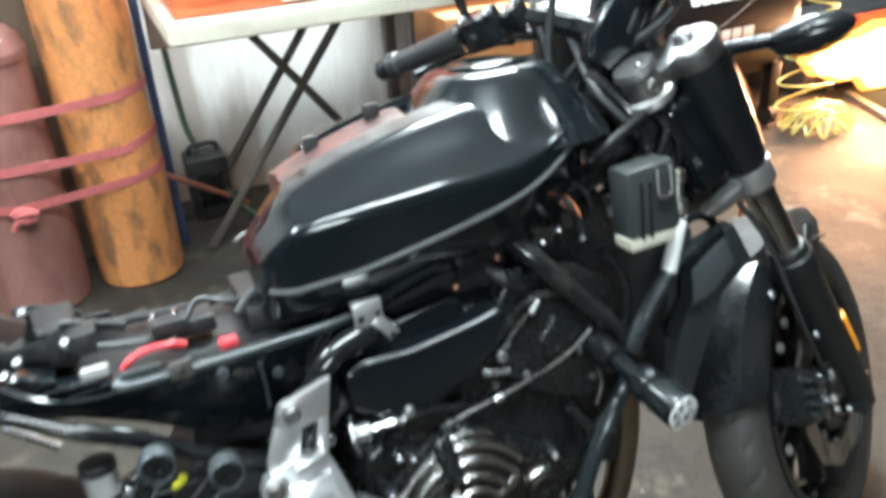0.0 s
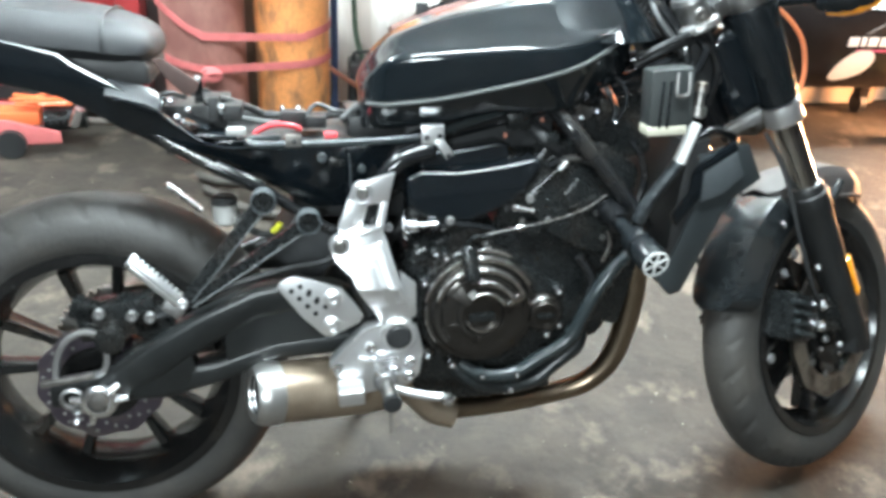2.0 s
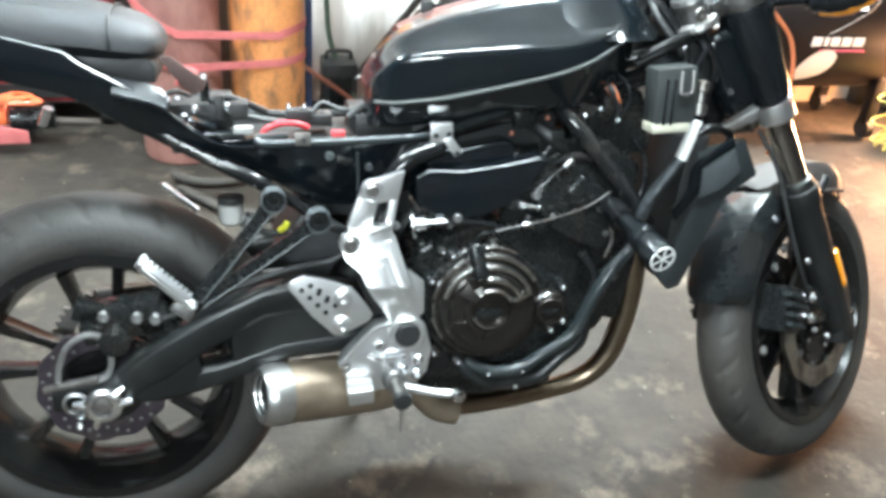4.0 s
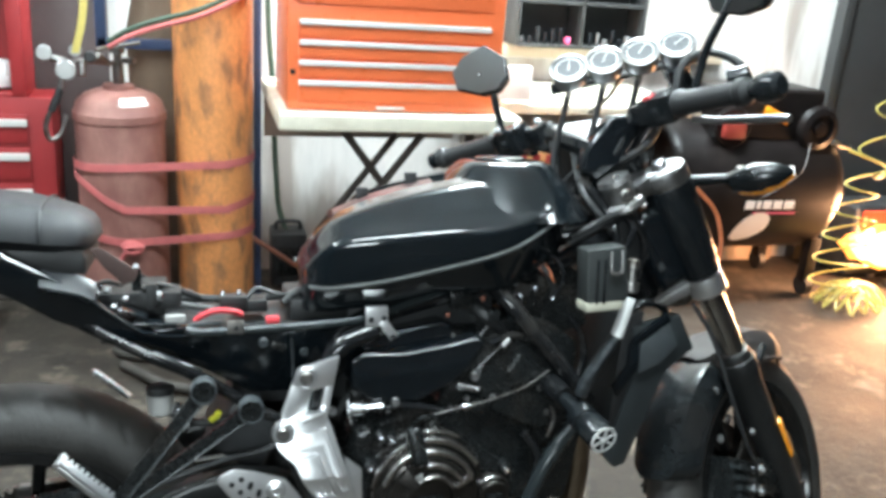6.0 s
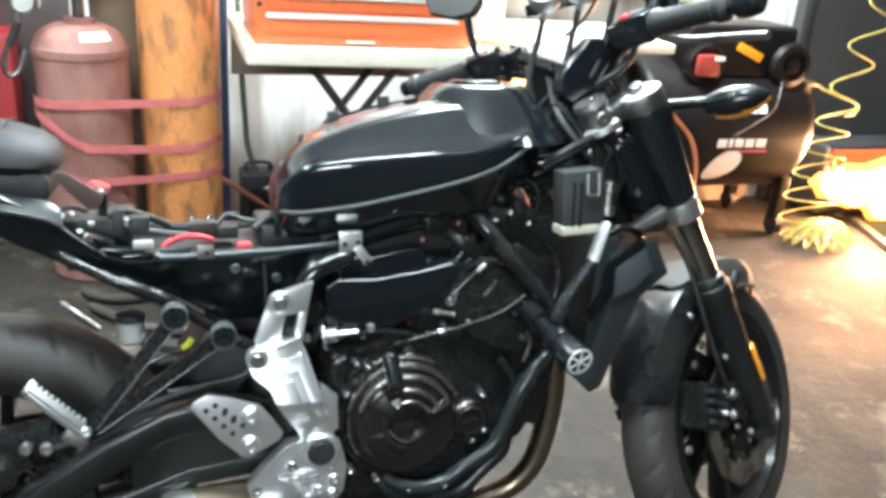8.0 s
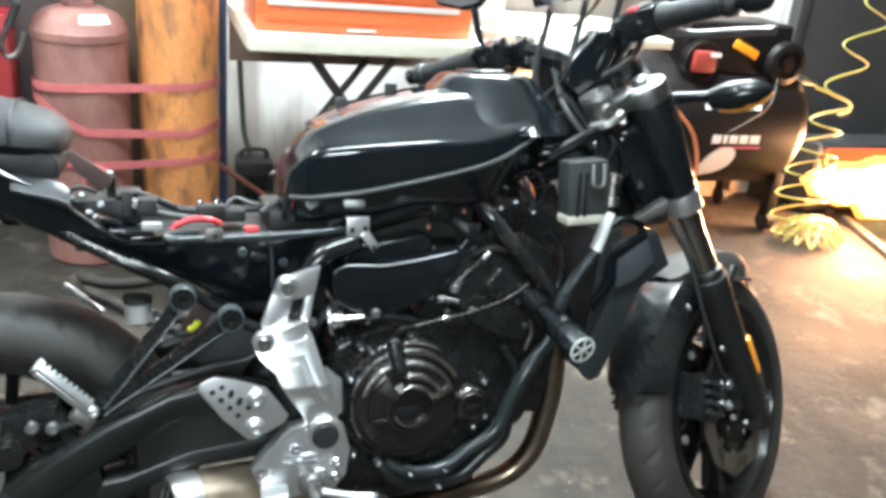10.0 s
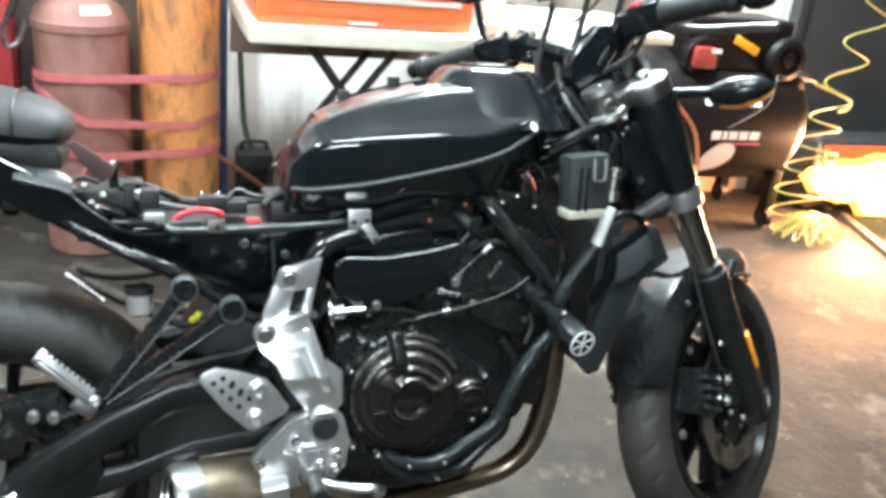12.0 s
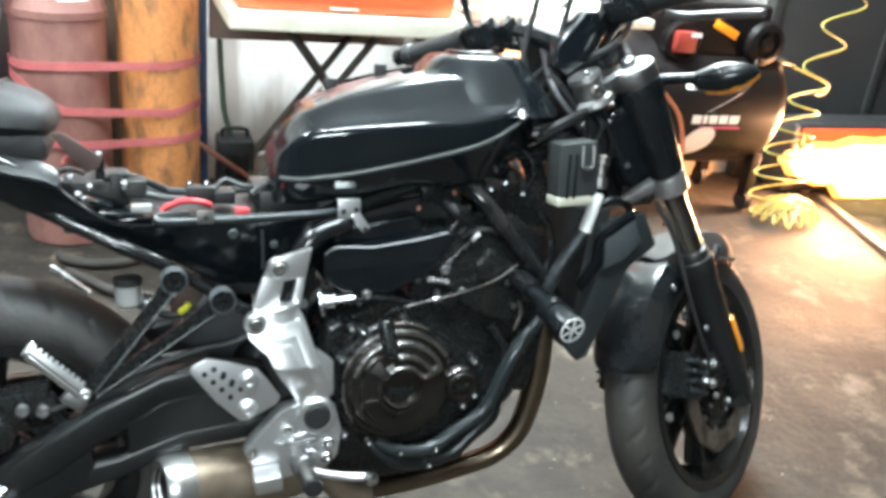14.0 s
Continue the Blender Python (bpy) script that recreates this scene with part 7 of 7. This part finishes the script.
# ---- red roller cabinet ----
cb_ = thing("red_tool_cabinet", "red steel roller tool cabinet with an open top box", "cabinet", pose(-0.46, 1.88, 0))
part("body", one(add_box, V(0, 0.12, 0.43), (0.60, 0.24, 0.66)), M_CABRED, cb_, bevel=0.006)
for z0, z1 in ((0.60, 0.70), (0.47, 0.58), (0.35, 0.45), (0.18, 0.33)):
    dr = part("drawer", one(add_box, V(-0.03, -0.004, (z0 + z1) / 2), (0.50, 0.014, z1 - z0)), M_CABRED, cb_, bevel=0.003)
    part("trim", one(add_box, V(-0.03, -0.016, z1 - 0.028), (0.50, 0.012, 0.026)), M_TRIM, dr, "silver drawer pull", bevel=0.003)
part("lower_gap", one(add_box, V(0, -0.002, 0.14), (0.50, 0.012, 0.05)), M_DARK, cb_)
for sx in (-0.25, 0.25):
    for sy in (0.04, 0.2):
        part("castor", one(add_cyl, V(sx - 0.02, sy, 0.051), V(sx + 0.02, sy, 0.051), 0.05, seg=20), M_DARK, cb_, "black castor")
for c_, s_ in (((-0.28, 0.12, 1.01), (0.03, 0.24, 0.5)), ((0.20, 0.12, 1.01), (0.045, 0.24, 0.5)), ((-0.04, 0.235, 1.01), (0.5, 0.01, 0.5)), ((-0.04, 0.12, 0.765), (0.50, 0.24, 0.015)), ((-0.04, 0.12, 1.255), (0.50, 0.24, 0.015))):
    part("top_box_panel", one(add_box, V(*c_), s_), M_CABRED, cb_, bevel=0.003)
tagged(part("wall_plank", one(add_box, V(2.05, 2.125, 0.972), (1.15, 0.05, 0.05)), M_CARD, bevel=0.004), "tan wooden plank fixed to the wall", "plank")
tn = part("storage_tub", one(add_box, (0, 0, 0.07), (0.24, 0.14, 0.14)), M_DOOR, bevel=0.02)
tn.matrix_basis = pose(-0.55, 1.98, 0.774)
tagged(tn, "dark grey plastic tub in the open top box", "tub")
lt = part("funnel", one(add_lathe, [(0.06, 0), (0.085, 0.01), (0.09, 0.05), (0.07, 0.09), (0.02, 0.10)], (0, 0, 0), (0, 0, 1), 28), M_WHITE)
lt.matrix_basis = pose(-0.36, 2.0, 0.774)
tagged(lt, "white plastic funnel in the open top box", "funnel")

# ---- floor jack ----
jk = thing("floor_jack", "low red hydraulic trolley jack on the floor", "jack", pose(-0.66, 1.70, 0, 0, 0, 4))
for y in (-0.09, 0.09):
    bm = bmesh.new()
    add_plate(bm, [(-0.32, 0.04), (-0.32, 0.10), (-0.20, 0.14), (0.05, 0.13), (0.22, 0.08), (0.22, 0.04)], y - 0.006, y + 0.006)
    part("side_plate", bm, M_STRAP, jk, "scratched red side plate", bevel=0.003)
part("lift_arm", one(add_box, V(-0.02, 0, 0.115), (0.34, 0.09, 0.05)), M_CHEST, jk, bevel=0.008)
part("pump", one(add_cyl, V(0.16, 0, 0.09), V(0.30, 0, 0.10), 0.040, seg=20), M_CASE, jk, "dark hydraulic pump")
part("ram", one(add_cyl, V(0.265, -0.08, 0.10), V(0.295, -0.09, 0.165), 0.018, seg=14), M_CHROME, jk, "bright release valve")
part("saddle", one(add_cyl, V(-0.25, 0, 0.14), V(-0.25, 0, 0.155), 0.045, seg=20), M_DARK, jk)
for x in (-0.27, 0.06):
    for y in (-0.115, 0.115):
        part("wheel", one(add_cyl, V(x, y - 0.014, 0.050), V(x, y + 0.014, 0.050), 0.049, seg=20), M_DARK, jk, "black steel wheel")
part("handle", one(add_tube, [(0.22, 0, 0.10), (0.32, 0.02, 0.075), (0.44, 0.05, 0.052)], 0.014, 10, 3), M_LEG, jk, "brown steel jack handle socket")
cord = bmesh.new()
rj = random.Random(9)
add_tube(cord, [V(-0.62 + 0.26 * rj.random(), 1.64 + 0.10 * rj.random(), 0.165 + 0.03 * rj.random()) for i in range(16)], 0.006, 8, 5)
tagged(part("extension_lead", cord, M_CHEST), "tangled orange cord lying on the jack", "cord")
for pts in ([(0.055, 1.385, 0.020), (0.08, 1.350, 0.020), (0.15, 1.314, 0.020), (0.24, 1.315, 0.020), (0.36, 1.36, 0.020)], [(0.085, 1.265, 0.020), (0.15, 1.19, 0.020), (0.22, 1.11, 0.020), (0.33, 1.06, 0.020), (0.46, 1.05, 0.020)]):
    tagged(part("floor_hose", one(add_tube, pts, 0.015, 12), M_FLOORHOSE), "thick dusty beige hose lying on the floor", "hose", "floor hoses")

# ---- compressor ----
cp = thing("air_compressor", "black horizontal tank air compressor with white decals", "compressor", pose(2.66, 1.835, 0))
bm = bmesh.new()
add_lathe(bm, [(0.02, -0.57), (0.165, -0.555), (0.243, -0.525), (0.278, -0.485), (0.285, -0.45), (0.285, 0.25), (0.278, 0.285), (0.243, 0.325), (0.165, 0.355), (0.02, 0.37)], V(0, 0, 0.47), (1, 0, 0), 64)
part("tank", bm, M_COMP, cp, "black cylindrical air tank")
part("motor_cover", one(add_box, V(-0.06, -0.05, 0.80), (0.52, 0.26, 0.22)), M_COMP, cp, "black motor cover", bevel=0.03, seg=3)
part("saddle_plate", one(add_box, V(-0.02, 0, 0.69), (0.60, 0.24, 0.03)), M_COMP, cp, bevel=0.004)
part("pump_ring", one(add_lathe, [(0.060, 0), (0.082, 0.004), (0.084, 0.05), (0.076, 0.056), (0.062, 0.05)], V(-0.245, -0.155, 0.752), RIGHT, 36), M_COMP, cp, "round black pump housing")
part("pump_head", one(add_box, V(-0.245, -0.20, 0.752), (0.10, 0.07, 0.085)), M_PUMP, cp, "red pump head", bevel=0.012)
part("pump_tag", one(add_box, V(-0.215, -0.247, 0.785), (0.045, 0.004, 0.016)), M_DECAL, cp, "small white mark")
part("warning_tag", one(add_box, V(-0.075, -0.24, 0.812), (0.13, 0.004, 0.035), Matrix.Rotation(radians(22), 4, "Y")), M_AMBER, cp, "blank orange tag", bevel=0.002)
part("fan_guard", one(add_lathe, [(0.09, 0), (0.095, 0.01), (0.085, 0.035), (0.06, 0.042), (0.058, 0.03), (0.03, 0.03), (0.028, 0.042), (0.004, 0.044)], V(0.165, -0.185, 0.755), RIGHT, 36), M_COMP, cp, "round black fan guard")
part("outlet", one(add_cyl, V(0.14, -0.17, 0.715), V(0.24, -0.20, 0.700), 0.014, seg=14), M_STEEL, cp, "steel air outlet")
part("coupling", one(add_lathe, [(0.010, 0), (0.017, 0.01), (0.017, 0.06), (0.012, 0.065), (0.012, 0.11)], V(0.24, -0.20, 0.700), V(1, -0.05, -0.22), 16), M_CHROME, cp, "bright quick coupling")
for x in (-0.53, 0.27):
    for y in (-0.19, 0.15):
        part("foot", one(add_box, V(x, y, 0.17), (0.05, 0.05, 0.20)), M_COMP, cp, bevel=0.004)
        part("castor", one(add_cyl, V(x - 0.016, y, 0.046), V(x + 0.016, y, 0.046), 0.045, seg=20), M_DARK, cp, "small black castor")


def on_tank(x, z):
    return -math.sqrt(max(0.285 ** 2 - (z - 0.47) ** 2, 0))


def decal(x0, x1, z0, z1, nm, lb, mt, par, n=6):
    bm = bmesh.new()
    add_rings(bm, [[V(x, on_tank(x, z) - o, z) for x, o in ((x0, 0.0008), (x1, 0.0008), (x1, 0.0022), (x0, 0.0022))] for z in [z0 + (z1 - z0) * i / n for i in range(n + 1)]])
    part(nm, bm, mt, par, lb)


# upper and lower decal bars, unreadable maker's marks
part("air_pipe", one(add_tube, [(0.34, -0.215, 0.665), (0.42, -0.24, 0.640), (0.475, -0.29, 0.615), (0.46, -0.31, 0.585), (0.40, -0.32, 0.575)], 0.006, 8), M_COIL, cp, "yellow hose tail on the coupling")
part("wire", one(add_tube, [(0.13, -0.22, 0.70), (0.06, -0.295, 0.60), (-0.03, -0.312, 0.54), (-0.12, -0.305, 0.485)], 0.0022, 8), M_STEEL, cp, "thin grey wire")
x = -0.175
for w in (0.044, 0.020, 0.040, 0.042, 0.048):
    decal(x, x + w, 0.430, 0.466, "decal_bar", "", M_DECAL, cp)
    x += w + 0.010
decal(-0.13, 0.075, 0.408, 0.416, "decal_strip", "thin pink grey strip", M_PINK, cp)
x = -0.225
for w in (0.036, 0.036, 0.042, 0.036, 0.036, 0.036):
    decal(x, x + w, 0.570, 0.606, "decal_bar", "", M_DECAL, cp)
    x += w + 0.010
bm = bmesh.new()
n = 14
rows_ = []
for i in range(n + 1):
    k = i / n
    z = 0.268 + 0.146 * k
    w = 0.004 + 0.069 * math.sqrt(max(0.0, 1 - (2 * k - 1.02) ** 2))
    cx = -0.130 + 0.040 * k - 0.030 * max(0.0, 0.35 - k)
    rows_.append([V(cx + s * w, on_tank(0, z) - o, z) for s, o in ((-1, 0.001), (1, 0.001), (1, 0.0024), (-1, 0.0024))])
add_rings(bm, rows_)
part("leaf_decal", bm, M_DECAL, cp, "pale rounded leaf shaped sticker")

# yellow coil hose, wide turns above and tight ones near the floor
# height, centre, radius at the turns
COIL = [(1.36, 3.20, 0.06), (1.13, 3.13, 0.085), (0.95, 3.09, 0.083), (0.78, 3.035, 0.09), (0.61, 3.015, 0.085), (0.495, 2.985, 0.10), (0.385, 2.98, 0.12), (0.28, 2.975, 0.135), (0.18, 2.97, 0.15), (0.08, 2.985, 0.14), (0.02, 3.0, 0.12)]
co = bmesh.new()
pts = []
for i in range(16 * (len(COIL) - 1) + 1):
    k, f = min(i // 16, len(COIL) - 2), i / 16 - min(i // 16, len(COIL) - 2)
    z, cx, R = [a + (b - a) * f for a, b in zip(COIL[k], COIL[k + 1])]
    a = 2 * math.pi * i / 16
    pts.append(V(cx + R * math.cos(a), 1.50 + R * 0.22 * math.sin(a), max(z, 0.010)))
add_tube(co, pts, 0.0040, 8, 2)
tagged(part("coil_hose", co, M_COIL), "yellow coiled air hose hanging to the floor", "hose")
heap = thing("hose_heap", "yellow air hose coils heaped on the floor", "hose")
for i in range(15):
    star = bmesh.new()
    a = 2 * math.pi * i / 15
    R = 0.135 + 0.05 * rnd.random()
    c = V(3.07, 1.50, 0.035)
    q = V(math.cos(a), math.sin(a) * 0.8, 0)
    s_ = V(-math.sin(a), math.cos(a), 0) * 0.022
    add_tube(star, [c + V(0, 0, 0.07), c + q * R * 0.6 + s_ + V(0, 0, 0.055), c + q * R + V(0, 0, -0.024), c + q * R * 0.6 - s_ + V(0, 0, 0.02), c + V(0, 0, 0.03)], 0.0055, 8, 4)
    part("hose_loop", star, M_COIL, heap)

# added pale board, stands in for wall and floor lit by the heater
pb_ = part("lit_wall_panel", one(add_box, V(0, 0, 0.15), (0.95, 0.02, 0.30)), M_CARD, bevel=0.003)
pb_.matrix_basis = pose(2.62, 2.11, 0)
tagged(pb_, "pale board added for the heater-lit wall and floor", "board")
for x, z in ((-0.10, 0.17), (0.06, 0.21), (0.02, 0.10), (0.30, 0.19)):
    bolt(pb_, V(x, -0.011, z), RIGHT, 0.016, 0.004, M_LEG, "dark_dot")

# heater
ht = thing("space_heater", "low dark space heater with a glowing orange mouth", "heater", pose(3.66, 1.74, 0))
part("casing", one(add_box, V(0.06, 0.17, 0.185), (0.86, 0.20, 0.35)), M_DOOR, ht, "dark steel casing", bevel=0.03, seg=4)
# glowing strip put in for the red haze over the heater
part("haze_panel", one(add_box, V(0.05, 0.055, 0.300), (0.78, 0.02, 0.08)), M_REDHAZE, ht, "red glowing strip added as haze above the mouth", bevel=0.008)
# ragged fire bed, white hot; the orange rim behind it is added bloom
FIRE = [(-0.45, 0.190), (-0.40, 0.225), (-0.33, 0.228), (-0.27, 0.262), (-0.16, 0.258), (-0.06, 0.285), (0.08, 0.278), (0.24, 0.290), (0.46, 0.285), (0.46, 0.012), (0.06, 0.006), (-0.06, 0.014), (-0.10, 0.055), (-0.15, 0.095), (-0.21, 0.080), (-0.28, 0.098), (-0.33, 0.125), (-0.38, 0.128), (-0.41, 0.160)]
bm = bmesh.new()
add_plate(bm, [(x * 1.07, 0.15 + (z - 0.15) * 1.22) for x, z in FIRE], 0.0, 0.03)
part("bloom_rim", bm, M_BLOOM, ht, "orange glowing plate added as bloom round the element", bevel=0.006)
bm = bmesh.new()
add_plate(bm, FIRE, -0.03, -0.002)
part("element", bm, M_GLOW, ht, "white hot element", bevel=0.008)
for sx in (-0.2, 0.3):
    part("foot", one(add_box, V(sx, 0.17, 0.008), (0.05, 0.20, 0.014)), M_LEG, ht, bevel=0.003)
rail = part("tray", one(add_box, V(-0.31, -0.38, 0.014), (0.035, 0.76, 0.026), Matrix.Rotation(radians(-18), 4, "Z")), M_LEG, ht, "brown steel tray edge", bevel=0.004)

# dark sheet metal door
dr_ = room_box("door_1", (4.35, 2.10, 1.25), (2.30, 0.06, 2.5), M_DOOR, "charcoal sheet metal door", "door")
for x in (3.22, 3.95, 4.7):
    part("door_rib", one(add_box, V(x, 2.064, 1.25), (0.05, 0.014, 2.46)), M_DOOR, dr_, bevel=0.004)
